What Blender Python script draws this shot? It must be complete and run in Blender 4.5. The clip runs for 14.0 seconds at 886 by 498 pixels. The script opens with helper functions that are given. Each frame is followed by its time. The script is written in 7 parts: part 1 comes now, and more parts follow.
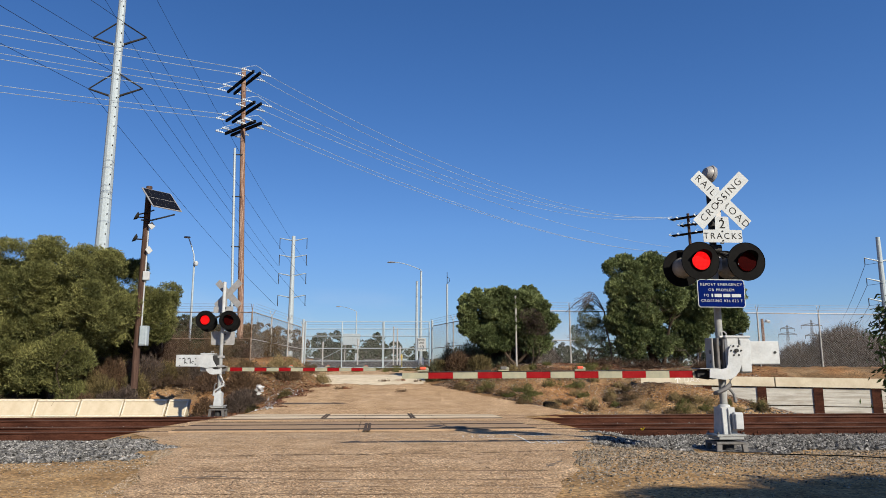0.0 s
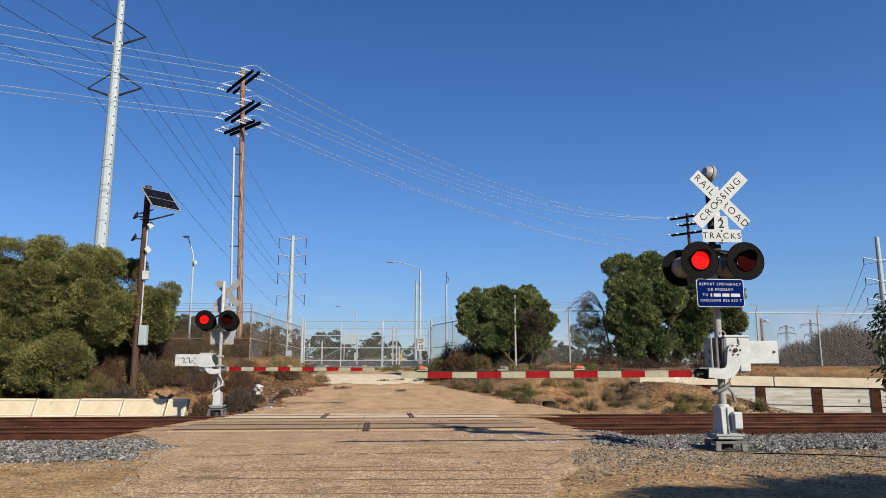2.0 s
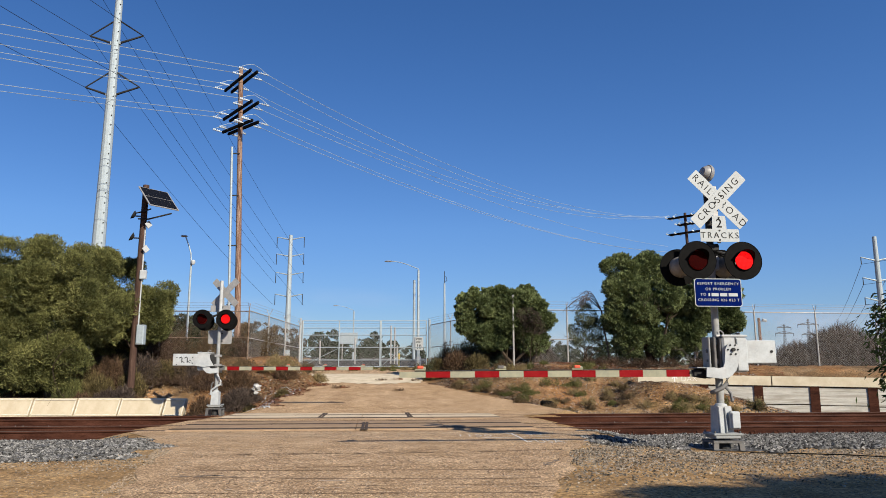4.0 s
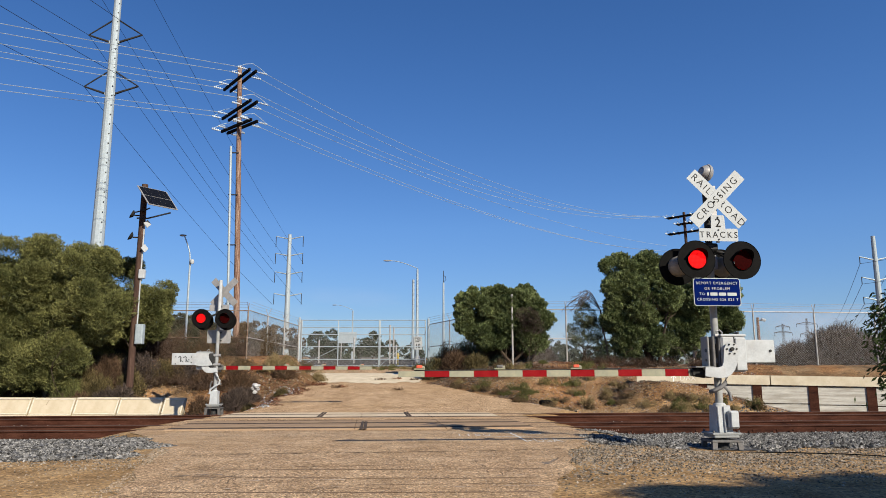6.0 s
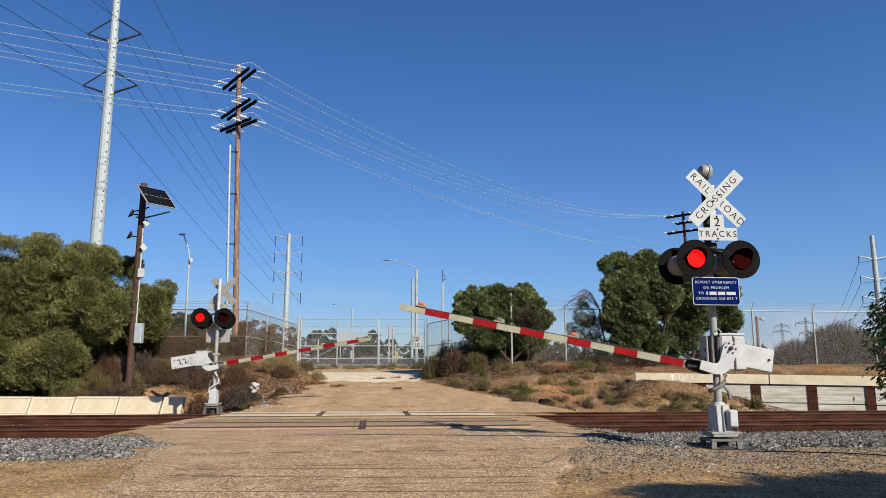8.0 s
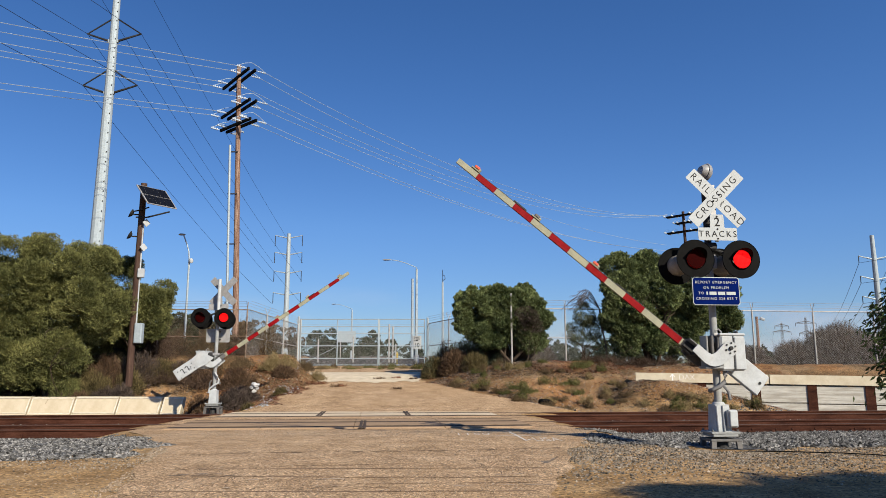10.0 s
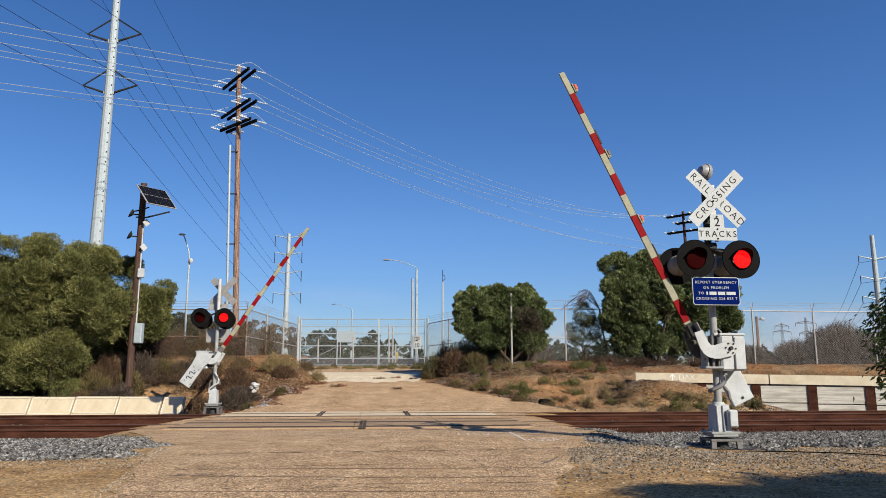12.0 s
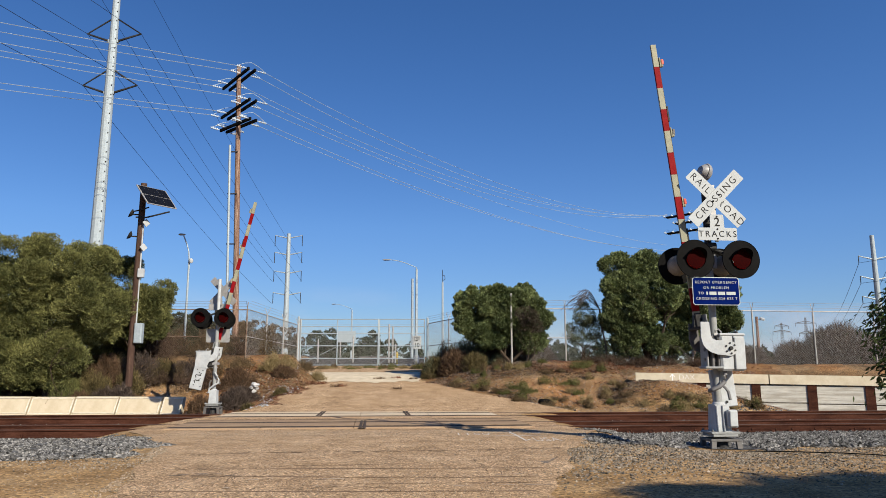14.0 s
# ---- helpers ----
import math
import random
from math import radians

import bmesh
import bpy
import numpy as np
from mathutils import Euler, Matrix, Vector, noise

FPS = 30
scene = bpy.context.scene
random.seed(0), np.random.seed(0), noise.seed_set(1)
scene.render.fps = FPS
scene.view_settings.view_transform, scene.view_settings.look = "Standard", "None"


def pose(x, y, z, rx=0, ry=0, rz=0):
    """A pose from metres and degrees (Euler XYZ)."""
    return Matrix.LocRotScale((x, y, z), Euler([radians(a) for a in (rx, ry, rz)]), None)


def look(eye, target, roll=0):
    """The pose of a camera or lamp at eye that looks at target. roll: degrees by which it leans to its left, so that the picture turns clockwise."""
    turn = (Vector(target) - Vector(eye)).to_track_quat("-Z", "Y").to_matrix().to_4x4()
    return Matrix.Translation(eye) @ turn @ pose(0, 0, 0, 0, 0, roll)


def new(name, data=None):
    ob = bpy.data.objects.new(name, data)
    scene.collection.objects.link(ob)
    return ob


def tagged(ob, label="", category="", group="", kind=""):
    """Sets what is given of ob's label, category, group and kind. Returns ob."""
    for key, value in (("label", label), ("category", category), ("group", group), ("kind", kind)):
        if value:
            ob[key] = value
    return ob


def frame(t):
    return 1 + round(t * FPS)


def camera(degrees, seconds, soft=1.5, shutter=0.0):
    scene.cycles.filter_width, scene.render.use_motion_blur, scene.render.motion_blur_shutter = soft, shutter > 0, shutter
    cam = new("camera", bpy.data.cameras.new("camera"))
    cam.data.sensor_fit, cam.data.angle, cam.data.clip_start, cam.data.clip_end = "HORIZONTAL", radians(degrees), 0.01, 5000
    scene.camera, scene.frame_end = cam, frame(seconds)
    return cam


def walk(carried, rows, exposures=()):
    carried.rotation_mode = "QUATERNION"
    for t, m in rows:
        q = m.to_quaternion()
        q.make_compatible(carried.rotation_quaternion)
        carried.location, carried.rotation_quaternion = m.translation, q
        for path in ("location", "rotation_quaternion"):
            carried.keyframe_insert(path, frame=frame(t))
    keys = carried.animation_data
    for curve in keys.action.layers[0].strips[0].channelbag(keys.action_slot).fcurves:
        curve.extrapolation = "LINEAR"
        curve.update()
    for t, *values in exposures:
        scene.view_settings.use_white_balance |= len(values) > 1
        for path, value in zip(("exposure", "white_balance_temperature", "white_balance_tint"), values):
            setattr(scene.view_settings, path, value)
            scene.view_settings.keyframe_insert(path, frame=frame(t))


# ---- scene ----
cam = camera(64.0, 14.0, soft=0.6)
EYE = (0.0, 0.0, 1.25)


def gaze(pan, lift):
    """The hand-held camera: it stands still and drifts a little to its right and down."""
    return pose(*EYE, 90 + 9.854 + lift, 0, pan)


walk(cam, [
    (0.0, gaze(0.362, 0.195)), (0.5, gaze(0.362, 0.178)), (1.0, gaze(0.362, 0.176)),
    (1.5, gaze(0.350, 0.170)), (2.0, gaze(0.300, 0.160)), (2.5, gaze(0.245, 0.155)),
    (3.0, gaze(0.205, 0.152)), (4.2, gaze(0.135, 0.11)), (5.5, gaze(0.075, 0.075)),
    (6.0, gaze(0.065, 0.070)), (6.5, gaze(0.020, 0.018)), (7.0, gaze(0.005, 0.004)),
    (8.0, gaze(0.0, 0.0)), (11.0, gaze(0.0, 0.0)), (14.0, gaze(-0.005, 0.0)),
])

# ---- light ----
def ramp(nt, stops):
    r = nt.nodes.new("ShaderNodeValToRGB")
    while len(r.color_ramp.elements) < len(stops):
        r.color_ramp.elements.new(0.5)
    for e, (p, c) in zip(r.color_ramp.elements, stops):
        e.position, e.color = p, (*c, 1)
    return r


TO_SUN = Vector((1.03, -1.38, 1.0)).normalized()
ELEV = math.asin(TO_SUN.z)
AZIM = math.atan2(TO_SUN.x, TO_SUN.y)

world = bpy.data.worlds.new("sky")
scene.world = world
world.use_nodes = True
wn, wl = world.node_tree.nodes, world.node_tree.links
wn.clear()
w_out = wn.new("ShaderNodeOutputWorld")
w_bg = wn.new("ShaderNodeBackground")
w_sky = wn.new("ShaderNodeTexSky")
w_sky.sky_type = "NISHITA"
w_sky.sun_disc = False
w_sky.sun_elevation = ELEV
w_sky.sun_rotation = AZIM
w_sky.altitude = 50
w_sky.air_density, w_sky.dust_density, w_sky.ozone_density = 1.0, 0.25, 3.5
w_bg.inputs["Strength"].default_value = 0.0752
w_sat = wn.new("ShaderNodeHueSaturation")
w_sat.inputs["Saturation"].default_value = 1.2
wl.new(w_sky.outputs[0], w_sat.inputs["Color"])
w_tint = wn.new("ShaderNodeMix")
w_tint.data_type, w_tint.blend_type = "RGBA", "MULTIPLY"
w_tint.inputs[0].default_value = 1.0
w_tint.inputs[7].default_value = (0.78, 0.81, 1.0, 1)
wl.new(w_sat.outputs[0], w_tint.inputs[6])
# the haze along the horizon is dim and bluish
w_dim = wn.new("ShaderNodeMix")
w_dim.data_type, w_dim.blend_type = "RGBA", "MULTIPLY"
w_dim.inputs[0].default_value = 1.0
w_low = ramp(world.node_tree, [(0.0, (0.66, 0.72, 0.80)), (0.06, (0.74, 0.80, 0.86)), (0.2, (1, 1, 1))])
wl.new(w_tint.outputs[2], w_dim.inputs[6])
wl.new(w_low.outputs[0], w_dim.inputs[7])
# thin low clouds towards the horizon
w_co = wn.new("ShaderNodeTexCoord")
w_map = wn.new("ShaderNodeMapping")
w_map.inputs["Scale"].default_value = (1, 1, 3.2)
w_noise = wn.new("ShaderNodeTexNoise")
w_noise.inputs["Scale"].default_value, w_noise.inputs["Detail"].default_value = 5.5, 7
w_cl = ramp(world.node_tree, [(0.52, (0, 0, 0)), (0.72, (1, 1, 1))])
w_sep = wn.new("ShaderNodeSeparateXYZ")
w_band = ramp(world.node_tree, [(0.0, (0.75, 0.75, 0.75)), (0.05, (0.6, 0.6, 0.6)), (0.12, (0, 0, 0))])
w_mul = wn.new("ShaderNodeMath")
w_mul.operation = "MULTIPLY"
w_cloud = wn.new("ShaderNodeMix")
w_cloud.data_type = "RGBA"
w_cloud.inputs[7].default_value = (5.4, 5.9, 7.4, 1)
wl.new(w_co.outputs["Generated"], w_map.inputs["Vector"])
wl.new(w_map.outputs[0], w_noise.inputs["Vector"])
wl.new(w_noise.outputs[0], w_cl.inputs[0])
wl.new(w_co.outputs["Generated"], w_sep.inputs[0])
wl.new(w_sep.outputs[2], w_band.inputs[0])
wl.new(w_sep.outputs[2], w_low.inputs[0])
wl.new(w_cl.outputs[0], w_mul.inputs[0])
wl.new(w_band.outputs[0], w_mul.inputs[1])
wl.new(w_mul.outputs[0], w_cloud.inputs[0])
# the sky brightens gently towards the sun's side
w_side = wn.new("ShaderNodeMapRange")
w_side.inputs["From Min"].default_value, w_side.inputs["From Max"].default_value = -0.25, 0.75
w_side.inputs["To Min"].default_value, w_side.inputs["To Max"].default_value = 1.0, 1.27
w_glow = wn.new("ShaderNodeVectorMath")
w_glow.operation = "SCALE"
wl.new(w_sep.outputs[0], w_side.inputs["Value"])
wl.new(w_dim.outputs[2], w_glow.inputs[0])
wl.new(w_side.outputs[0], w_glow.inputs["Scale"])
wl.new(w_glow.outputs[0], w_cloud.inputs[6])
wl.new(w_cloud.outputs[2], w_bg.inputs["Color"])
wl.new(w_bg.outputs[0], w_out.inputs["Surface"])

sun = new("sun", bpy.data.lights.new("sun", "SUN"))
sun.data.energy = 5.0
sun.data.angle = radians(0.53)
sun.data.color = (1.0, 0.90, 0.74)
sun.matrix_world = look(TO_SUN * 60, (0, 0, 0))
scene.view_settings.exposure = 0.52


# ---- materials ----
ALBEDO = 0.83  # all base colours, set against the strength of the sun


def mat(name, stops, scale=6.0, rough=0.8, metal=0.0, bump=0.3, fine=60.0, dirt=None, dirt_scale=0.8,
        dirt_amount=0.5, stretch=(1, 1, 1), coords="Object", glow=None, bump_dist=0.01, per="", per_amount=0.0,
        spec=0.07, thin=0.0, speckle=None):
    """A surface: a colour ramp over grain at two scales, stains on top of it and fine relief."""
    stops = [(p, tuple(k * ALBEDO for k in c)) for p, c in stops]
    dirt = dirt and tuple(k * ALBEDO for k in dirt)
    m = bpy.data.materials.new(name)
    m.use_nodes = True
    nt = m.node_tree
    nodes, links = nt.nodes, nt.links
    b = nodes["Principled BSDF"]
    tc = nodes.new("ShaderNodeTexCoord")
    mp = nodes.new("ShaderNodeMapping")
    mp.inputs["Scale"].default_value = stretch
    links.new(tc.outputs[coords], mp.inputs["Vector"])
    n1 = nodes.new("ShaderNodeTexNoise")
    n1.inputs["Scale"].default_value, n1.inputs["Detail"].default_value = scale, 6
    n1.inputs["Roughness"].default_value = 0.65
    n2 = nodes.new("ShaderNodeTexNoise")
    n2.inputs["Scale"].default_value, n2.inputs["Detail"].default_value = fine, 4
    links.new(mp.outputs[0], n1.inputs["Vector"])
    links.new(mp.outputs[0], n2.inputs["Vector"])
    mix = nodes.new("ShaderNodeMath")
    mix.operation = "MULTIPLY_ADD"
    links.new(n2.outputs[0], mix.inputs[0])
    mix.inputs[1].default_value = 0.45
    sub = nodes.new("ShaderNodeMath")
    sub.operation = "MULTIPLY_ADD"
    links.new(n1.outputs[0], sub.inputs[0])
    sub.inputs[1].default_value, sub.inputs[2].default_value = 1.3, -0.375
    links.new(sub.outputs[0], mix.inputs[2])
    r = ramp(nt, stops)
    links.new(mix.outputs[0], r.inputs[0])
    colour = r.outputs[0]
    if speckle:
        size, pale, dark = speckle
        vo = nodes.new("ShaderNodeTexVoronoi")
        vo.inputs["Scale"].default_value = size
        links.new(mp.outputs[0], vo.inputs["Vector"])
        vr = ramp(nt, [(0.10, dark), (0.30, (0.92, 0.92, 0.92)), (0.76, (1.05, 1.05, 1.05)), (0.92, pale)])
        sp = nodes.new("ShaderNodeSeparateColor")
        links.new(vo.outputs["Color"], sp.inputs[0])
        links.new(sp.outputs[0], vr.inputs[0])
        vm = nodes.new("ShaderNodeMix")
        vm.data_type, vm.blend_type = "RGBA", "MULTIPLY"
        vm.inputs[0].default_value = 1.0
        links.new(colour, vm.inputs[6])
        links.new(vr.outputs[0], vm.inputs[7])
        colour = vm.outputs[2]
    if dirt:
        n3 = nodes.new("ShaderNodeTexNoise")
        n3.inputs["Scale"].default_value, n3.inputs["Detail"].default_value = dirt_scale, 8
        n3.inputs["Roughness"].default_value = 0.7
        links.new(mp.outputs[0], n3.inputs["Vector"])
        rr = ramp(nt, [(0.45, (0, 0, 0)), (0.72, (dirt_amount,) * 3)])
        links.new(n3.outputs[0], rr.inputs[0])
        mx = nodes.new("ShaderNodeMix")
        mx.data_type = "RGBA"
        links.new(rr.outputs[0], mx.inputs[0])
        links.new(colour, mx.inputs[6])
        mx.inputs[7].default_value = (*dirt, 1)
        colour = mx.outputs[2]
    if per:
        if per == "island":
            src = nodes.new("ShaderNodeNewGeometry").outputs["Random Per Island"]
        else:
            src = nodes.new("ShaderNodeObjectInfo").outputs["Random"]
        hv = nodes.new("ShaderNodeHueSaturation")
        mr = nodes.new("ShaderNodeMapRange")
        mr.inputs["To Min"].default_value, mr.inputs["To Max"].default_value = 1 - per_amount, 1 + per_amount
        links.new(src, mr.inputs["Value"])
        links.new(mr.outputs[0], hv.inputs["Value"])
        links.new(colour, hv.inputs["Color"])
        colour = hv.outputs[0]
    links.new(colour, b.inputs["Base Color"])
    b.inputs["Roughness"].default_value, b.inputs["Metallic"].default_value = rough, metal
    b.inputs["Specular IOR Level"].default_value = spec
    if bump:
        bp = nodes.new("ShaderNodeBump")
        bp.inputs["Strength"].default_value, bp.inputs["Distance"].default_value = bump, bump_dist
        links.new(mix.outputs[0], bp.inputs["Height"])
        links.new(bp.outputs[0], b.inputs["Normal"])
    if glow:
        b.inputs["Emission Color"].default_value = (*glow[:3], 1)
        b.inputs["Emission Strength"].default_value = glow[3]
    if thin:
        tr = nodes.new("ShaderNodeBsdfTranslucent")
        links.new(colour, tr.inputs["Color"])
        ms = nodes.new("ShaderNodeMixShader")
        ms.inputs[0].default_value = thin
        links.new(b.outputs[0], ms.inputs[1])
        links.new(tr.outputs[0], ms.inputs[2])
        links.new(ms.outputs[0], nodes["Material Output"].inputs["Surface"])
    return m


def grey(a, b, t=(1, 1, 1)):
    return [(0.3, tuple(a * k for k in t)), (0.7, tuple(b * k for k in t))]


M_dirt = mat("dry_dirt", [(0.25, (0.22, 0.130, 0.055)), (0.5, (0.38, 0.24, 0.112)), (0.75, (0.52, 0.36, 0.19))], 1.2, 0.95,
             bump=0.45, fine=38, dirt=(0.27, 0.19, 0.11), dirt_scale=0.35, dirt_amount=0.5, bump_dist=0.015,
             speckle=(36.0, (1.7, 1.65, 1.5), (0.45, 0.45, 0.45)))
M_road = mat("worn_asphalt", [(0.2, (0.28, 0.184, 0.104)), (0.5, (0.43, 0.294, 0.174)), (0.8, (0.58, 0.418, 0.262))], 1.6, 0.9,
             bump=0.6, fine=95, dirt=(0.46, 0.30, 0.155), dirt_scale=0.22, dirt_amount=0.5, bump_dist=0.02,
             speckle=(60.0, (2.1, 2.1, 2.05), (0.33, 0.33, 0.34)))
M_concrete = mat("pale_concrete", [(0.25, (0.58, 0.49, 0.35)), (0.7, (0.78, 0.68, 0.50))], 3, 0.85, bump=0.2, fine=50,
                 dirt=(0.34, 0.28, 0.2), dirt_scale=1.4, dirt_amount=0.45)
M_cream = mat("cream_concrete", [(0.25, (0.52, 0.45, 0.32)), (0.7, (0.64, 0.57, 0.43))], 2.5, 0.8, bump=0.15, fine=60,
              dirt=(0.46, 0.37, 0.25), dirt_scale=2.0, dirt_amount=0.4)
M_cap = mat("cream_cap_concrete", [(0.25, (0.58, 0.51, 0.38)), (0.7, (0.70, 0.64, 0.49))], 2.5, 0.8, bump=0.15, fine=60,
            dirt=(0.42, 0.34, 0.22), dirt_scale=1.6, dirt_amount=0.5)
M_lagging = mat("board_marked_concrete", [(0.25, (0.38, 0.37, 0.32)), (0.5, (0.52, 0.51, 0.46)), (0.7, (0.62, 0.61, 0.55))], 2.2, 0.9, bump=0.5, fine=40,
                dirt=(0.28, 0.25, 0.20), dirt_scale=1.3, dirt_amount=0.9, stretch=(0.6, 1, 6))
M_rust = mat("rusty_steel", [(0.2, (0.02, 0.008, 0.006)), (0.5, (0.055, 0.021, 0.013)), (0.8, (0.10, 0.042, 0.027))], 5, 0.85,
             bump=0.3, fine=80, stretch=(0.25, 1, 1))
M_railtop = mat("worn_rail_head", grey(0.055, 0.11, (1.0, 0.72, 0.60)), 3, 0.6, 0.1, 0.05, stretch=(0.1, 1, 1))
M_ballast = mat("crushed_stone", [(0.2, (0.036, 0.035, 0.033)), (0.5, (0.135, 0.132, 0.125)), (0.8, (0.36, 0.352, 0.335))], 9, 0.95,
                bump=0.3, per="island", per_amount=0.85)
M_white = mat("white_painted_steel", grey(0.42, 0.55, (0.94, 1.0, 1.03)), 4, 0.45, 0.0, 0.08, fine=40,
              dirt=(0.40, 0.37, 0.33), dirt_scale=3.0, dirt_amount=0.45)
M_alu = mat("weathered_aluminium", grey(0.30, 0.42), 6, 0.5, 0.3, 0.1, fine=60, dirt=(0.33, 0.31, 0.28), dirt_scale=4, dirt_amount=0.5)
M_galv = mat("galvanised_steel", grey(0.40, 0.49, (0.86, 1.0, 1.07)), 8, 0.5, 0.2, 0.05)
M_galv2 = mat("weathered_galvanised_pipe", grey(0.34, 0.48, (1.0, 0.97, 0.92)), 8, 0.6, 0.3, 0.05)
M_black = mat("matt_black_paint", grey(0.005, 0.009), 6, 0.7, 0.0, 0.05, spec=0.04)
M_dark = mat("dark_fittings", grey(0.03, 0.06), 6, 0.6, 0.3, 0.05)
M_red = mat("red_reflective_sheet", grey(0.19, 0.26, (1.0, 0.022, 0.035)), 5, 0.6, 0, 0.03, dirt=(0.20, 0.03, 0.025), dirt_scale=5, dirt_amount=0.3, spec=0.06)
M_armwhite = mat("yellowed_white_sheet", grey(0.26, 0.34, (1.0, 1.0, 0.74)), 5, 0.45, 0, 0.03, dirt=(0.40, 0.34, 0.2), dirt_scale=5, dirt_amount=0.35)
M_signwhite = mat("white_sign_sheet", grey(0.46, 0.53, (0.93, 1.0, 1.02)), 5, 0.4, 0, 0.02, dirt=(0.38, 0.37, 0.35), dirt_scale=3, dirt_amount=0.4)
M_signblack = mat("black_sign_ink", grey(0.012, 0.02), 5, 0.5, 0, 0)
M_blue = mat("blue_sign_sheet", grey(0.8, 1.0, (0.0022, 0.011, 0.10)), 5, 0.8, 0, 0.02, spec=0.01)
M_lens_on = mat("lit_red_lens", grey(0.10, 0.14, (1, 0.02, 0.02)), 60, 0.6, 0, 0, glow=(1.0, 0.006, 0.008, 0.5), spec=0.04)
M_led = mat("lit_red_diodes", grey(0.10, 0.14, (1, 0.02, 0.02)), 60, 0.6, 0, 0, glow=(1.0, 0.008, 0.008, 1.15), spec=0.04)
M_lens_off = mat("dark_red_lens", grey(0.016, 0.026, (1, 0.03, 0.03)), 60, 0.7, 0, 0.1, spec=0.02)
M_amber = mat("red_arm_lamp", grey(0.6, 0.7, (1.0, 0.20, 0.12)), 8, 0.3, 0, 0)
M_wood = mat("brown_treated_wood", [(0.22, (0.075, 0.040, 0.030)), (0.48, (0.20, 0.115, 0.082)), (0.72, (0.44, 0.33, 0.26))], 5, 0.85,
             bump=0.5, fine=40, stretch=(5, 5, 0.22))
M_darkwood = mat("dark_weathered_wood", [(0.2, (0.035, 0.022, 0.018)), (0.6, (0.09, 0.055, 0.042)), (0.9, (0.17, 0.11, 0.085))], 5, 0.9,
                 bump=0.5, fine=40, stretch=(4, 4, 0.3))
M_porcelain = mat("white_porcelain", grey(0.6, 0.75, (0.88, 1.0, 1.1)), 5, 0.25, 0, 0)
M_wire = mat("aluminium_conductor", grey(0.46, 0.58, (0.84, 1.0, 1.14)), 5, 0.5, 0.3, 0)
M_darkwire = mat("dark_cable", grey(0.02, 0.035, (0.9, 1.0, 1.3)), 5, 0.6, 0, 0)
M_cell = mat("solar_cells", grey(0.006, 0.012, (0.8, 0.9, 1.3)), 8, 0.45, 0, 0)
M_bark = mat("dark_bark", [(0.2, (0.03, 0.022, 0.016)), (0.7, (0.10, 0.075, 0.055))], 6, 0.95, bump=0.6, stretch=(1, 1, 0.3))
M_twig = mat("dry_twigs", [(0.2, (0.035, 0.023, 0.016)), (0.7, (0.11, 0.073, 0.052))], 3, 0.95, bump=0, per="island", per_amount=0.4)
M_chalk = mat("bright_white_spray", grey(0.62, 0.76, (1, 0.95, 0.85)), 20, 0.8, 0, 0.1)
M_wallspray = mat("white_wall_spray", grey(0.90, 0.98), 20, 0.8, 0, 0.1)
M_chalkmark = mat("rubbed_chalk", grey(0.16, 0.3, (1, 0.85, 0.78)), 30, 0.9, 0, 0.1)


def leafy(name, lo, hi, thin=0.16, amount=0.35):
    return mat(name, [(0.3, lo), (0.7, hi)], 0.9, 0.6, 0, 0, per="island", per_amount=amount, thin=thin, fine=6)


M_leaf_a = leafy("olive_wattle_leaves", (0.070, 0.080, 0.030), (0.24, 0.24, 0.088), 0.16, 0.5)
M_leaf_b = leafy("green_shrub_leaves", (0.060, 0.085, 0.034), (0.25, 0.295, 0.125), 0.16, 0.75)
M_leaf_c = leafy("grey_green_leaves", (0.09, 0.105, 0.06), (0.17, 0.19, 0.12))
M_leaf_d = leafy("dark_willow_leaves", (0.02, 0.035, 0.012), (0.05, 0.075, 0.025), 0.15)
M_leaf_far = leafy("distant_leaves", (0.025, 0.035, 0.018), (0.055, 0.07, 0.035), 0.1)
M_dry = leafy("dry_grass", (0.20, 0.15, 0.07), (0.36, 0.28, 0.14), 0.2)
M_brush = leafy("brown_brush", (0.07, 0.05, 0.026), (0.19, 0.135, 0.075), 0.15)
M_dead = leafy("dead_foliage", (0.03, 0.022, 0.017), (0.11, 0.085, 0.068), 0.1, 0.6)
M_dark_brush = leafy("purplish_brush", (0.06, 0.042, 0.03), (0.165, 0.12, 0.09), 0.1)
M_chips = leafy("grey_chips", (0.085, 0.065, 0.05), (0.25, 0.205, 0.165), 0.0, 0.5)
M_grit = mat("tan_grey_grit", grey(0.11, 0.33, (1, 0.86, 0.68)), 9, 0.95, per="island", per_amount=0.85)
M_weed = leafy("green_weeds", (0.085, 0.092, 0.03), (0.18, 0.175, 0.066), 0.25)
M_litter = leafy("fallen_leaves", (0.15, 0.06, 0.035), (0.33, 0.16, 0.09), 0.1, 0.5)


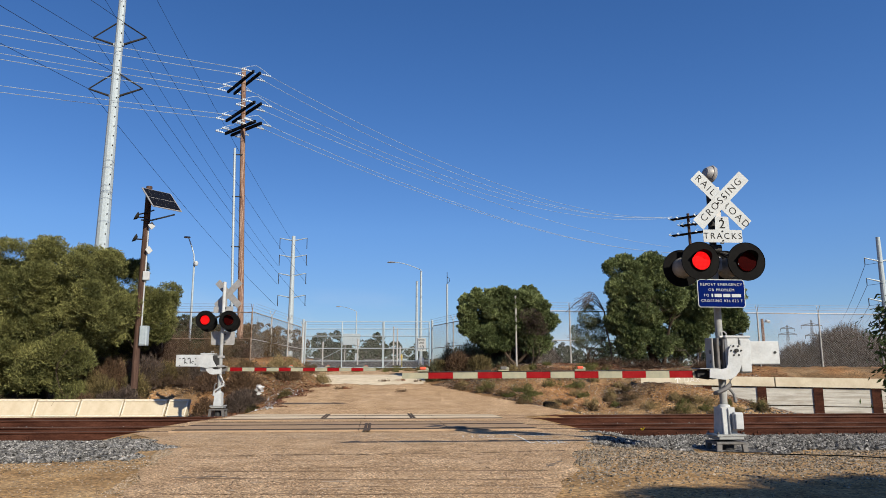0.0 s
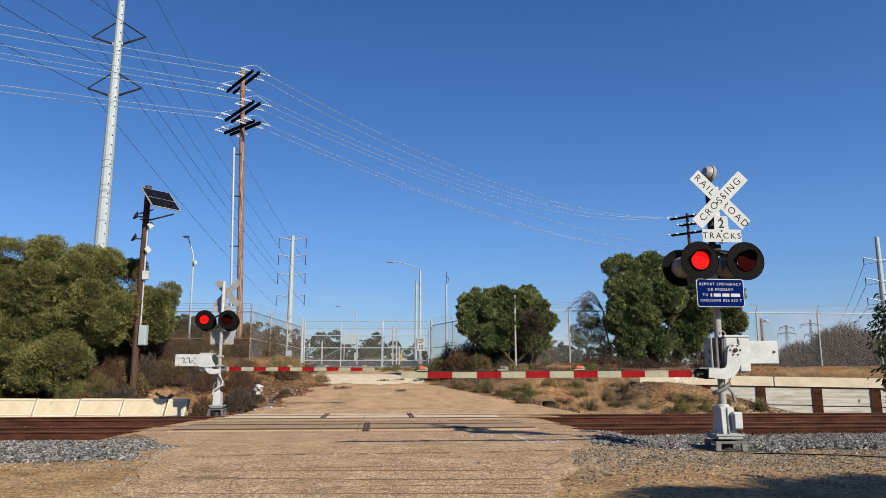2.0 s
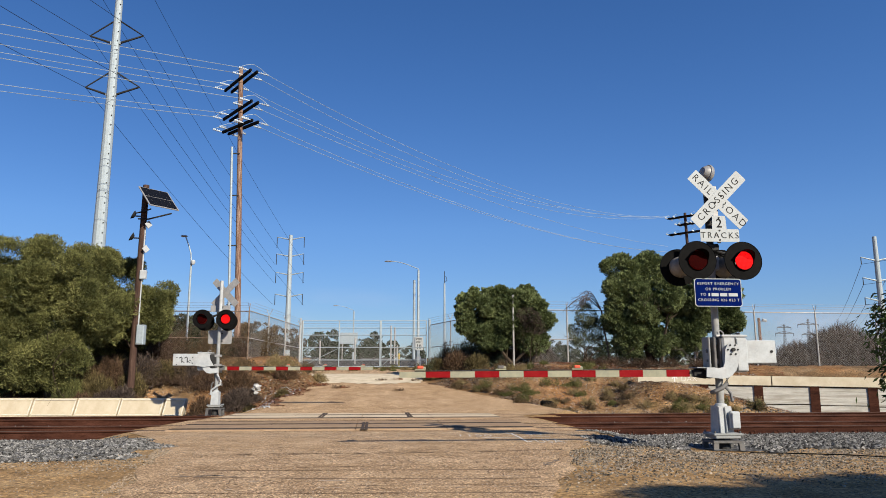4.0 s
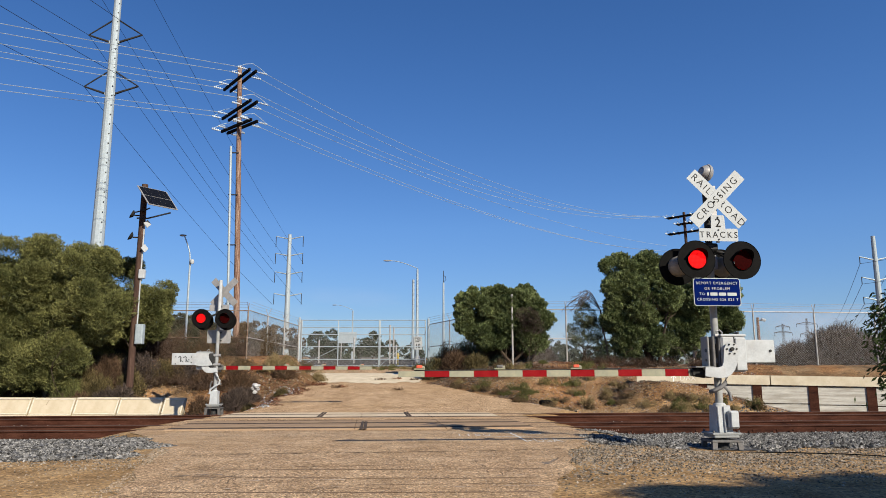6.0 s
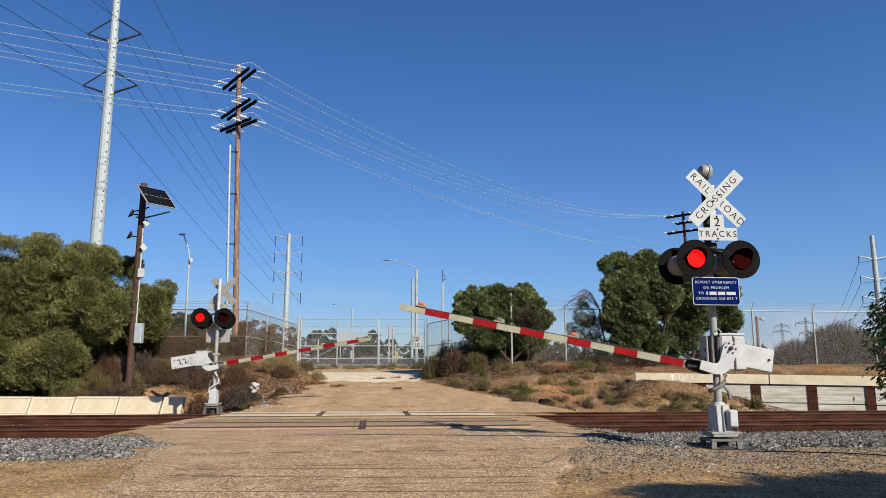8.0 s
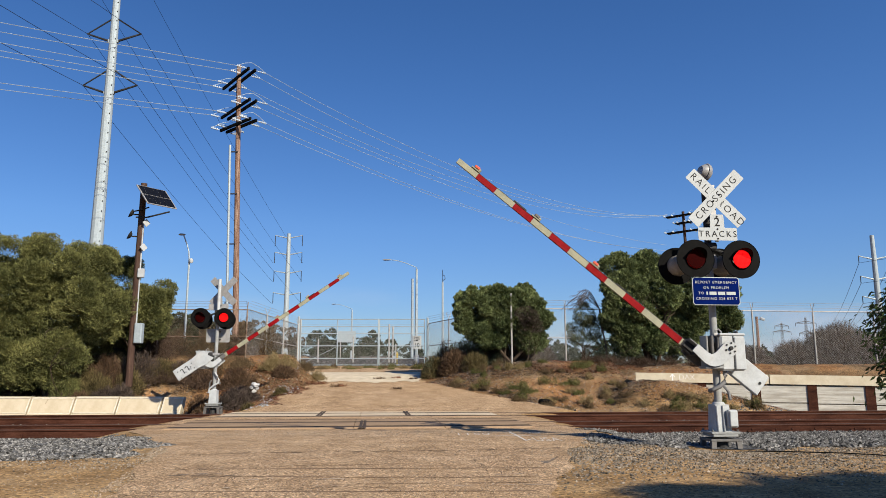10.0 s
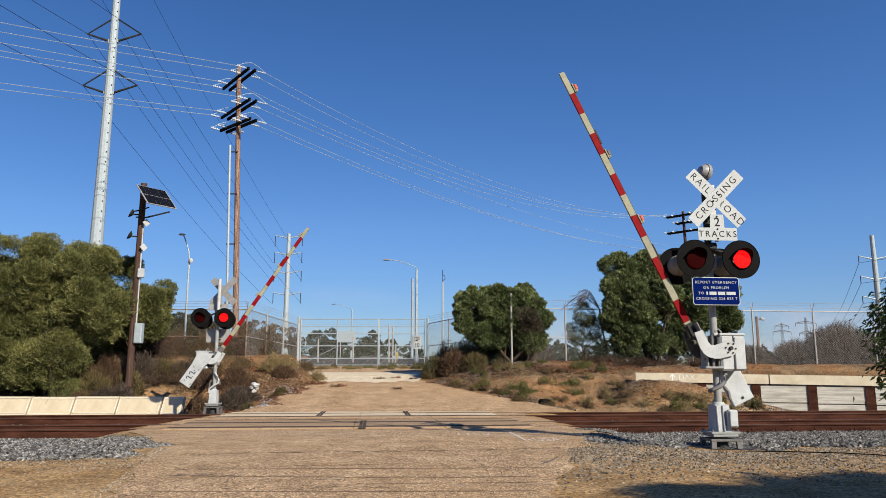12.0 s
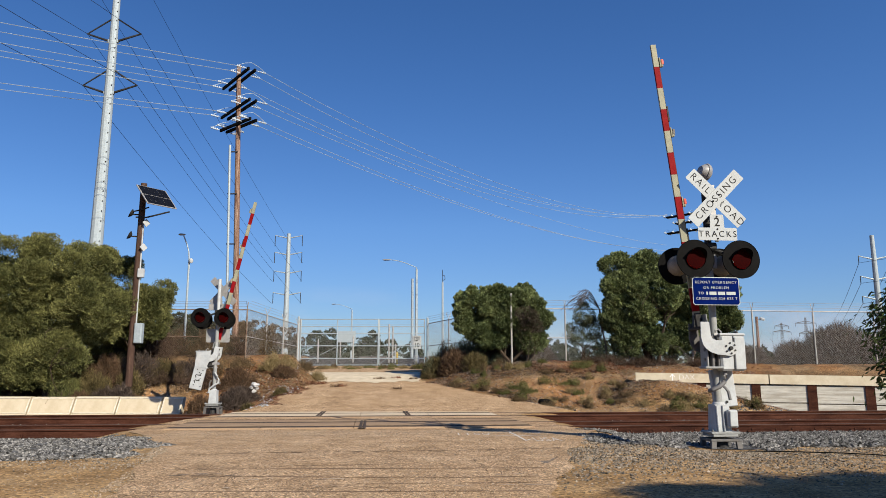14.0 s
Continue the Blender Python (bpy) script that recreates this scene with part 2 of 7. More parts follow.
# ---- mesh helpers ----
class Shape:
    """Gathers points and faces of one mesh."""

    def __init__(self):
        self.v, self.f, self.mi = [], [], []

    def add(self, verts, faces, slot=0):
        k = len(self.v)
        self.v.extend(tuple(p) for p in verts)
        self.f.extend(tuple(i + k for i in q) for q in faces)
        self.mi.extend([slot] * len(faces))
        return self

    def box(self, c, s, rot=None, bevel=0.0, slot=0):
        x, y, z = (k / 2 for k in s)
        m = Matrix.Translation(c) @ (rot if rot is not None else Matrix.Identity(4))
        if bevel:
            bm = bmesh.new()
            bmesh.ops.create_cube(bm, size=1.0)
            for p in bm.verts:
                p.co = Vector((p.co.x * s[0], p.co.y * s[1], p.co.z * s[2]))
            bmesh.ops.bevel(bm, geom=bm.edges[:], offset=bevel, segments=1, affect="EDGES")
            bm.verts.index_update()
            self.add([m @ p.co for p in bm.verts], [[p.index for p in q.verts] for q in bm.faces], slot)
            bm.free()
            return self
        pts = [m @ Vector((a * x, b * y, d * z)) for a in (-1, 1) for b in (-1, 1) for d in (-1, 1)]
        return self.add(pts, [(0, 1, 3, 2), (4, 6, 7, 5), (0, 4, 5, 1), (2, 3, 7, 6), (0, 2, 6, 4), (1, 5, 7, 3)], slot)

    def cyl(self, p, q, r0, r1=None, n=12, cap=True, slot=0):
        r1 = r0 if r1 is None else r1
        p, q = Vector(p), Vector(q)
        turn = (q - p).to_track_quat("Z", "Y").to_matrix()
        ring = [turn @ Vector((math.cos(2 * math.pi * i / n), math.sin(2 * math.pi * i / n), 0)) for i in range(n)]
        pts = [p + d * r0 for d in ring] + [q + d * r1 for d in ring]
        faces = [(i, (i + 1) % n, n + (i + 1) % n, n + i) for i in range(n)]
        if cap:
            faces += [tuple(range(n - 1, -1, -1)), tuple(range(n, 2 * n))]
        return self.add(pts, faces, slot)

    def tube(self, pts, r, n=6, slot=0):
        pts = [Vector(p) for p in pts]
        ring, faces = [], []
        for i, p in enumerate(pts):
            d = (pts[min(i + 1, len(pts) - 1)] - pts[max(i - 1, 0)]).normalized()
            side = d.cross(Vector((0.31, 0.17, 0.94)) if abs(d.z) < 0.9 else Vector((1, 0.2, 0))).normalized()
            up = side.cross(d)
            ring += [p + (side * math.cos(2 * math.pi * k / n) + up * math.sin(2 * math.pi * k / n)) * r for k in range(n)]
        for i in range(len(pts) - 1):
            faces += [(i * n + k, i * n + (k + 1) % n, (i + 1) * n + (k + 1) % n, (i + 1) * n + k) for k in range(n)]
        faces += [tuple(range(n - 1, -1, -1)), tuple((len(pts) - 1) * n + k for k in range(n))]
        return self.add(ring, faces, slot)

    def prism(self, poly, y0, y1, slot=0):
        """A flat plate: its outline in x and z, from y0 to y1."""
        n = len(poly)
        pts = [(x, y0, z) for x, z in poly] + [(x, y1, z) for x, z in poly]
        faces = [tuple(range(n)), tuple(range(2 * n - 1, n - 1, -1))]
        faces += [(i, n + i, n + (i + 1) % n, (i + 1) % n) for i in range(n)]
        return self.add(pts, faces, slot)

    def lathe(self, prof, m=None, n=24, slot=0):
        """Turns a profile of (radius, z) round z, then moves it by m."""
        m = m or Matrix.Identity(4)
        pts = [m @ Vector((r * math.cos(2 * math.pi * i / n), r * math.sin(2 * math.pi * i / n), z)) for r, z in prof for i in range(n)]
        faces = [(k * n + i, k * n + (i + 1) % n, (k + 1) * n + (i + 1) % n, (k + 1) * n + i)
                 for k in range(len(prof) - 1) for i in range(n)]
        return self.add(pts, faces, slot)

    def mesh(self, name, *mats, smooth=False):
        me = bpy.data.meshes.new(name)
        me.from_pydata(self.v, [], self.f)
        for m in mats:
            me.materials.append(m)
        if len(mats) > 1:
            me.polygons.foreach_set("material_index", self.mi)
        if smooth:
            me.shade_smooth()
            me.set_sharp_from_angle(angle=radians(40))
        me.update()
        return me


def part(name, shape, material, parent=None, label="", at=None, smooth=False):
    mats = material if isinstance(material, tuple) else (material,)
    ob = new(name, shape.mesh(name, *mats, smooth=smooth) if isinstance(shape, Shape) else shape)
    if parent:
        ob.parent = parent
    if at is not None:
        ob.matrix_basis = at
    return tagged(ob, label)


def thing(name, at, label, category, group="", kind=""):
    ob = new(name)
    ob.empty_display_size = 0.2
    ob.matrix_basis = at
    return tagged(ob, label, category, group, kind)


def lettering(text, size, material, bold=0.0, spread=1.0):
    """Words as a flat mesh in x and z, centred on the origin, facing -y."""
    cu = bpy.data.curves.new("text", "FONT")
    cu.body, cu.size, cu.align_x, cu.align_y = text, size, "CENTER", "CENTER"
    cu.offset, cu.space_character = bold, spread
    cu.resolution_u = 3
    tmp = bpy.data.objects.new("text", cu)
    scene.collection.objects.link(tmp)
    me = bpy.data.meshes.new_from_object(tmp.evaluated_get(bpy.context.evaluated_depsgraph_get()))
    bpy.data.objects.remove(tmp)
    me.transform(pose(0, 0, 0, 90))
    me.materials.clear()
    me.materials.append(material)
    return me


def letters(parent, text, size, material, label, at, bold=0.0, spread=1.0, lay=None):
    """Words as parts, each letter a mesh of its own; lay moves every point on to an uneven surface."""
    me = lettering(text, size, material, bold, spread)
    co = [p.co.copy() for p in me.vertices]
    polys = [tuple(q.vertices) for q in me.polygons]
    root = list(range(len(co)))

    def top(i):
        while root[i] != i:
            root[i] = root[root[i]]
            i = root[i]
        return i

    for q in polys:
        for i in q[1:]:
            root[top(i)] = top(q[0])
    bpy.data.meshes.remove(me)
    for k in sorted({top(q[0]) for q in polys}):
        mine = [q for q in polys if top(q[0]) == k]
        ids = sorted({i for q in mine for i in q})
        back = {i: n for n, i in enumerate(ids)}
        pts = [lay(co[i]) if lay else co[i] for i in ids]
        part("letter", Shape().add(pts, [tuple(back[i] for i in q) for q in mine]), material, parent, label, at)


def quads(name, centres, a, b, material, pointed=False):
    """Many loose leaves at once: a diamond round each centre, spanned by the half axes a and b, or one slim triangle."""
    n, k = len(centres), 3 if pointed else 4
    rim = [centres - a - b * 0.9, centres - a + b * 0.9, centres + a] if pointed else [centres - a, centres + b, centres + a, centres - b]
    v = np.stack(rim, 1).reshape(-1, 3)
    me = bpy.data.meshes.new(name)
    me.vertices.add(k * n)
    me.vertices.foreach_set("co", v.astype(np.float32).ravel())
    me.loops.add(k * n)
    me.loops.foreach_set("vertex_index", np.arange(k * n, dtype=np.int32))
    me.polygons.add(n)
    me.polygons.foreach_set("loop_start", np.arange(0, k * n, k, dtype=np.int32))
    me.materials.append(material)
    me.update(calc_edges=True)
    return me


def unit(rng, n):
    d = rng.normal(size=(n, 3))
    return d / np.linalg.norm(d, axis=1, keepdims=True)


def leaves(name, clumps, per, size, slim, material, rng, up=0.0):
    """Leaves in round clumps, each (x, y, z, radius)."""
    cl = np.array(clumps)
    k = np.repeat(np.arange(len(cl)), per)
    d = unit(rng, len(k))
    rad = rng.random(len(k)) ** 0.45 * cl[k, 3]
    c = cl[k, :3] + d * rad[:, None] * np.array((1, 1, 0.85))
    a = unit(rng, len(k)) * 0.75 + d * 0.7 + np.array((0, 0, up))
    a /= np.linalg.norm(a, axis=1, keepdims=True)
    b = np.cross(a, unit(rng, len(k)))
    b /= np.linalg.norm(b, axis=1, keepdims=True) + 1e-6
    s = size * rng.uniform(0.6, 1.35, (len(k), 1))
    return quads(name, c, a * s / 2, b * s * slim / 2, material)

M_cast = mat("grey_cast_metal", grey(0.10, 0.17), 7, 0.6, 0.2, 0.1, dirt=(0.2, 0.17, 0.14), dirt_scale=5, dirt_amount=0.5)
# white paint made darker: the weaker light on the mast is in the colour
M_mast = mat("shaded_white_paint", grey(0.27, 0.37, (0.95, 1.0, 1.0)), 4, 0.5, 0.0, 0.08, fine=40, dirt=(0.28, 0.25, 0.21), dirt_scale=3.0, dirt_amount=0.5)
M_housing = mat("cream_cast_housing", grey(0.20, 0.38, (1.0, 0.92, 0.78)), 5, 0.5, 0.0, 0.08, dirt=(0.3, 0.25, 0.18), dirt_scale=6, dirt_amount=0.5)


def red_soil(m):
    """The cut banks beyond the tracks are of redder soil, with grey-brown patches."""
    nt = m.node_tree
    b = nt.nodes["Principled BSDF"]
    old = b.inputs["Base Color"].links[0].from_socket
    tc = nt.nodes.new("ShaderNodeTexCoord")
    sp = nt.nodes.new("ShaderNodeSeparateXYZ")
    mr = nt.nodes.new("ShaderNodeMapRange")
    mr.inputs["From Min"].default_value, mr.inputs["From Max"].default_value = 23.5, 26.0
    ns = nt.nodes.new("ShaderNodeTexNoise")
    ns.inputs["Scale"].default_value, ns.inputs["Detail"].default_value = 0.55, 7
    rp = ramp(nt, [(0.32, (0.38, 0.40, 0.46)), (0.46, (0.60, 0.60, 0.66)), (0.62, (0.86, 0.72, 0.68))])
    mx = nt.nodes.new("ShaderNodeMix")
    mx.data_type, mx.blend_type = "RGBA", "MULTIPLY"
    nt.links.new(tc.outputs["Object"], sp.inputs[0])
    nt.links.new(tc.outputs["Object"], ns.inputs["Vector"])
    nt.links.new(sp.outputs[1], mr.inputs["Value"])
    nt.links.new(mr.outputs[0], mx.inputs[0])
    nt.links.new(ns.outputs[0], rp.inputs[0])
    nt.links.new(old, mx.inputs[6])
    nt.links.new(rp.outputs[0], mx.inputs[7])
    nt.links.new(mx.outputs[2], b.inputs["Base Color"])


red_soil(M_dirt)


# ---- the lie of the land ----
SKEW = radians(5.6)
CS, SN = math.cos(SKEW), math.sin(SKEW)


def sstep(a, b, x):
    t = np.clip((x - a) / (b - a), 0, 1)
    return t * t * (3 - 2 * t)


def across(x, y):
    """Distance across the tracks, from the camera's side to the far side."""
    return -x * SN + y * CS


def on_track(u, v, z=0.0):
    """A place by its distance along and across the tracks."""
    return Vector((u * CS - v * SN, u * SN + v * CS, z))


ROAD_Y = [-20, 7, 9.5, 11.7, 13.6, 15.2, 17, 22, 23.3, 24, 25.8, 27.2, 28.7, 30.6, 34, 40, 60, 120]
ROAD_L = [-3.0, -3.2, -3.75, -4.5, -5.6, -6.5, -6.9, -6.6, -6.2, -6.0, -5.9, -5.7, -5.35, -5.2, -6.6, -8.0, -9.5, -13]
ROAD_R = [0.9, 1.1, 1.6, 2.15, 2.7, 3.2, 2.9, 2.3, 4.0, 3.6, 2.15, 1.2, 0.2, -0.85, -0.9, -1.0, -2.5, -5]
RISE_Y = [-50, 22.8, 24, 26, 28, 30, 32, 36, 40, 60, 100, 4000]
RISE_Z = [0, 0, 0.12, 0.36, 0.60, 0.82, 1.08, 1.36, 1.55, 2.40, 3.0, 4.0]
WALL_A, WALL_B = Vector((7.2, 27.0)), Vector((27.0, 22.0))


def behind_wall(x, y):
    """How far a place lies behind the line of the retaining wall."""
    d = WALL_B - WALL_A
    d = d / d.length
    return -(x - WALL_A.x) * d.y + (y - WALL_A.y) * d.x


def land(x, y):
    """Height of the ground at x, y (arrays)."""
    x, y = np.asarray(x, float), np.asarray(y, float)
    v = across(x, y)
    road = np.interp(y, RISE_Y, RISE_Z) + 0.10 * (1 - sstep(13.0, 16.2, v)) * sstep(-8, 8, y)
    swell = 0.10 * (1 - sstep(13.0, 16.2, v)) * sstep(-8, 8, y)
    low = -0.19 * sstep(12.6, 15.2, v) + 0.02 + swell
    low = low - 0.15 * sstep(11.3, 12.3, v) * (1 - sstep(12.6, 15.2, v)) * sstep(1.8, 2.9, x)
    left = low + 0 * x
    left = left + (1.95 + 0.24) * sstep(26.9 - 1.6 * sstep(-9.4, -8.4, x), 32.5, y) + 0.5 * sstep(34, 60, y)
    right = low + (1.60 + 0.24) * sstep(23.6, 30.6, y) + 0.6 * sstep(36, 70, y)
    taper = sstep(-0.8, 3.4, x)
    right = right * taper + (road + 0.12) * (1 - taper)
    wall = behind_wall(x, y)
    walled = np.where(wall > 0.36, 1.0 + 0.55 * sstep(0.2, 4.0, wall), -0.22)
    toe = 1.10 * sstep(23.6, 26.6, y + 0.17 * np.clip(x - 7, 0, 9)) * sstep(4.6, 7.4, x) * (1 - sstep(8.0, 13.0, x))
    right = np.maximum(right, low + toe)
    front = low + np.maximum((right - low) * (1 - sstep(6.6, 9.0, x)), toe)
    walled = np.where(wall > 0.36, walled, front)
    right = np.where(x > 7.0, np.where(y > 20, walled, low), right)
    left = left - 0.28 * sstep(23.4, 24.4, v) * (1 - sstep(26.2, 27.2, y)) * sstep(8.3, 9.5, -x)
    mid = (np.interp(y, ROAD_Y, ROAD_L) + np.interp(y, ROAD_Y, ROAD_R)) / 2
    half = (np.interp(y, ROAD_Y, ROAD_R) - np.interp(y, ROAD_Y, ROAD_L)) / 2
    off = np.abs(x - mid) - half
    side = np.where(x < mid, left, right)
    k = sstep(0.05, 1.1, off)
    z = road * (1 - k) + side * k
    z = z - 0.05 * np.exp(-((x - 4.35) ** 2 + (y - 11.3) ** 2) / 0.8)
    rough = 0.035 * np.sin(1.7 * x + 0.6 * y) * np.sin(1.3 * y - 0.4 * x) + 0.02 * np.sin(5.1 * x + 2.0) * np.sin(4.3 * y)
    rough = rough + 0.02 * np.sin(11.3 * x + 3 * y) * np.sin(9.7 * y + x)
    return z + rough * k * sstep(8, 4000, 4000 - v) * (0.35 + 0.65 * sstep(23, 26, v))


def landz(x, y):
    return float(land(np.array([x]), np.array([y]))[0])


def sheet(name, xs, ys, zf, material):
    X, Y = np.meshgrid(xs, ys)
    Z = zf(X, Y)
    co = np.stack([X, Y, Z], -1).reshape(-1, 3)
    nx, ny = len(xs), len(ys)
    i = (np.arange(ny - 1)[:, None] * nx + np.arange(nx - 1)[None]).ravel()
    me = bpy.data.meshes.new(name)
    me.from_pydata(co.tolist(), [], np.stack([i, i + 1, i + nx + 1, i + nx], 1).tolist())
    me.materials.append(material)
    me.shade_smooth()
    return me


def spread(lo, hi, step, far):
    """Even steps from lo to hi, then ever longer ones out to far."""
    mid = list(np.arange(lo, hi + step / 2, step))
    d, a, b = step, [], []
    x = lo
    while x > far[0]:
        d *= 1.35
        x = max(x - d, far[0])
        a.append(x)
    d, x = step, hi
    while x < far[1]:
        d *= 1.35
        x = min(x + d, far[1])
        b.append(x)
    return np.array(a[::-1] + mid + b)


ground = new("ground", sheet("ground", spread(-24, 26, 0.22, (-3500, 3500)), spread(4, 44, 0.22, (-300, 4200)), land, M_dirt))
tagged(ground, "dry sandy dirt with gravel and bare banks", "ground", kind="structure")


def road_sheet():
    ys = np.concatenate([np.arange(-19, 24, 0.5), np.arange(24, 40, 0.25), np.arange(40, 119, 2.0)])
    n = 24
    s = np.linspace(0, 1, n)
    rng = np.random.default_rng(3)
    sh = Shape()
    pts = []
    for y in ys:
        wob = 0.10 * math.sin(1.9 * y) + 0.06 * math.sin(4.7 * y + 1)
        l, r = np.interp(y, ROAD_Y, ROAD_L) + wob, np.interp(y, ROAD_Y, ROAD_R) - wob * 0.8
        xs = l + (r - l) * s
        z = land(xs, np.full(n, y)) + 0.012
        pts += [(a, y, b) for a, b in zip(xs, z)]
    faces = [(k * n + i, k * n + i + 1, (k + 1) * n + i + 1, (k + 1) * n + i) for k in range(len(ys) - 1) for i in range(n - 1)]
    sh.add(pts, faces)
    return sh


road = part("road", road_sheet(), M_road, smooth=True)
tagged(road, "worn brown asphalt road with cracks and dust", "road", kind="structure")

# ---- tracks ----
RAILS = [16.65, 18.085, 20.75, 22.185]
RAIL_PROFILE = [(-0.07, -0.18), (0.07, -0.18), (0.07, -0.165), (0.012, -0.14), (0.012, -0.05), (0.036, -0.035), (0.036, -0.008),
                (0.026, 0.0), (-0.026, 0.0), (-0.036, -0.008), (-0.036, -0.035), (-0.012, -0.05), (-0.012, -0.14), (-0.07, -0.165)]


def rail(v):
    sh = Shape()
    n = len(RAIL_PROFILE)
    for u0, u1 in ((-220, 220),):
        pts = [on_track(u0, v + a, b + 0.02) for a, b in RAIL_PROFILE] + [on_track(u1, v + a, b + 0.02) for a, b in RAIL_PROFILE]
        faces = [tuple(range(n)), tuple(range(2 * n - 1, n - 1, -1))]
        sh.add(pts, faces)
        for i in range(n):
            sh.add([pts[i], pts[n + i], pts[n + (i + 1) % n], pts[(i + 1) % n]], [(0, 1, 2, 3)], 1 if i in (6, 7, 8) else 0)
    return sh


for k in range(2):
    track = thing("railway_track", pose(0, 0, 0), "rusty steel rails on ties in grey ballast", "railway track", "two parallel tracks", "structure")
    for v in RAILS[2 * k:2 * k + 2]:
        part("rail", rail(v), (M_rust, M_railtop), track)
    tie = Shape().box((0, 0, 0), (0.23, 2.6, 0.16), bevel=0.015).mesh("tie", M_darkwood)
    mid = (RAILS[2 * k] + RAILS[2 * k + 1]) / 2
    for i in range(-34, 35):
        u = i * 0.56
        if -6.0 < u < 4.2:
            continue
        o = part("tie", tie, M_darkwood, track)
        o.matrix_basis = Matrix.Translation(on_track(u, mid, -0.245)) @ pose(0, 0, 0, 0, 0, math.degrees(SKEW))
    if k == 0:
        anchor = Shape().box((0, 0, 0), (0.11, 0.07, 0.045), bevel=0.008).box((0.05, -0.03, 0.03), (0.035, 0.04, 0.07), pose(0, 0, 0, 20, 0, 0), bevel=0.006).mesh("rail_anchor", M_rust)
        for i in range(-30, 31):
            if not -7.2 < i * 0.5 < 3.9:
                o = part("rail_anchor", anchor, M_rust, track)
                o.matrix_basis = Matrix.Translation(on_track(i * 0.5 + 0.06 * math.sin(i * 3.1), RAILS[0] - 0.09, -0.135)) @ pose(0, 0, 0, 0, 8 * math.sin(i * 1.7), 5.6 + 14 * math.sin(i * 2.3))
        for v, u, n in ((RAILS[0], 5.55, 5), (RAILS[1], 4.7, 6)):
            for i in range(n):
                o = part("chalk_bar", Shape().box((0, 0, 0), (0.016, 0.004, 0.032)), M_chalkmark, track, "pale chalked bar")
                o.matrix_basis = Matrix.Translation(on_track(u + 0.05 * i, v - 0.016, -0.075 + 0.01 * math.sin(i * 2))) @ pose(0, 0, 0, 0, 12 * math.sin(i * 4), 5.6)


# ---- crossing signals ----
M_conduit = mat("grey_conduit", grey(0.16, 0.24), 6, 0.6, 0.1, 0.05)
FLASH = [0.05, 0.63, 1.23, 1.83, 2.42, 3.05, 3.63, 4.23, 4.83, 5.42, 6.05, 6.60, 7.20, 7.80, 8.40, 9.00, 9.60, 10.18, 10.76, 11.36, 11.92, 12.55, 13.14]
DARK_FROM = 13.60


def light_unit(parent, x, y, facing, z, name="signal_light"):
    """A round black background with hood and a turning lens disc; facing -1 looks to the front of the mast."""
    m = pose(x, y, z, 90 if facing < 0 else -90, 0, 0)
    bg = Shape()
    bg.lathe([(0.155, 0.0), (0.300, 0.0), (0.308, 0.008), (0.308, -0.016), (0.29, -0.012), (0.155, -0.012), (0.155, 0.0)], n=40)
    back = part("light_background", bg, M_black, parent, "round matt black backing plate", m, smooth=True)
    hood = Shape()
    n = 30
    for r, flip in ((0.160, 0), (0.156, 1)):
        pts, faces = [], []
        for i in range(n + 1):
            a = math.pi * 2 * i / n
            up = math.sin(a)
            dep = 0.02 + 0.13 * sstep(-0.15, 0.8, up)
            pts += [(r * math.cos(a), r * math.sin(a), 0.002), (r * 1.02 * math.cos(a), r * 1.02 * math.sin(a), float(dep))]
        for i in range(n):
            q = (2 * i, 2 * i + 2, 2 * i + 3, 2 * i + 1)
            faces.append(q[::-1] if flip else q)
        hood.add(pts, faces)
    spin = pose(0, 0, 0) if facing < 0 else pose(0, 0, 0, 0, 0, 180)
    part("hood", hood, M_black, back, "black sun hood", spin, smooth=True)
    house = Shape()
    house.lathe([(0.02, -0.26), (0.09, -0.25), (0.15, -0.19), (0.17, -0.10), (0.17, -0.03), (0.155, -0.012)], n=28)
    house.box((0.0, -0.165, -0.12), (0.05, 0.03, 0.06), bevel=0.005)
    house.box((0.0, 0.165, -0.12), (0.05, 0.03, 0.06), bevel=0.005)
    part("lamp_housing", house, M_housing, back, "cream grey cast lamp housing", smooth=True)
    disc = Shape()
    disc.lathe([(0.0001, 0.010), (0.075, 0.009), (0.148, 0.004)], n=28, slot=0)
    disc.lathe([(0.148, 0.004), (0.148, -0.004)], n=28, slot=1)
    disc.lathe([(0.148, -0.004), (0.075, -0.009), (0.0001, -0.010)], n=28, slot=1)
    for i in range(-6, 7):
        for j in range(-6, 7):
            if math.hypot(i, j) < 6.6:
                disc.box((i * 0.021, j * 0.021, 0.0095 - 0.0009 * math.hypot(i, j) / 2), (0.0135, 0.0135, 0.003), slot=2)
    lens = part("lens", disc, (M_lens_on, M_lens_off, M_led), back, "red lens that flashes")
    lens.matrix_basis = pose(0, 0, 0.02)
    return lens


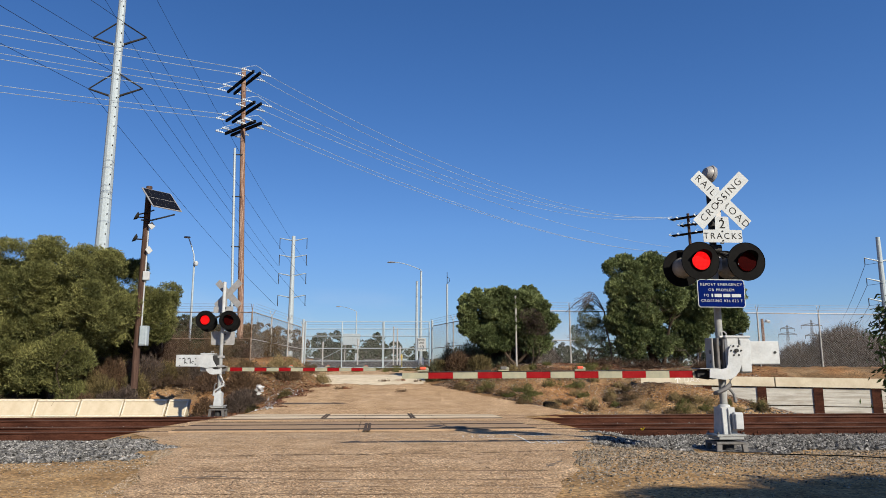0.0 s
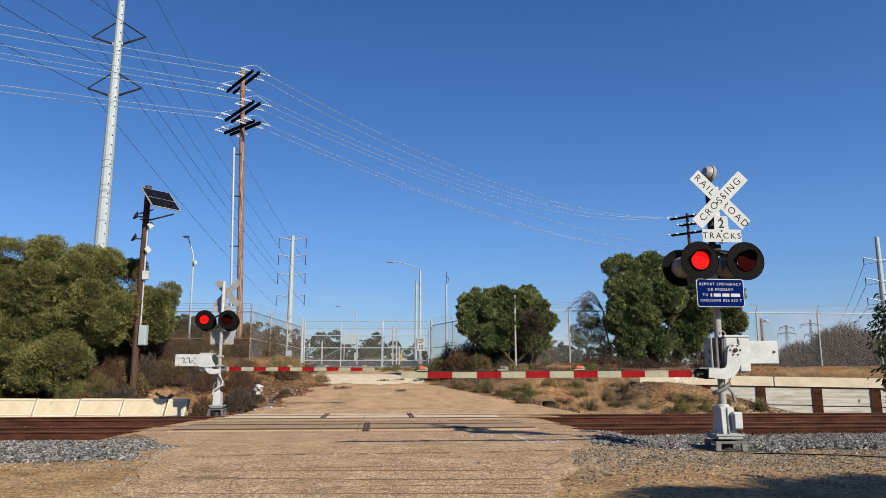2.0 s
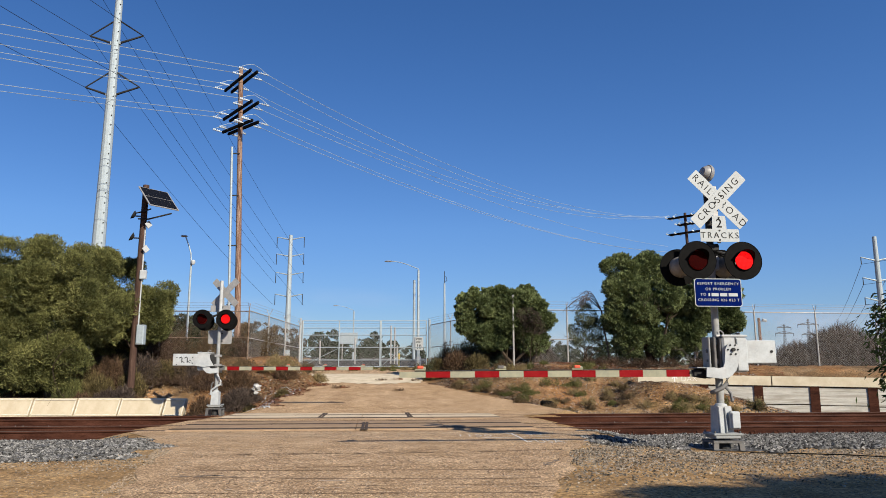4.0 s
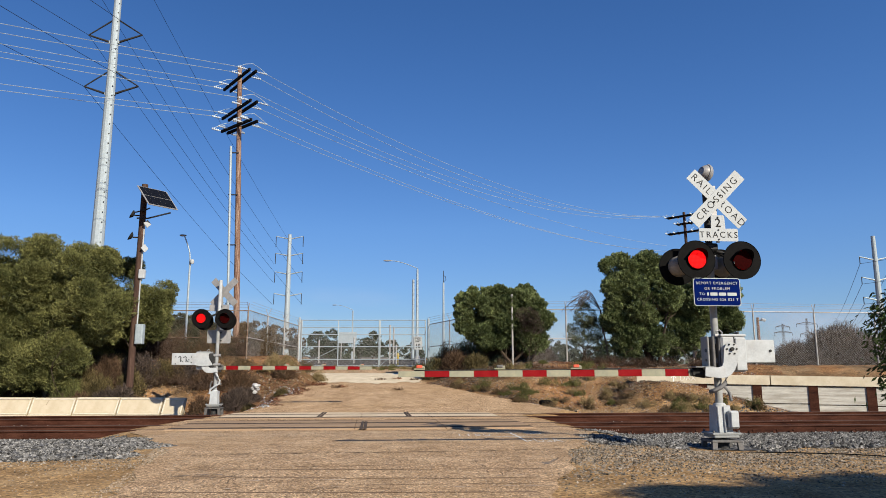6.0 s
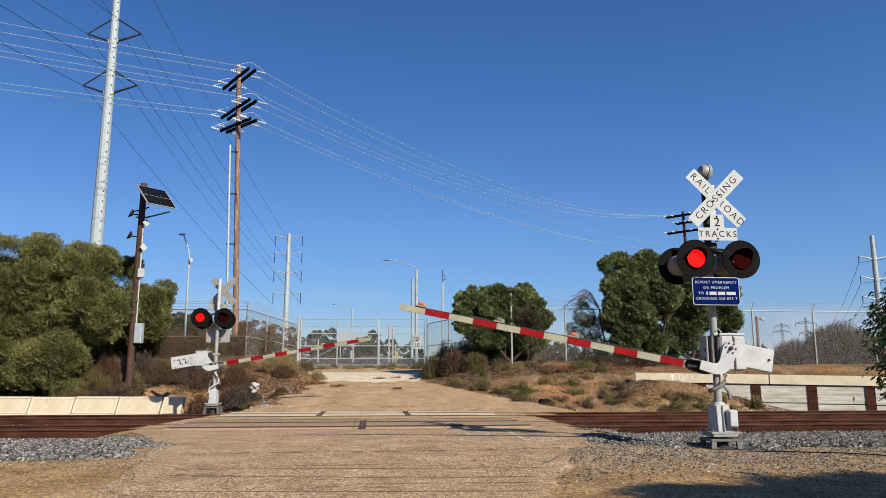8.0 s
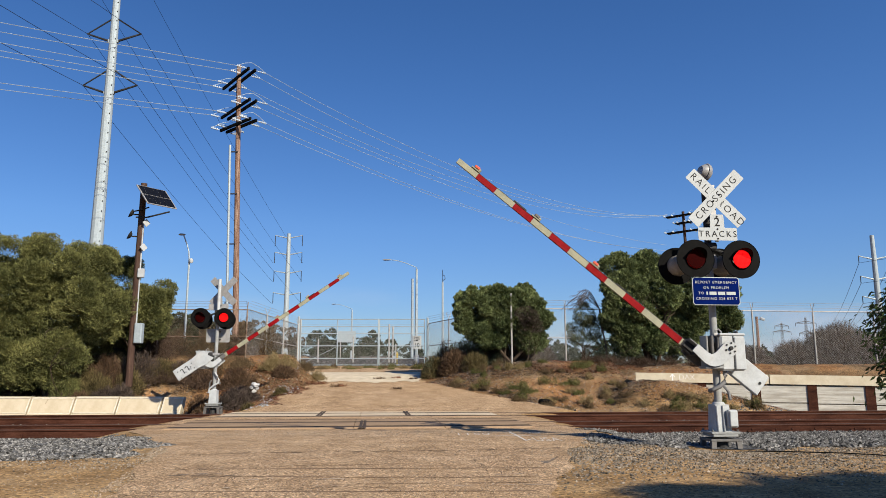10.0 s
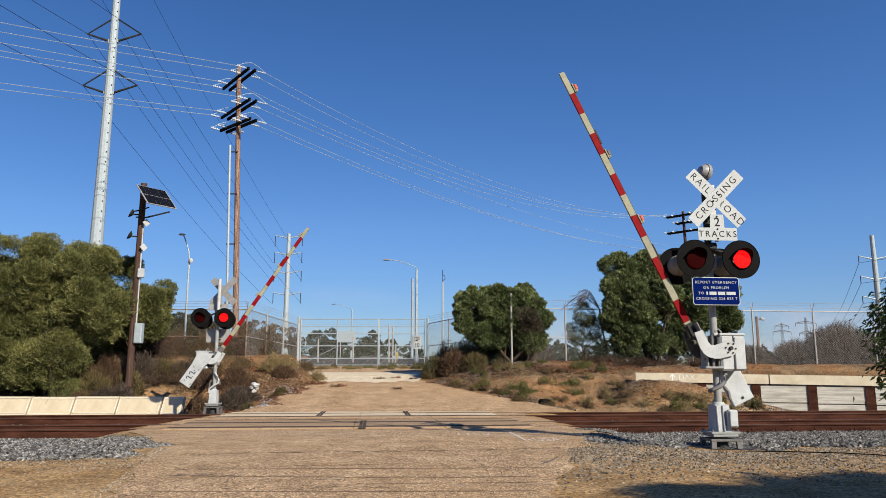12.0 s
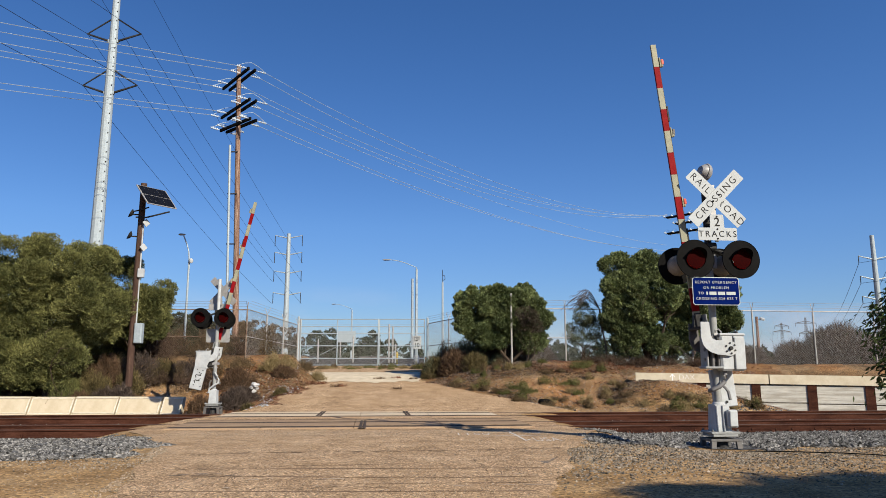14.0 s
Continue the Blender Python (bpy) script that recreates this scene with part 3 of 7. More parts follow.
def blade(parent, words, angle, y, turn=0):
    hl, hw = 0.585, 0.110
    sh = Shape().prism([(-hl + .01, -hw), (hl - .01, -hw), (hl, -hw + .01), (hl, hw - .01), (hl - .01, hw), (-hl + .01, hw), (-hl, hw - .01), (-hl, -hw + .01)], -0.002, 0.002)
    sh.mi[1] = 1
    m = pose(0.07 if not turn else -0.07, -0.23, 3.94 if not turn else 3.88, 0, 0, turn) @ pose(0, y, 0, 0, -angle, 0)
    b = part("crossbuck_blade", sh, (M_signwhite, M_alu), parent, "white reflective blade with black letters", m)
    for word, x in words:
        letters(b, word, 0.165, M_signblack, "black letter", pose(x, -0.0045, 0), -0.001, 1.30)
    for x in (-0.075, 0.075):
        part("bolt", Shape().cyl((x, -0.012, 0), (x, 0, 0), 0.015, n=8), M_signblack, b)
    return b


def crossing_signal(at, label, pivot, front=True):
    s = thing("crossing_signal", at, label, "crossing signal", "pair of crossing signals")
    # foot frame
    low = pose(0, 0, -0.09)
    part("foot_frame", Shape().box((0, -0.175, 0.205), (0.50, 0.06, 0.04), bevel=0.006).box((0, 0.175, 0.205), (0.50, 0.06, 0.04), bevel=0.006).box((-0.21, 0, 0.205), (0.07, 0.29, 0.035)).box((0.21, 0, 0.205), (0.07, 0.29, 0.035)), M_cast, s, "grey cast foot frame", low)
    for sx in (-1, 1):
        for sy in (-1, 1):
            leg = Shape()
            leg.add([(sx * 0.16, sy * 0.15, 0.19), (sx * 0.24, sy * 0.15, 0.19), (sx * 0.24, sy * 0.20, 0.19), (sx * 0.16, sy * 0.20, 0.19),
                     (sx * 0.20, sy * 0.17, -0.2), (sx * 0.275, sy * 0.17, -0.2), (sx * 0.275, sy * 0.22, -0.2), (sx * 0.20, sy * 0.22, -0.2)],
                    [(0, 1, 2, 3), (4, 7, 6, 5), (0, 4, 5, 1), (1, 5, 6, 2), (2, 6, 7, 3), (3, 7, 4, 0)])
            part("leg", leg, M_cast, s, "", low)
    part("column_stub", Shape().cyl((0, 0, 0.0), (0, 0, 0.24), 0.12, 0.10, 12), M_dark, s, "", low)
    part("base_plate", Shape().box((0, 0, 0.315), (0.46, 0.40, 0.035), bevel=0.008).box((0, 0, 0.275), (0.4, 0.38, 0.045), bevel=0.01), M_mast, s, "", low)
    for sx in (-1, 1):
        for sy in (-1, 1):
            part("bolt", Shape().cyl((sx * 0.2, sy * 0.17, 0.33), (sx * 0.2, sy * 0.17, 0.365), 0.016, n=8), M_cast, s, "", low)
    body = Shape()
    body.add([(-0.125, -0.14, 0.33), (0.125, -0.14, 0.33), (0.125, 0.14, 0.33), (-0.125, 0.14, 0.33), (-0.11, -0.12, 0.74), (0.11, -0.12, 0.74), (0.11, 0.12, 0.74), (-0.11, 0.12, 0.74)],
             [(0, 3, 2, 1), (4, 5, 6, 7), (0, 1, 5, 4), (1, 2, 6, 5), (2, 3, 7, 6), (3, 0, 4, 7)])
    part("junction_base", body, M_white, s, "white cast iron junction base", low)
    for x in (-0.10, 0.0):
        part("rib", Shape().box((x, -0.145, 0.53), (0.022, 0.035, 0.40), pose(0, 0, 0, -4, 0, 0), bevel=0.008), M_white, s, "", low)
    part("junction_collar", Shape().lathe([(0.10, 0.70), (0.10, 0.74), (0.085, 0.77), (0.06, 0.78)], n=16), M_white, s, "", low, smooth=True)
    part("junction_cover", Shape().box((0.115, -0.19, 0.53), (0.155, 0.10, 0.27), bevel=0.02), M_white, s, "", low)
    part("cover_lid", Shape().box((0.115, -0.247, 0.53), (0.125, 0.02, 0.23), bevel=0.008), M_white, s, "", low)
    pole = Shape().cyl((0, 0, 0.6), (0, 0, 1.75), 0.058, 0.058, 20).cyl((0, 0, 1.75), (0, 0, 3.2), 0.057, 0.057, 20)
    part("mast", pole, M_mast, s, "white painted steel mast", smooth=True)
    part("mast_top", Shape().cyl((0, 0, 3.2), (0, 0, 4.25), 0.056, 0.056, 18), M_dark if front else M_white, s, "dark upper tube of the mast", smooth=True)
    # hanging conduit
    pts = [(0.08, -0.10, 1.24), (0.085, -0.12, 1.10), (0.05, -0.15, 1.00), (-0.03, -0.16, 0.93), (-0.13, -0.12, 0.88), (-0.15, -0.04, 0.86)]
    part("conduit", Shape().tube(pts, 0.034, 10), M_conduit, s, "grey flexible conduit", smooth=True)
    pts = [(0.10, 0.02, 0.95), (0.14, 0.0, 0.90), (0.165, -0.03, 0.84), (0.17, -0.06, 0.72)]
    part("conduit", Shape().tube(pts, 0.024, 8), M_conduit, s, smooth=True)
    if not front:
        pts = [(-0.02, 0.10, 1.22), (-0.10, 0.13, 1.10), (-0.17, 0.13, 0.98), (-0.15, 0.13, 0.88), (-0.02, 0.14, 0.80), (0.12, 0.12, 0.70), (0.15, 0.10, 0.56)]
        part("conduit", Shape().tube(pts, 0.03, 8), M_white, s, "white flexible conduit", smooth=True)
    # bell on top
    bell = Shape().lathe([(0.0, 0.075), (0.06, 0.066), (0.11, 0.03), (0.125, -0.005), (0.118, -0.02), (0.0, -0.02)], pose(0.03, -0.02, 4.43, 0, 100, 10) @ Matrix.Scale(1.24, 4), n=24)
    bell.lathe([(0.0, -0.10), (0.07, -0.09), (0.105, -0.04), (0.105, -0.02)], pose(0.03, -0.02, 4.43, 0, 100, 10) @ Matrix.Scale(1.24, 4), n=24)
    bell.cyl((0, 0, 4.2), (0, 0, 4.34), 0.05, 0.05, 12)
    if front:
        part("bell", bell, M_alu, s, "dull silver warning bell", smooth=True)
    # crossbuck
    cb = part("crossbuck_bracket", Shape().box((0, -0.10, 3.92), (0.05, 0.20, 0.06)).box((0.03, -0.19, 3.92), (0.09, 0.02, 0.5), bevel=0.004), M_alu, s)
    c = part("crossbuck_hub", Shape().cyl((0, -0.225, 4.02), (0, -0.19, 4.02), 0.03, n=10), M_dark, s)
    c.matrix_basis = pose(0.07, 0, -0.1)
    blade(s, [("RAIL", -0.345), ("ROAD", 0.335)], -45, 0.0, 0 if front else -12)
    blade(s, [("CROSSING", 0.0)], 45, -0.012, 0 if front else -12)
    # number-of-tracks plate: an inverted T with rounded corners
    pl = Shape()
    pl.prism([(-0.335, -0.10), (-0.32, -0.115), (0.32, -0.115), (0.335, -0.10), (0.335, 0.085), (0.32, 0.10), (0.125, 0.10), (0.115, 0.31), (0.10, 0.325),
              (-0.10, 0.325), (-0.115, 0.31), (-0.125, 0.10), (-0.32, 0.10), (-0.335, 0.085)], -0.002, 0.002)
    pl.mi[1] = 1
    plate = part("tracks_plate", pl, (M_signwhite, M_alu), s, "white plate that counts the tracks", pose(0.062, -0.23, 3.352) @ Matrix.Diagonal((0.97, 1, 0.97, 1)))
    letters(plate, "TRACKS", 0.145, M_signblack, "black letter", pose(0, -0.0045, -0.01), 0.0, 1.34)
    letters(plate, "2", 0.21, M_signblack, "black digit", pose(0, -0.0045, 0.19), 0.002)
    for x, z in ((0, 0.29), (0, -0.085), (0, 0.075)):
        part("bolt", Shape().cyl((x, -0.012, z), (x, 0, z), 0.014, n=8), M_signblack, plate)
    part("bracket", Shape().box((0, -0.11, 3.4), (0.06, 0.22, 0.05)).box((0.05, -0.215, 3.4), (0.05, 0.02, 0.36)), M_dark, s)
    # light arms and units
    arm = Shape().tube([(-0.36, -0.06, 3.00), (0, -0.02, 3.16), (0.40, -0.06, 3.00)], 0.028, 8)
    arm.box((0, -0.02, 3.17), (0.2, 0.2, 0.12), bevel=0.02)
    arm.tube([(-0.36, 0.06, 3.00), (0, 0.02, 3.16), (0.40, 0.06, 3.00)], 0.028, 8)
    part("light_crossarm", arm, M_dark, s, "dark cast crossarm")
    lit = []
    for x in (-0.365, 0.39):
        a = light_unit(s, x if front else x + 0.17, -0.30, -1, 2.925)
        b = light_unit(s, x - 0.10 if front else x + 0.12, 0.22, 1, 2.88 if front else 2.97)
        lit.append(a if front else b)
        b.matrix_basis = pose(0, 0, 0.02, 0, 180) if front else b.matrix_basis
        a.matrix_basis = a.matrix_basis if front else pose(0, 0, 0.02, 0, 180)
    part("terminal_box", Shape().box((0.03, 0.02, 2.92), (0.16, 0.17, 0.24), bevel=0.02), M_alu, s)
    # emergency notice
    sg = Shape()
    w, h = 0.385, 0.222
    sg.prism([(-w + .03, -h), (w - .03, -h), (w, -h + .03), (w, h - .03), (w - .03, h), (-w + .03, h), (-w, h - .03), (-w, -h + .03)], -0.001, 0.003)
    sg.mi[1] = 1
    notice = part("emergency_notice", sg, (M_signwhite, M_alu), s, "blue metal notice with white rim and letters", pose(-0.062 if front else 0.045, -0.30, 2.41))
    w, h = w - 0.012, h - 0.012
    fld = Shape().prism([(-w + .025, -h), (w - .025, -h), (w, -h + .025), (w, h - .025), (w - .025, h), (-w + .025, h), (-w, h - .025), (-w, -h + .025)], -0.005, -0.002)
    part("blue_field", fld, M_blue, notice, "blue field")
    for i, (word, x) in enumerate((("REPORT EMERGENCY", 0.0), ("OR PROBLEM", 0.0), ("TO", -0.25), ("CROSSING 026 823 T", 0.0))):
        letters(notice, word, 0.060, M_signwhite, "white letter", pose(x, -0.0075, 0.138 - 0.086 * i), 0.0, 1.24)
    x = -0.165
    for k, wd in enumerate((0.025, 0.115, 0.115, 0.15)):
        part("bar", Shape().box((x + wd / 2, -0.0065, 0.138 - 0.172), (wd, 0.002, 0.05)), M_signwhite, notice)
        x += wd + 0.025
    for z in (2.53, 2.28):
        part("notice_bracket", Shape().box((0, -0.17, z), (0.10, 0.25, 0.03)), M_dark, s)
    # gate machine
    px, py, pz = pivot
    mach = Shape()
    mach.box((px + 0.065, py - 0.02, pz - 0.07), (0.40, 0.30, 0.56), bevel=0.03)
    mach.box((px + 0.065, py - 0.02, pz + 0.215), (0.42, 0.32, 0.04), bevel=0.012)
    part("gate_machine", mach, M_white, s, "white steel gate machine housing")
    part("machine_door", Shape().box((px + 0.17, py - 0.18, pz - 0.08), (0.17, 0.03, 0.50), bevel=0.01), M_white, s)
    part("seam", Shape().box((px + 0.075, py - 0.172, pz - 0.07), (0.012, 0.012, 0.52)), M_dark, s, "dark door joint")
    # solid dark block between the frame plates, coloured as the shade in there
    part("machine_frame", Shape().box((px - 0.22, py + 0.05, pz - 0.06), (0.20, 0.16, 0.44), bevel=0.02), M_dark, s, "dark block painted as the shaded recess of the machine frame")
    for dx, w in ((-0.335, 0.03), (-0.245, 0.045), (-0.155, 0.03)):
        part("frame_plate", Shape().box((px + dx, py - 0.02, pz - 0.05), (w, 0.24, 0.50), bevel=0.01), M_mast if dx < -0.3 else M_cast, s, "dull white frame plate" if dx < -0.3 else "grey cast frame plate")
    part("frame_foot", Shape().box((px - 0.25, py - 0.06, pz - 0.30), (0.30, 0.24, 0.035), bevel=0.008), M_mast, s)
    part("frame_knob", Shape().cyl((px - 0.36, py - 0.08, pz - 0.02), (px - 0.31, py - 0.08, pz - 0.02), 0.03, n=10).cyl((px - 0.36, py - 0.08, pz - 0.17), (px - 0.31, py - 0.08, pz - 0.17), 0.022, n=10), M_cast, s)
    if front:
        part("link_plate", Shape().box((px + 0.33, py + 0.14, pz + 0.02), (0.10, 0.03, 0.22), bevel=0.01).cyl((px + 0.33, py + 0.12, pz + 0.06), (px + 0.33, py + 0.10, pz + 0.06), 0.03, n=8), M_cast, s)
    part("lifting_eye", Shape().tube([(px - 0.12, py, pz + 0.22), (px - 0.12, py, pz + 0.29), (px - 0.07, py, pz + 0.31), (px - 0.03, py, pz + 0.27), (px - 0.03, py, pz + 0.22)], 0.012, 6), M_alu, s)
    part("latch", Shape().box((px + 0.2, py - 0.03, pz + 0.25), (0.03, 0.10, 0.05), bevel=0.006), M_cast, s)
    part("hinge", Shape().cyl((px - 0.2, py - 0.1, pz + 0.215), (px + 0.2, py - 0.1, pz + 0.215), 0.022, n=8), M_alu, s)
    part("shaft", Shape().cyl((px, py - 0.20, pz), (px, py + 0.24, pz), 0.045, n=14), M_dark, s)
    for dz in (-0.18, 0.12):
        part("mount_clamp", Shape().box((0, py / 2, pz + dz), (0.2, abs(py) + 0.14, 0.08), bevel=0.01), M_alu, s)
    arm = gate_arm(s, 5.19 if front else 5.40, front, 0.36 if front else 0.28)
    return s, lit, arm


# outline of the elbow bracket with the arm raised: distance towards the road and height, from the pivot
ELBOW = [(-0.11, 0.0), (-0.075, 0.085), (0.0, 0.12), (0.22, 0.125), (0.28, 0.145), (0.305, 0.20), (0.32, 0.41), (0.46, 0.41), (0.465, 0.16), (0.44, 0.06),
         (0.39, -0.01), (0.31, -0.065), (0.22, -0.095), (0.0, -0.12), (-0.075, -0.09)]
RAISED = radians(84.3)


def gate_arm(parent, reach, front, drop):
    """The barrier with its counterweight; its own space has the pivot as origin and the arm along -x."""
    poly = [(-(l * math.cos(RAISED) + u * math.sin(RAISED)), -l * math.sin(RAISED) + u * math.cos(RAISED)) for l, u in ELBOW]
    g = part("gate_arm", Shape().prism(poly, -0.225, -0.20), M_white, parent, "white elbow bracket of the barrier arm")
    part("rear_bracket", Shape().prism(poly, 0.20, 0.225), M_cast if front else M_white, g, "rear elbow bracket")
    for i in range(6):
        a = math.pi / 3 * i
        part("bolt", Shape().cyl((0.08 * math.cos(a), -0.24, 0.08 * math.sin(a)), (0.08 * math.cos(a), -0.22, 0.08 * math.sin(a)), 0.014, n=6), M_dark, g)
    part("shaft_end", Shape().cyl((0, -0.26, 0), (0, -0.22, 0), 0.03, n=10), M_dark, g)
    link = Shape().box((-0.36, -0.01, -drop), (0.05, 0.42, 0.15), bevel=0.01).box((-0.47, -0.02, -drop), (0.22, 0.085, 0.10), bevel=0.01)
    link.prism([(-0.38, 0.075 - drop), (-0.60, 0.05 - drop), (-0.60, -0.05 - drop), (-0.38, -0.085 - drop)], -0.035, 0.035)
    part("arm_socket", link, M_dark if front else M_cast, g, "dark cast arm socket")
    part("socket_tray", Shape().box((-0.42, -0.01, 0.085 - drop), (0.30, 0.30, 0.015), bevel=0.004).box((-0.33, -0.16, 0.02 - drop), (0.10, 0.02, 0.10), bevel=0.004), M_mast, g, "dull white socket tray")
    ends = [-reach, 0.40 - reach]
    while ends[-1] < -0.44:
        ends.append(min(ends[-1] + 0.378 * reach / 5.19, -0.43))
    for i, (b, a) in enumerate(zip(ends, ends[1:])):
        h0, h1 = (0.044 + 0.012 * (a + reach) / reach, 0.044 + 0.012 * (b + reach) / reach) if front else (0.050 + 0.012 * (a + reach) / reach, 0.050 + 0.012 * (b + reach) / reach)
        sh = Shape().prism([(a, -drop - h0), (a, -drop + h0), (b + 0.002, -drop + h1), (b + 0.002, -drop - h1)], -0.022, 0.022)
        part("arm_stripe", sh, M_red if i % 2 else M_armwhite, g, "red stripe" if i % 2 else "yellowed white stripe")
    part("arm_cable", Shape().tube([(-0.45, 0.0, 0.065 - drop), (-2.0, 0.0, 0.062 - drop), (-3.5, 0, 0.058 - drop), (-4.95, 0, 0.054 - drop)], 0.007, 5), M_dark, g)
    for x in (0.32 - reach, 1.56 - reach, 2.76 - reach):
        part("arm_lamp", Shape().box((x, 0, 0.072 - drop), (0.17, 0.05, 0.02), bevel=0.004).box((x + 0.02, 0, 0.098 - drop), (0.13, 0.06, 0.045), bevel=0.012), M_armwhite, g, "small box lamp on the arm")
        part("lamp_glass", Shape().box((x, -0.022, 0.108 - drop), (0.10, 0.03, 0.05), bevel=0.012), M_cast if front and x == 1.56 - reach else M_amber, g, "dull grey lamp glass" if front and x == 1.56 - reach else "orange-red lamp glass")
    for x in (-3.95, -1.85):
        part("arm_bracket", Shape().box((x, 0, 0.065 - drop), (0.26, 0.055, 0.025)), M_dark, g)
    cw = Shape()
    if front:
        cw.box((0.62, 0.20, -0.025), (0.60, 0.09, 0.37), bevel=0.012)
        cw.box((0.30, 0.235, -0.02), (0.62, 0.03, 0.13), bevel=0.006)
    else:
        cw.box((0.64, 0.20, -0.01), (0.74, 0.09, 0.38), bevel=0.012)
        cw.prism([(0.30, 0.17), (0.12, 0.20), (-0.14, 0.19), (-0.18, 0.0), (-0.30, -0.20), (0.02, -0.24), (0.30, -0.19)], 0.235, 0.26)
    for x in (0.42, 0.50):
        cw.box((x, 0.25, -0.03), (0.02, 0.02, 0.13), pose(0, 0, 0, 0, 35, 0))
    plates = part("counterweight", cw, M_white, g, "white steel counterweight plates")
    part("bolt", Shape().cyl((0.84, 0.14, -0.02), (0.84, 0.158, -0.02), 0.022, n=8), M_dark, plates)
    if not front:
        for x in (0.55, 0.72):
            part("scrawl", Shape().box((x, 0.2475, -0.02), (0.03, 0.003, 0.16)).box((x + 0.05, 0.2475, 0.06), (0.09, 0.003, 0.028), pose(0, 0, 0, 0, 25, 0)).box((x - 0.05, 0.2475, -0.08), (0.08, 0.003, 0.02), pose(0, 0, 0, 0, -35, 0)), M_dark, plates, "black sprayed scrawl")
        for x, z in ((0.38, 0.06), (0.38, -0.12), (0.46, -0.03), (0.88, 0.06), (0.88, -0.16)):
            part("bolt", Shape().cyl((x, 0.24, z), (x, 0.262, z), 0.018, n=8), M_dark, plates)
    return g


NEAR_AT = pose(4.35, 11.45, 0.10, 0, 0, 5)
FAR_AT = pose(-7.38, 23.3, 0.03, 0, 0, 182.6)
near_signal, near_lit, near_arm = crossing_signal(NEAR_AT, "white crossing signal mast with red lamps, crossbuck and gate", (0.12, -0.06, 1.52))
far_signal, far_lit, far_arm = crossing_signal(FAR_AT, "white crossing signal mast across the tracks seen from behind", (0.37, -0.06, 1.67), False)


def lens_rows(lights_first, facing_turn=0):
    """The lens disc shows its lit side or its dark side; each change takes a tenth of a second."""
    rows = [(0.0, 0 if lights_first else 180)]
    lit = lights_first
    for t in FLASH + [DARK_FROM]:
        if t == DARK_FROM and not lit:
            break
        a, b = (0, 180) if lit else (180, 0)
        rows += [(t - 1 / 30, a), (t, a + (b - a) / 3), (t + 1 / 30, a + (b - a) * 2 / 3), (t + 2 / 30, b)]
        lit = not lit
    rows.append((14.0, rows[-1][1]))
    seen, out = set(), []
    for t, a in rows:
        if t >= 0 and frame(t) not in seen:
            seen.add(frame(t))
            out.append((t, pose(0, 0, 0.02, 0, a, 0)))
    return out


NEAR_ARM = [(0, -0.3), (6.9, -0.3), (7.05, -0.28), (7.2, 0.0), (7.3, 1.1), (7.4, 2.4), (7.5, 3.7), (7.6, 4.9), (7.8, 8.0), (8.0, 10.9), (8.2, 14.0), (8.9, 24.0), (9.6, 33.7), (10.3, 43.1), (10.5, 45.7), (11.0, 52.3), (11.5, 58.7), (12.0, 65.2), (12.5, 71.7), (13.0, 78.4), (13.3, 82.3), (13.5, 84.2), (13.7, 84.1), (14.0, 84.0)]
FAR_ARM = [(0, -0.1), (6.95, -0.1), (7.1, 0.1), (7.2, 0.7), (7.5, 3.7), (7.8, 7.4), (8.0, 9.7), (8.2, 12.5), (8.9, 21.2), (9.6, 29.7), (10.3, 38.1), (10.5, 40.3), (11, 45.6), (11.5, 51.0), (12, 56.6), (12.5, 62.0), (13, 67.5), (13.5, 73.7), (13.7, 76.1), (14, 77.9)]


# ---- barriers and wall ----
M_rim = mat("worn_pale_rim", [(0.25, (0.62, 0.57, 0.46)), (0.7, (0.80, 0.77, 0.67))], 4, 0.85, bump=0.2, fine=50, dirt=(0.34, 0.29, 0.21), dirt_scale=5, dirt_amount=0.7)


def barrier_block(length):
    """A leaning block with a worn rim round a sunken face."""
    prof = [(-0.30, -0.60), (0.30, -0.60), (0.30, -0.42), (0.15, -0.05), (0.11, 0.34), (0.09, 0.36), (-0.09, 0.36), (-0.11, 0.34), (-0.19, -0.26), (-0.30, -0.33)]
    lean = lambda z: 0.18 * (z - 0.36)
    sh = Shape()
    n = len(prof)
    pts = [(0.022 + lean(z), y, z) for y, z in prof] + [(length - 0.022 + lean(z), y, z) for y, z in prof]
    sh.add(pts, [tuple(range(n)), tuple(range(2 * n - 1, n - 1, -1))] + [(i, n + i, n + (i + 1) % n, (i + 1) % n) for i in range(n)])

    def face(x, z, out):
        return (x + lean(z), -0.11 - 0.08 * (0.34 - z) / 0.60 - out, z)

    x0, x1, z0, z1 = 0.024, length - 0.024, -0.25, 0.335
    for a, b, c, d in ((x0, x1, z1 - 0.05, z1), (x0, x1, z0, z0 + 0.045), (x0, x0 + 0.055, z0 + 0.045, z1 - 0.05), (x1 - 0.055, x1, z0 + 0.045, z1 - 0.05)):
        low = [face(a, c, -0.01), face(b, c, -0.01), face(b, d, -0.01), face(a, d, -0.01)]
        e = 0.012
        high = [face(a + e, c + e, 0.022), face(b - e, c + e, 0.022), face(b - e, d - e, 0.022), face(a + e, d - e, 0.022)]
        sh.add(low + high, [(4, 5, 6, 7), (0, 1, 5, 4), (1, 2, 6, 5), (2, 3, 7, 6), (3, 0, 4, 7)], 1)
    return sh.mesh("block", M_cream, M_rim)


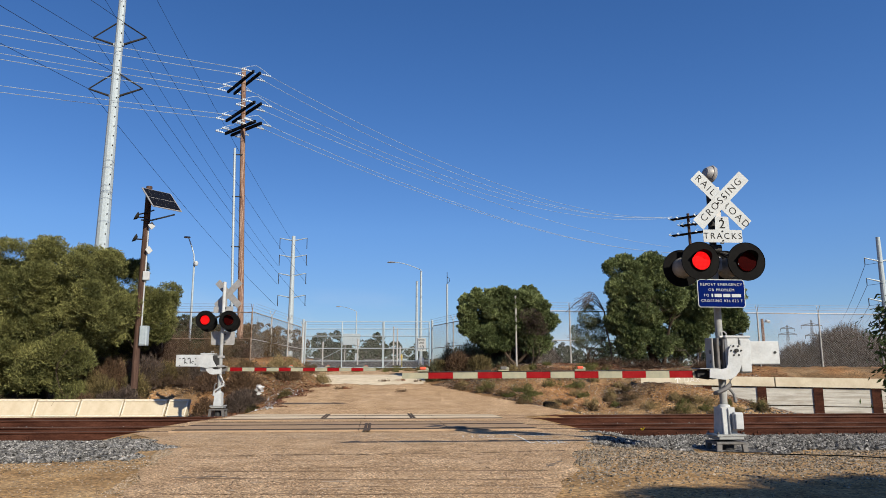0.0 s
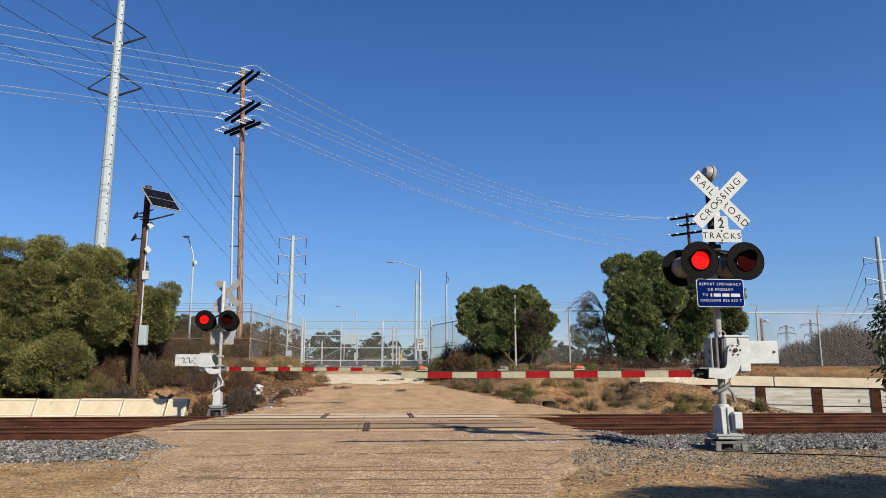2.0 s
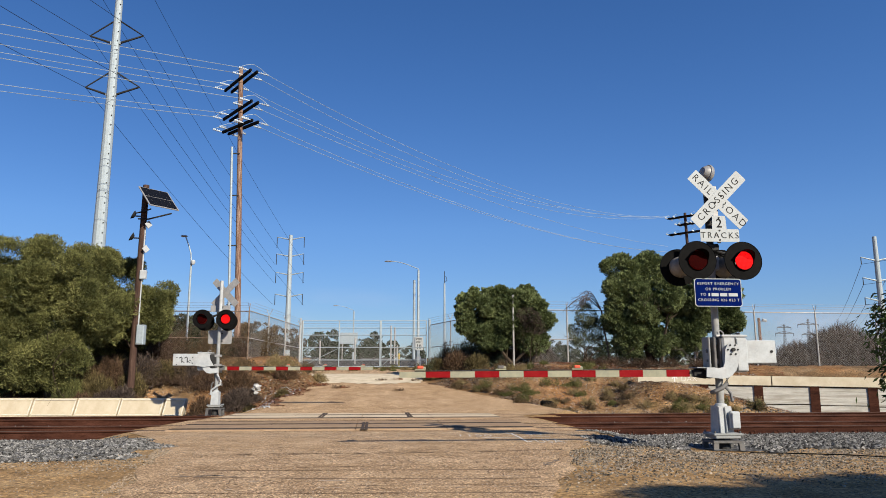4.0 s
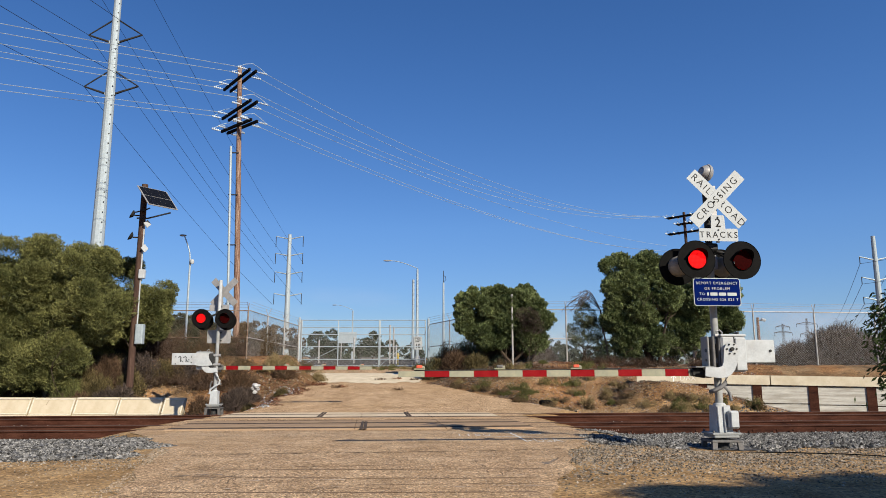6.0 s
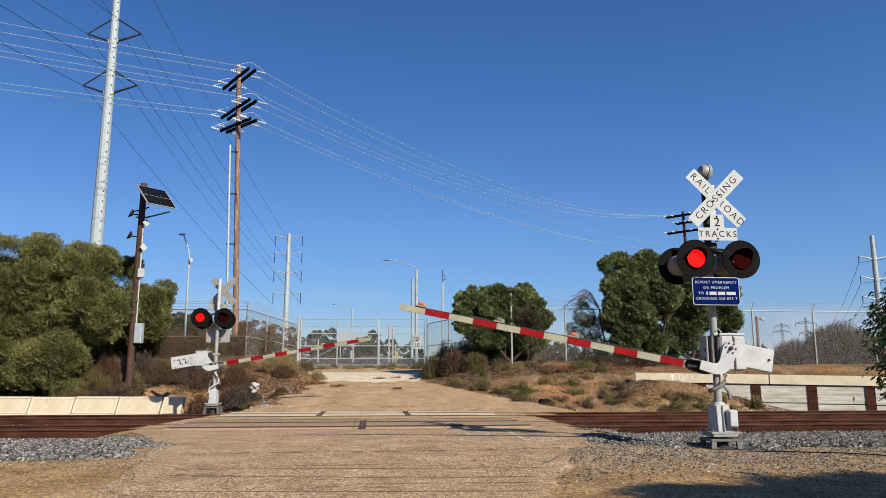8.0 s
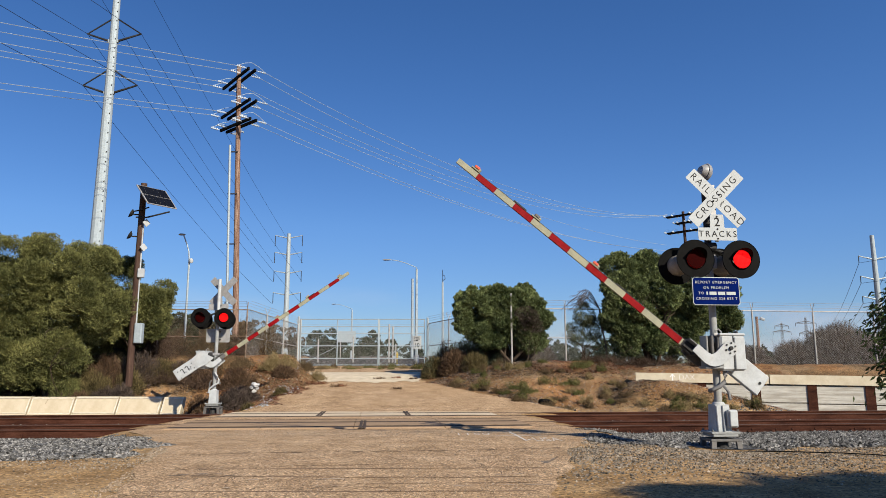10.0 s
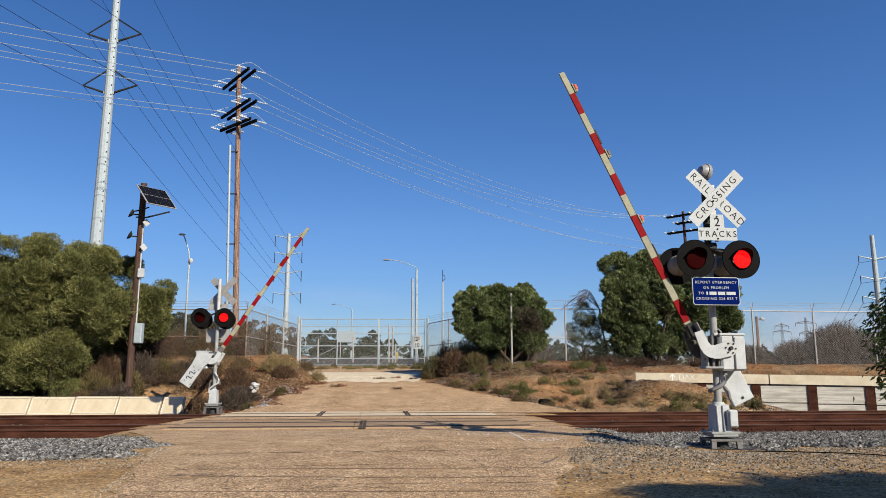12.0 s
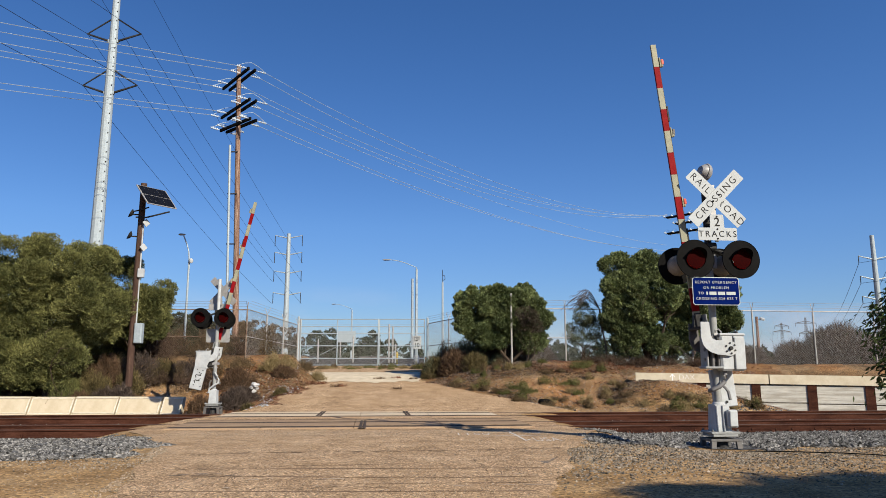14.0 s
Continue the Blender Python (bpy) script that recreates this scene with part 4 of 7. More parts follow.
barrier_mesh = barrier_block(1.605)
for i in range(8):
    b = new("concrete_barrier", barrier_mesh)
    b.matrix_basis = pose(-11.88 - 1.605 * i, 26.70 + 0.01 * math.sin(i * 1.9), 0.008 * math.sin(i * 2.3), 0, 0, 0.3 * math.sin(i * 1.7))
    tagged(b, "cream concrete barrier block with a worn rim beside the tracks", "barrier", "row of barrier blocks")
end = new("concrete_barrier", barrier_block(0.78))
end.matrix_basis = pose(-10.26, 26.72, -0.01, 0, 0, -1.5)
tagged(end, "short cream concrete end block", "barrier", "row of barrier blocks")

wall_dir = (WALL_B - WALL_A).normalized()
wall_ang = math.degrees(math.atan2(wall_dir.y, wall_dir.x))
wall = thing("retaining_wall", pose(WALL_A.x, WALL_A.y, 0, 0, 0, wall_ang), "concrete retaining wall with rusty steel posts", "retaining wall", kind="structure")
cap_slope = -0.0155
x = 0.0
for i, ln in enumerate((4.62, 5.0, 5.0, 5.4)):
    c = Shape()
    z0, z1 = 1.235 + cap_slope * x, 1.235 + cap_slope * (x + ln)
    c.prism([(x + 0.02, z0 - 0.33), (x + ln - 0.02, z1 - 0.33), (x + ln - 0.02, z1), (x + 0.02, z0)], -0.16, 0.16)
    part("cap_beam", c, M_cap, wall, "cream concrete cap beam")
    x += ln
for i in range(10):
    x = 2.34 + 1.83 * i
    zt = 0.90 + cap_slope * x
    post = Shape().box((x, -0.115, zt - 0.9), (0.30, 0.03, 1.8)).box((x, 0.0, zt - 0.9), (0.02, 0.2, 1.8))
    part("steel_post", post, M_rust, wall, "rusty steel H post")
for i in range(-1, 10):
    x0, x1 = 2.34 + 1.83 * i + 0.03, 2.34 + 1.83 * (i + 1) - 0.03
    zt = 0.885 + cap_slope * x1
    z = zt
    for h in (0.62, 0.55, 0.4):
        sh = Shape().box(((x0 + x1) / 2, -0.03, z - h / 2), (x1 - x0, 0.12, h - 0.03), bevel=0.008)
        part("lagging_panel", sh, M_lagging, wall, "grey board-marked concrete panel")
        z -= h
letters(wall, "DAX", 0.27, M_wallspray, "white sprayed letter", pose(1.83, -0.166, 1.06), -0.006)
arrow = Shape().box((1.33, -0.164, 1.06), (0.03, 0.004, 0.24)).box((1.28, -0.164, 1.12), (0.03, 0.004, 0.13), pose(0, 0, 0, 0, 40, 0)).box((1.38, -0.164, 1.12), (0.03, 0.004, 0.13), pose(0, 0, 0, 0, -40, 0))
part("arrow", arrow, M_wallspray, wall, "white sprayed arrow")
apron = Shape()
ys = np.linspace(0, 1, 27)
pts = []
for k in ys:
    for q in np.linspace(0, 1, 30):
        ya = 30.05 + 0.18 * math.sin(9 * q) + 0.10 * math.sin(31 * q + 1) + 0.07 * math.sin(67 * q)
        y = ya + (34.1 - ya) * k
        x = np.interp(y, [30, 34.1], [-5.1, -6.4]) + 0.12 * math.sin(3 * y) + q * (np.interp(y, [30, 34.1], [4.15, 5.6]) - 0.1 * math.sin(4 * y))
        pts.append((x, y, landz(x, y) + 0.024))
apron.add(pts, [(k * 30 + i, k * 30 + i + 1, (k + 1) * 30 + i + 1, (k + 1) * 30 + i) for k in range(26) for i in range(29)])
tagged(part("driveway_apron", apron, M_concrete), "pale concrete apron with cracks and weeds", "driveway", kind="structure")
drive = Shape()
pts = [(x, y, landz(x, y) + 0.03) for y in np.linspace(40.3, 74, 30) for x in np.linspace(-13.0 - 0.1 * (y - 40), -0.6, 14)]
drive.add(pts, [(k * 14 + i, k * 14 + i + 1, (k + 1) * 14 + i + 1, (k + 1) * 14 + i) for k in range(29) for i in range(13)])
tagged(part("driveway", drive, mat("grey_asphalt", grey(0.045, 0.075, (1, 0.97, 0.93)), 1.5, 1.0, dirt=(0.10, 0.085, 0.065), dirt_scale=0.3, spec=0.04)), "dark grey asphalt driveway beyond the gate", "driveway", kind="structure")


# ---- chain-link fences ----
M_oldpipe = mat("rust_stained_pipe", [(0.3, (0.12, 0.07, 0.045)), (0.7, (0.30, 0.24, 0.19))], 6, 0.8, 0.1, 0.1)

def link_mesh(length, z0, z1, step=0.075, r=0.0021):
    """Woven wire: slanting wires both ways, clipped to the panel."""
    sh = Shape()
    h = z1 - z0
    k = -h
    while k < length:
        for way in (1, -1):
            a, b = max(k, 0.0), min(k + h, length)
            if b - a > 0.02:
                za, zb = z0 + (a - k), z0 + (b - k)
                if way < 0:
                    za, zb = z0 + z1 - za, z0 + z1 - zb
                p, q = Vector((a, 0.003 * way, za)), Vector((b, 0.003 * way, zb))
                n = Vector((-(q - p).z, 0, (q - p).x)).normalized() * r
                y = Vector((0, r, 0))
                sh.add([p + n, p - n * 0.5 + y, p - n * 0.5 - y, q + n, q - n * 0.5 + y, q - n * 0.5 - y], [(0, 1, 4, 3), (1, 2, 5, 4), (2, 0, 3, 5)])
        k += step
    return sh


def fence(name, a, b, za, zb, height, spacing, label, barbed=0.32, lean=0.16, first=True, group="perimeter fences", metal=None):
    a, b = Vector(a), Vector(b)
    metal = metal or M_galv2
    d = b - a
    L = d.length
    n = max(1, round(L / spacing))
    f = thing(name, pose(a.x, a.y, 0, 0, 0, math.degrees(math.atan2(d.y, d.x))), label, "fence", group)
    zs = lambda x: za + (zb - za) * x / L
    for i in range(0 if first else 1, n + 1):
        x = L * i / n
        p = Shape().cyl((x, 0, zs(x) - 0.4), (x, 0, zs(x) + height), 0.034, n=10)
        post = part("post", p, metal, f)
        if barbed:
            arms = Shape().tube([(x, 0, zs(x) + height), (x, -lean, zs(x) + height + barbed)], 0.014, 5)
            arms.tube([(x, 0, zs(x) + height), (x, lean * 0.7, zs(x) + height + barbed)], 0.014, 5)
            part("barb_arm", arms, metal, post)
    for i in range(n):
        x0, x1 = L * i / n, L * (i + 1) / n
        part("top_rail", Shape().cyl((x0, 0, zs(x0) + height - 0.03), (x1, 0, zs(x1) + height - 0.03), 0.023, n=8), metal, f)
        if za > 1.59 or x1 < 9:
            part("middle_rail", Shape().cyl((x0, 0, zs(x0) + height * 0.47), (x1, 0, zs(x1) + height * 0.47), 0.02, n=8), metal, f)
        me = link_mesh(x1 - x0, 0.03, height - 0.03)
        o = part("chain_link", me, metal, f)
        o.matrix_basis = Matrix.Translation((x0, 0.03, zs((x0 + x1) / 2)))
    if barbed:
        for k in (0.35, 0.68, 1.0):
            part("barbed_wire", Shape().tube([(L * i / n, -lean * k, zs(L * i / n) + height + barbed * k) for i in range(n + 1)], 0.006, 4), metal, f)
    return f


fence("chain_link_fence", (2.55, 31.2), (31.0, 33.2), 1.58, 1.45, 2.48, 2.85, "grey chain-link fence with barbed wire on a bare bank")
fence("chain_link_fence", (-24.0, 31.0), (-8.55, 31.0), 1.75, 1.72, 2.25, 4.25, "rusty chain-link fence with barbed wire behind bushes", metal=M_oldpipe)
fence("chain_link_fence", (-8.55, 31.0), (-8.06, 39.6), 1.70, 1.57, 2.3, 2.9, "grey chain-link fence along the driveway", first=False)
fence("chain_link_fence", (-0.82, 40.0), (2.55, 31.2), 1.57, 1.6, 2.4, 3.2, "grey chain-link fence beside the driveway", first=False)


def chain_gate():
    """Two tall leaves of pipe frame and woven wire across the driveway."""
    z = 1.58
    for k, (xa, xb) in enumerate(((-8.0, -3.6), (-3.6, -1.0))):
        w = xb - xa
        g = thing("chain_link_gate", pose(xa, 40.0, z), "tall closed chain-link gate leaf with pipe frame", "gate", "gate across the driveway")
        for x in ([0.03, 2.08, w - 0.03] if k == 0 else [0.03, w - 0.03]):
            part("upright", Shape().cyl((x, 0, 0.02), (x, 0, 2.62), 0.03, n=8), M_galv, g)
        for zz in (0.06, 0.42, 1.12, 1.80, 2.20, 2.60):
            part("rail", Shape().cyl((0.03, 0, zz), (w - 0.03, 0, zz), 0.024, n=8), M_galv, g)
        part("chain_link", link_mesh(w - 0.06, 0.06, 2.2), M_galv2, g).matrix_basis = pose(0.03, 0.03, 0)
        for zz in (2.32, 2.45):
            part("barbed_wire", Shape().cyl((0.03, 0, zz), (w - 0.03, 0, zz), 0.006, n=4), M_galv2, g)
        part("brace", Shape().cyl((0.05, 0.02, 0.08), (w * 0.48, 0.02, 1.1), 0.012, n=6), M_galv, g)
    for x, h in ((-8.1, 2.72), (-0.86, 2.65)):
        p = new("gate_post", Shape().cyl((0, 0, -0.4), (0, 0, h), 0.065, n=12).cyl((0, 0, h), (0, 0, h + 0.05), 0.065, 0.02, 12).mesh("gate_post", M_galv))
        p.matrix_basis = pose(x, 39.95, z)
        tagged(p, "stout galvanised gate post at the driveway", "gate post", "gate posts")


chain_gate()


# ---- poles and lines ----
def steel_pole():
    s = thing("transmission_pole", pose(-20.88, 42, 1.9), "tall tapered galvanised steel transmission pole", "power pole", "steel transmission poles")
    sh = Shape().cyl((0, 0, -0.3), (0, 0, 29), 0.46, 0.155, 12)
    part("shaft", sh, M_galv, s, smooth=False)
    for z in (16.55, 20.0, 23.45):
        for sx in (-1, 1):
            tip = (sx * 1.70 + 0.03, 0, z + 0.50)
            part("insulator_strut", Shape().cyl((sx * 0.24, 0, z), tip, 0.075, 0.055, 8), M_dark, s, "dark ribbed insulator strut")
            part("insulator_strut", Shape().cyl((sx * 0.2, 0, z + 1.5), tip, 0.05, 0.04, 8), M_dark, s)
            part("bracket", Shape().box((sx * 0.25, 0, z), (0.16, 0.2, 0.2), bevel=0.02), M_galv, s)
    for i in range(36):
        z = 4.6 + i * 0.62
        r = 0.46 - 0.305 * z / 29
        part("step_peg", Shape().cyl((r * 0.75, -r * 0.6, z), (r * 0.85, -r * 0.68 - 0.04, z), 0.035, n=5), M_dark, s)
    return s


def cross_pole(name, at, h, arms, lean, label, thick=0.17, wood=None):
    """A wooden pole with pairs of crossarms: (height, half length, turn in degrees)."""
    s = thing(name, at, label, "power pole", "wooden power poles")
    top = Vector((lean, 0, h))
    part("pole", Shape().cyl((0, 0, -0.5), top, thick, thick * 0.72, 14), wood or M_wood, s, "weathered brown wooden pole", smooth=True)
    for z, half, turn in arms:
        c = Vector((lean * z / h, 0, z))
        d = Vector((math.cos(radians(turn)), math.sin(radians(turn)), 0))
        nrm = Vector((-d.y, d.x, 0))
        for sgn in (-1, 1):
            p = c + nrm * 0.19 * sgn
            arm = part("crossarm", Shape().box(p, (half * 2, 0.11, 0.16), pose(0, 0, 0, 0, 0, turn), bevel=0.01), M_black, s, "dark wooden crossarm")
        for k in (-0.95, -0.5, 0.5, 0.95):
            q = c + d * half * k
            for sgn in (-1, 1):
                e = q + nrm * (0.30 + 0.55) * sgn
                ins = Shape().cyl(q + nrm * 0.28 * sgn, e, 0.018, n=6)
                for j in range(4):
                    e0 = q + nrm * (0.44 + 0.12 * j) * sgn
                    ins.cyl(e0, e0 + nrm * 0.05 * sgn, 0.07, 0.04, 8)
                part("insulator", ins, M_porcelain, s, "white porcelain insulator")
            loop = [q - nrm * 0.85, q - nrm * 0.4 + Vector((0, 0, 0.26)), q + Vector((0, 0, 0.40)), q + nrm * 0.4 + Vector((0, 0, 0.26)), q + nrm * 0.85]
            part("jumper", Shape().tube(loop, 0.016, 5), M_wire, s)
    return s


def lamp_post(at, h, reach, label, rad=0.075, ang=180.0, drop=0.35, head=(0.75, 0.26, 0.13)):
    s = thing("street_lamp", at, label, "street lamp", "street lamps")
    part("post", Shape().cyl((0, 0, -0.4), (0, 0, h), rad * 1.25, rad * 0.75, 12), M_galv, s, smooth=True)
    d = Vector((math.cos(radians(ang)), math.sin(radians(ang)), 0))
    pts = [Vector((0, 0, h - 0.25)) + d * reach * k + Vector((0, 0, drop + 0.9 * reach * 0.33 * math.sin(k * 1.5))) for k in np.linspace(0, 1, 8)]
    part("arm", Shape().tube([Vector((0, 0, h - 0.1))] + pts, 0.035, 8), M_galv, s)
    hd = Shape().lathe([(0.001, -head[0] / 2), (head[1] * 0.35, -head[0] * 0.42), (head[1] / 2, -0.05), (head[1] / 2, head[0] * 0.2), (head[1] * 0.3, head[0] * 0.46), (0.001, head[0] / 2)],
                       Matrix.Translation(pts[-1] + d * head[0] * 0.35) @ pose(0, 0, 0, 0, 0, ang) @ Matrix.Diagonal((1, 1, 0.55, 1)) @ pose(0, 0, 0, 0, 90, 0), n=14)
    part("lamp_head", hd, M_alu, s, "grey cobra lamp head", smooth=True)
    return s


steel_pole()
WOOD_AT = Vector((-11.0, 38.0, 1.95))
WOOD_LEAN = -0.62
WOOD_ARMS = [(15.65, 1.85, -51.6), (13.87, 1.9, -50), (12.93, 1.51, -41.5)]
cross_pole("utility_pole", pose(*WOOD_AT), 16.5, WOOD_ARMS, WOOD_LEAN, "tall brown wooden utility pole with dark crossarms")
riser = thing("cable_riser", pose(-11.45, 37.75, 1.9), "white cable riser pipe strapped to the wooden pole", "pipe")
part("pipe", Shape().cyl((0.02, 0, 0), (-0.36, 0, 11.75), 0.07, 0.065, 10), M_galv, riser, smooth=True)
for z in (3.0, 6.2, 9.0, 11.4):
    part("standoff", Shape().box((0.1 - 0.026 * z, 0.1, z), (0.5, 0.06, 0.06)), M_dark, riser)
cross_pole("utility_pole", pose(26.3, 75, 2.2), 16.2, [(15.8, 2.0, -44), (14.95, 0.9, -44), (14.0, 2.0, -44)], -0.3, "distant wooden utility pole with two crossarms", 0.2, M_darkwood)

lamp_post(pose(-2.32, 62, 2.1), 8.15, 2.4, "galvanised street lamp beside the driveway", 0.12, 178)
lamp_post(pose(-14.1, 110, 2.6), 8.2, 2.6, "distant galvanised street lamp", 0.12, 178)
slim = thing("street_lamp", pose(-16.3, 45, 2.0), "slim street lamp with camera behind the fence", "street lamp", "street lamps")
part("post", Shape().cyl((0, 0, -0.4), (0, 0, 6.45), 0.085, 0.06, 10), M_galv, slim)
part("arm", Shape().tube([(0, 0, 6.3), (-0.06, 0, 6.9), (-0.22, 0, 7.4), (-0.45, 0, 7.95)], 0.04, 8), M_galv, slim)
part("lamp_head", Shape().lathe([(0.001, 0.26), (0.09, 0.2), (0.14, 0.0), (0.13, -0.12), (0.001, -0.22)], Matrix.Translation((-0.58, 0, 8.02)) @ Matrix.Diagonal((1, 1, 0.5, 1)) @ pose(0, 0, 0, 0, 90, 0), n=12), M_alu, slim, "grey lamp head", smooth=True)
part("camera_dome", Shape().lathe([(0.001, 0.16), (0.12, 0.1), (0.14, -0.04), (0.08, -0.16), (0.001, -0.18)], pose(0.16, -0.1, 6.3), n=12), M_white, slim, "white camera dome", smooth=True)


def tee_pole(at, h, arms, half, label, r0=0.42, group="steel transmission poles", drop=1.4):
    s = thing("transmission_pole", at, label, "power pole", group)
    part("shaft", Shape().cyl((0, 0, -0.5), (0, 0, h), r0, r0 * 0.55, 12), M_galv, s)
    for z in arms:
        for sx in (-1, 1):
            tip = Vector((sx * half, 0, z + 0.35))
            part("arm", Shape().cyl((0, 0, z), tip, 0.09, 0.05, 8), M_galv, s)
            part("insulator", Shape().cyl(tip, tip + Vector((0, 0, -drop)), 0.045, n=6), M_dark, s, "hanging dark insulator string")
    return s


tee_pole(pose(-19.9, 90, 2.2), 16.7, (16.1, 13.9, 11.5, 8.7), 1.75, "distant galvanised pole with paired arms")
tee_pole(pose(43.1, 70, 2.0), 12.8, (10.35, 8.3, 6.3), 1.55, "galvanised transmission pole beyond the fence", 0.36, drop=0.7)


def lattice_tower(x, y, h, arms):
    """Four leaning legs with cross bracing and pointed arms: (height, half length)."""
    s = thing("lattice_tower", pose(x, y, 2.0), "far dark lattice transmission tower on the horizon", "transmission tower", "far towers")
    wide = lambda z: 1.0 * (1 - z / h) ** 1.2 + 0.22
    for sx in (-1, 1):
        for sy in (-1, 1):
            part("leg", Shape().tube([(sx * wide(z), sy * wide(z), z) for z in np.linspace(-1, h, 7)], 0.075, 4), M_cast, s)
    n = 7
    for i in range(n):
        a, b = h * i / n, h * (i + 1) / n
        for sy in (-1, 1):
            part("brace", Shape().tube([(-wide(a), sy * wide(a), a), (wide(b), sy * wide(b), b)], 0.04, 4), M_cast, s)
            part("brace", Shape().tube([(wide(a), sy * wide(a), a), (-wide(b), sy * wide(b), b)], 0.04, 4), M_cast, s)
    for z, half in arms:
        for sx in (-1, 1):
            part("arm", Shape().tube([(0, 0, z + 0.9), (sx * half, 0, z)], 0.13, 4).tube([(0, 0, z), (sx * half, 0, z)], 0.13, 4), M_cast, s)
            part("insulator", Shape().cyl((sx * half, 0, z), (sx * half, 0, z - 1.4), 0.09, n=5), M_dark, s)


lattice_tower(157, 330, 21.8, ((20.3, 3.2), (17.6, 4.2)))
lattice_tower(153, 300, 22.0, ((19.6, 4.4), (15.4, 3.0)))
flood = thing("floodlight_pole", pose(19.2, 43.5, 1.5), "slim brown pole with a small floodlight behind the fence", "light pole")
part("pole", Shape().cyl((0, 0, -0.3), (0, 0, 3.1), 0.10, 0.08, 10), M_wood, flood)
part("floodlight", Shape().box((0.30, -0.1, 2.95), (0.26, 0.2, 0.16), pose(0, 0, 0, 20, 15, 0), bevel=0.03).cyl((0, 0, 2.9), (0.2, -0.05, 2.92), 0.03, n=6), M_white, flood, "white floodlight head")
ant = thing("antenna_mast", pose(-0.03, 70, 2.2), "thin metal mast with small antenna loops", "mast")
part("mast", Shape().cyl((0, 0, -0.3), (0, 0, 7.9), 0.12, 0.09, 10), M_galv, ant)
part("antenna", Shape().cyl((0, 0, 7.9), (0, 0, 9.1), 0.03, n=6).tube([(0.02, 0, 8.0), (0.25, 0, 8.2), (0.2, 0, 8.5), (0.02, 0, 8.6)], 0.03, 5), M_dark, ant)
p2 = thing("metal_pole", pose(-2.66, 61.5, 2.1), "plain galvanised pole beside the street lamp", "pole")
part("pole", Shape().cyl((0, 0, -0.3), (0, 0, 7.2), 0.13, 0.10, 10), M_galv, p2)


def solar_pole():
    s = thing("solar_pole", pose(-12.2, 28, 1.2), "dark wooden pole with solar panel and antennas", "solar pole")
    h = 7.62
    part("pole", Shape().cyl((0, 0, -0.5), (0.03, 0, h), 0.14, 0.12, 12), M_darkwood, s, "dark weathered wooden pole", smooth=True)
    e1, e2 = Vector((0.60, 0.80, 0)).normalized(), Vector((-0.565, 0.446, 0.69)).normalized()
    rot = Matrix.Translation((0.70, -0.30, 6.98)) @ Matrix((e1, e2, e1.cross(e2))).transposed().to_4x4()
    panel = part("solar_panel", Shape().box((0, 0, 0), (1.28, 1.30, 0.04), bevel=0.006), M_alu, s, "framed solar panel", rot)
    for i in range(2):
        part("cell_field", Shape().box((0, -0.315 + 0.63 * i, -0.022), (1.19, 0.60, 0.008)), M_cell, panel, "dark underside")
        for k in range(6):
            part("cell_strip", Shape().box((-0.496 + 0.198 * k, -0.315 + 0.63 * i, 0.022), (0.19, 0.60, 0.008)), M_cell, panel, "dark blue cells")
    part("strut", Shape().tube([(-0.12, -0.18, 6.18), (0.35, -0.3, 6.14), (1.28, -0.35, 6.36)], 0.032, 6), M_dark, s)
    part("strut", Shape().tube([(-0.25, -0.15, 6.42), (0.1, -0.2, 6.48), (0.42, -0.3, 6.56)], 0.028, 6), M_dark, s)
    for z, sx in ((6.32, -0.8), (5.42, -0.8)):
        a = Shape().cyl((0, 0, z), (sx * 0.36, -0.05, z), 0.03, n=6)
        a.lathe([(0.0, 0.0), (0.10, 0.03), (0.19, 0.12), (0.18, 0.12), (0.09, 0.04), (0.0, 0.01)], pose(sx * 0.36, -0.05, z, 0, sx * 80, 20), n=16)
        part("dish_antenna", a, M_dark, s, "small dark dish antenna", smooth=True)
    for z, x in ((5.95, 0.30), (4.95, 0.26)):
        part("flat_antenna", Shape().box((x, -0.15, z), (0.24, 0.04, 0.24), pose(0, 0, 0, 0, 45, 55), bevel=0.01), M_white, s, "white diamond antenna")
    part("small_box", Shape().box((0.22, -0.12, 3.92), (0.24, 0.16, 0.36), bevel=0.02), M_white, s, "small white box")
    part("cabinet", Shape().box((0.29, -0.08, 1.55), (0.30, 0.26, 0.78), bevel=0.02).box((0.29, -0.215, 1.55), (0.25, 0.02, 0.70), bevel=0.008), M_galv, s, "grey steel cabinet")
    part("conduit", Shape().tube([(0.16, -0.08, 1.4), (0.15, -0.06, 2.8), (0.14, -0.05, 6.0)], 0.028, 6), M_white, s)


solar_pole()


def line(a, b, sag, r, material, label):
    a, b = Vector(a), Vector(b)
    pts = [a.lerp(b, k) - Vector((0, 0, sag * 4 * k * (1 - k))) for k in np.linspace(0, 1, 25)]
    ob = new("power_line", Shape().tube(pts, r, 4).mesh("power_line", material))
    return tagged(ob, label, "power line", "overhead lines")


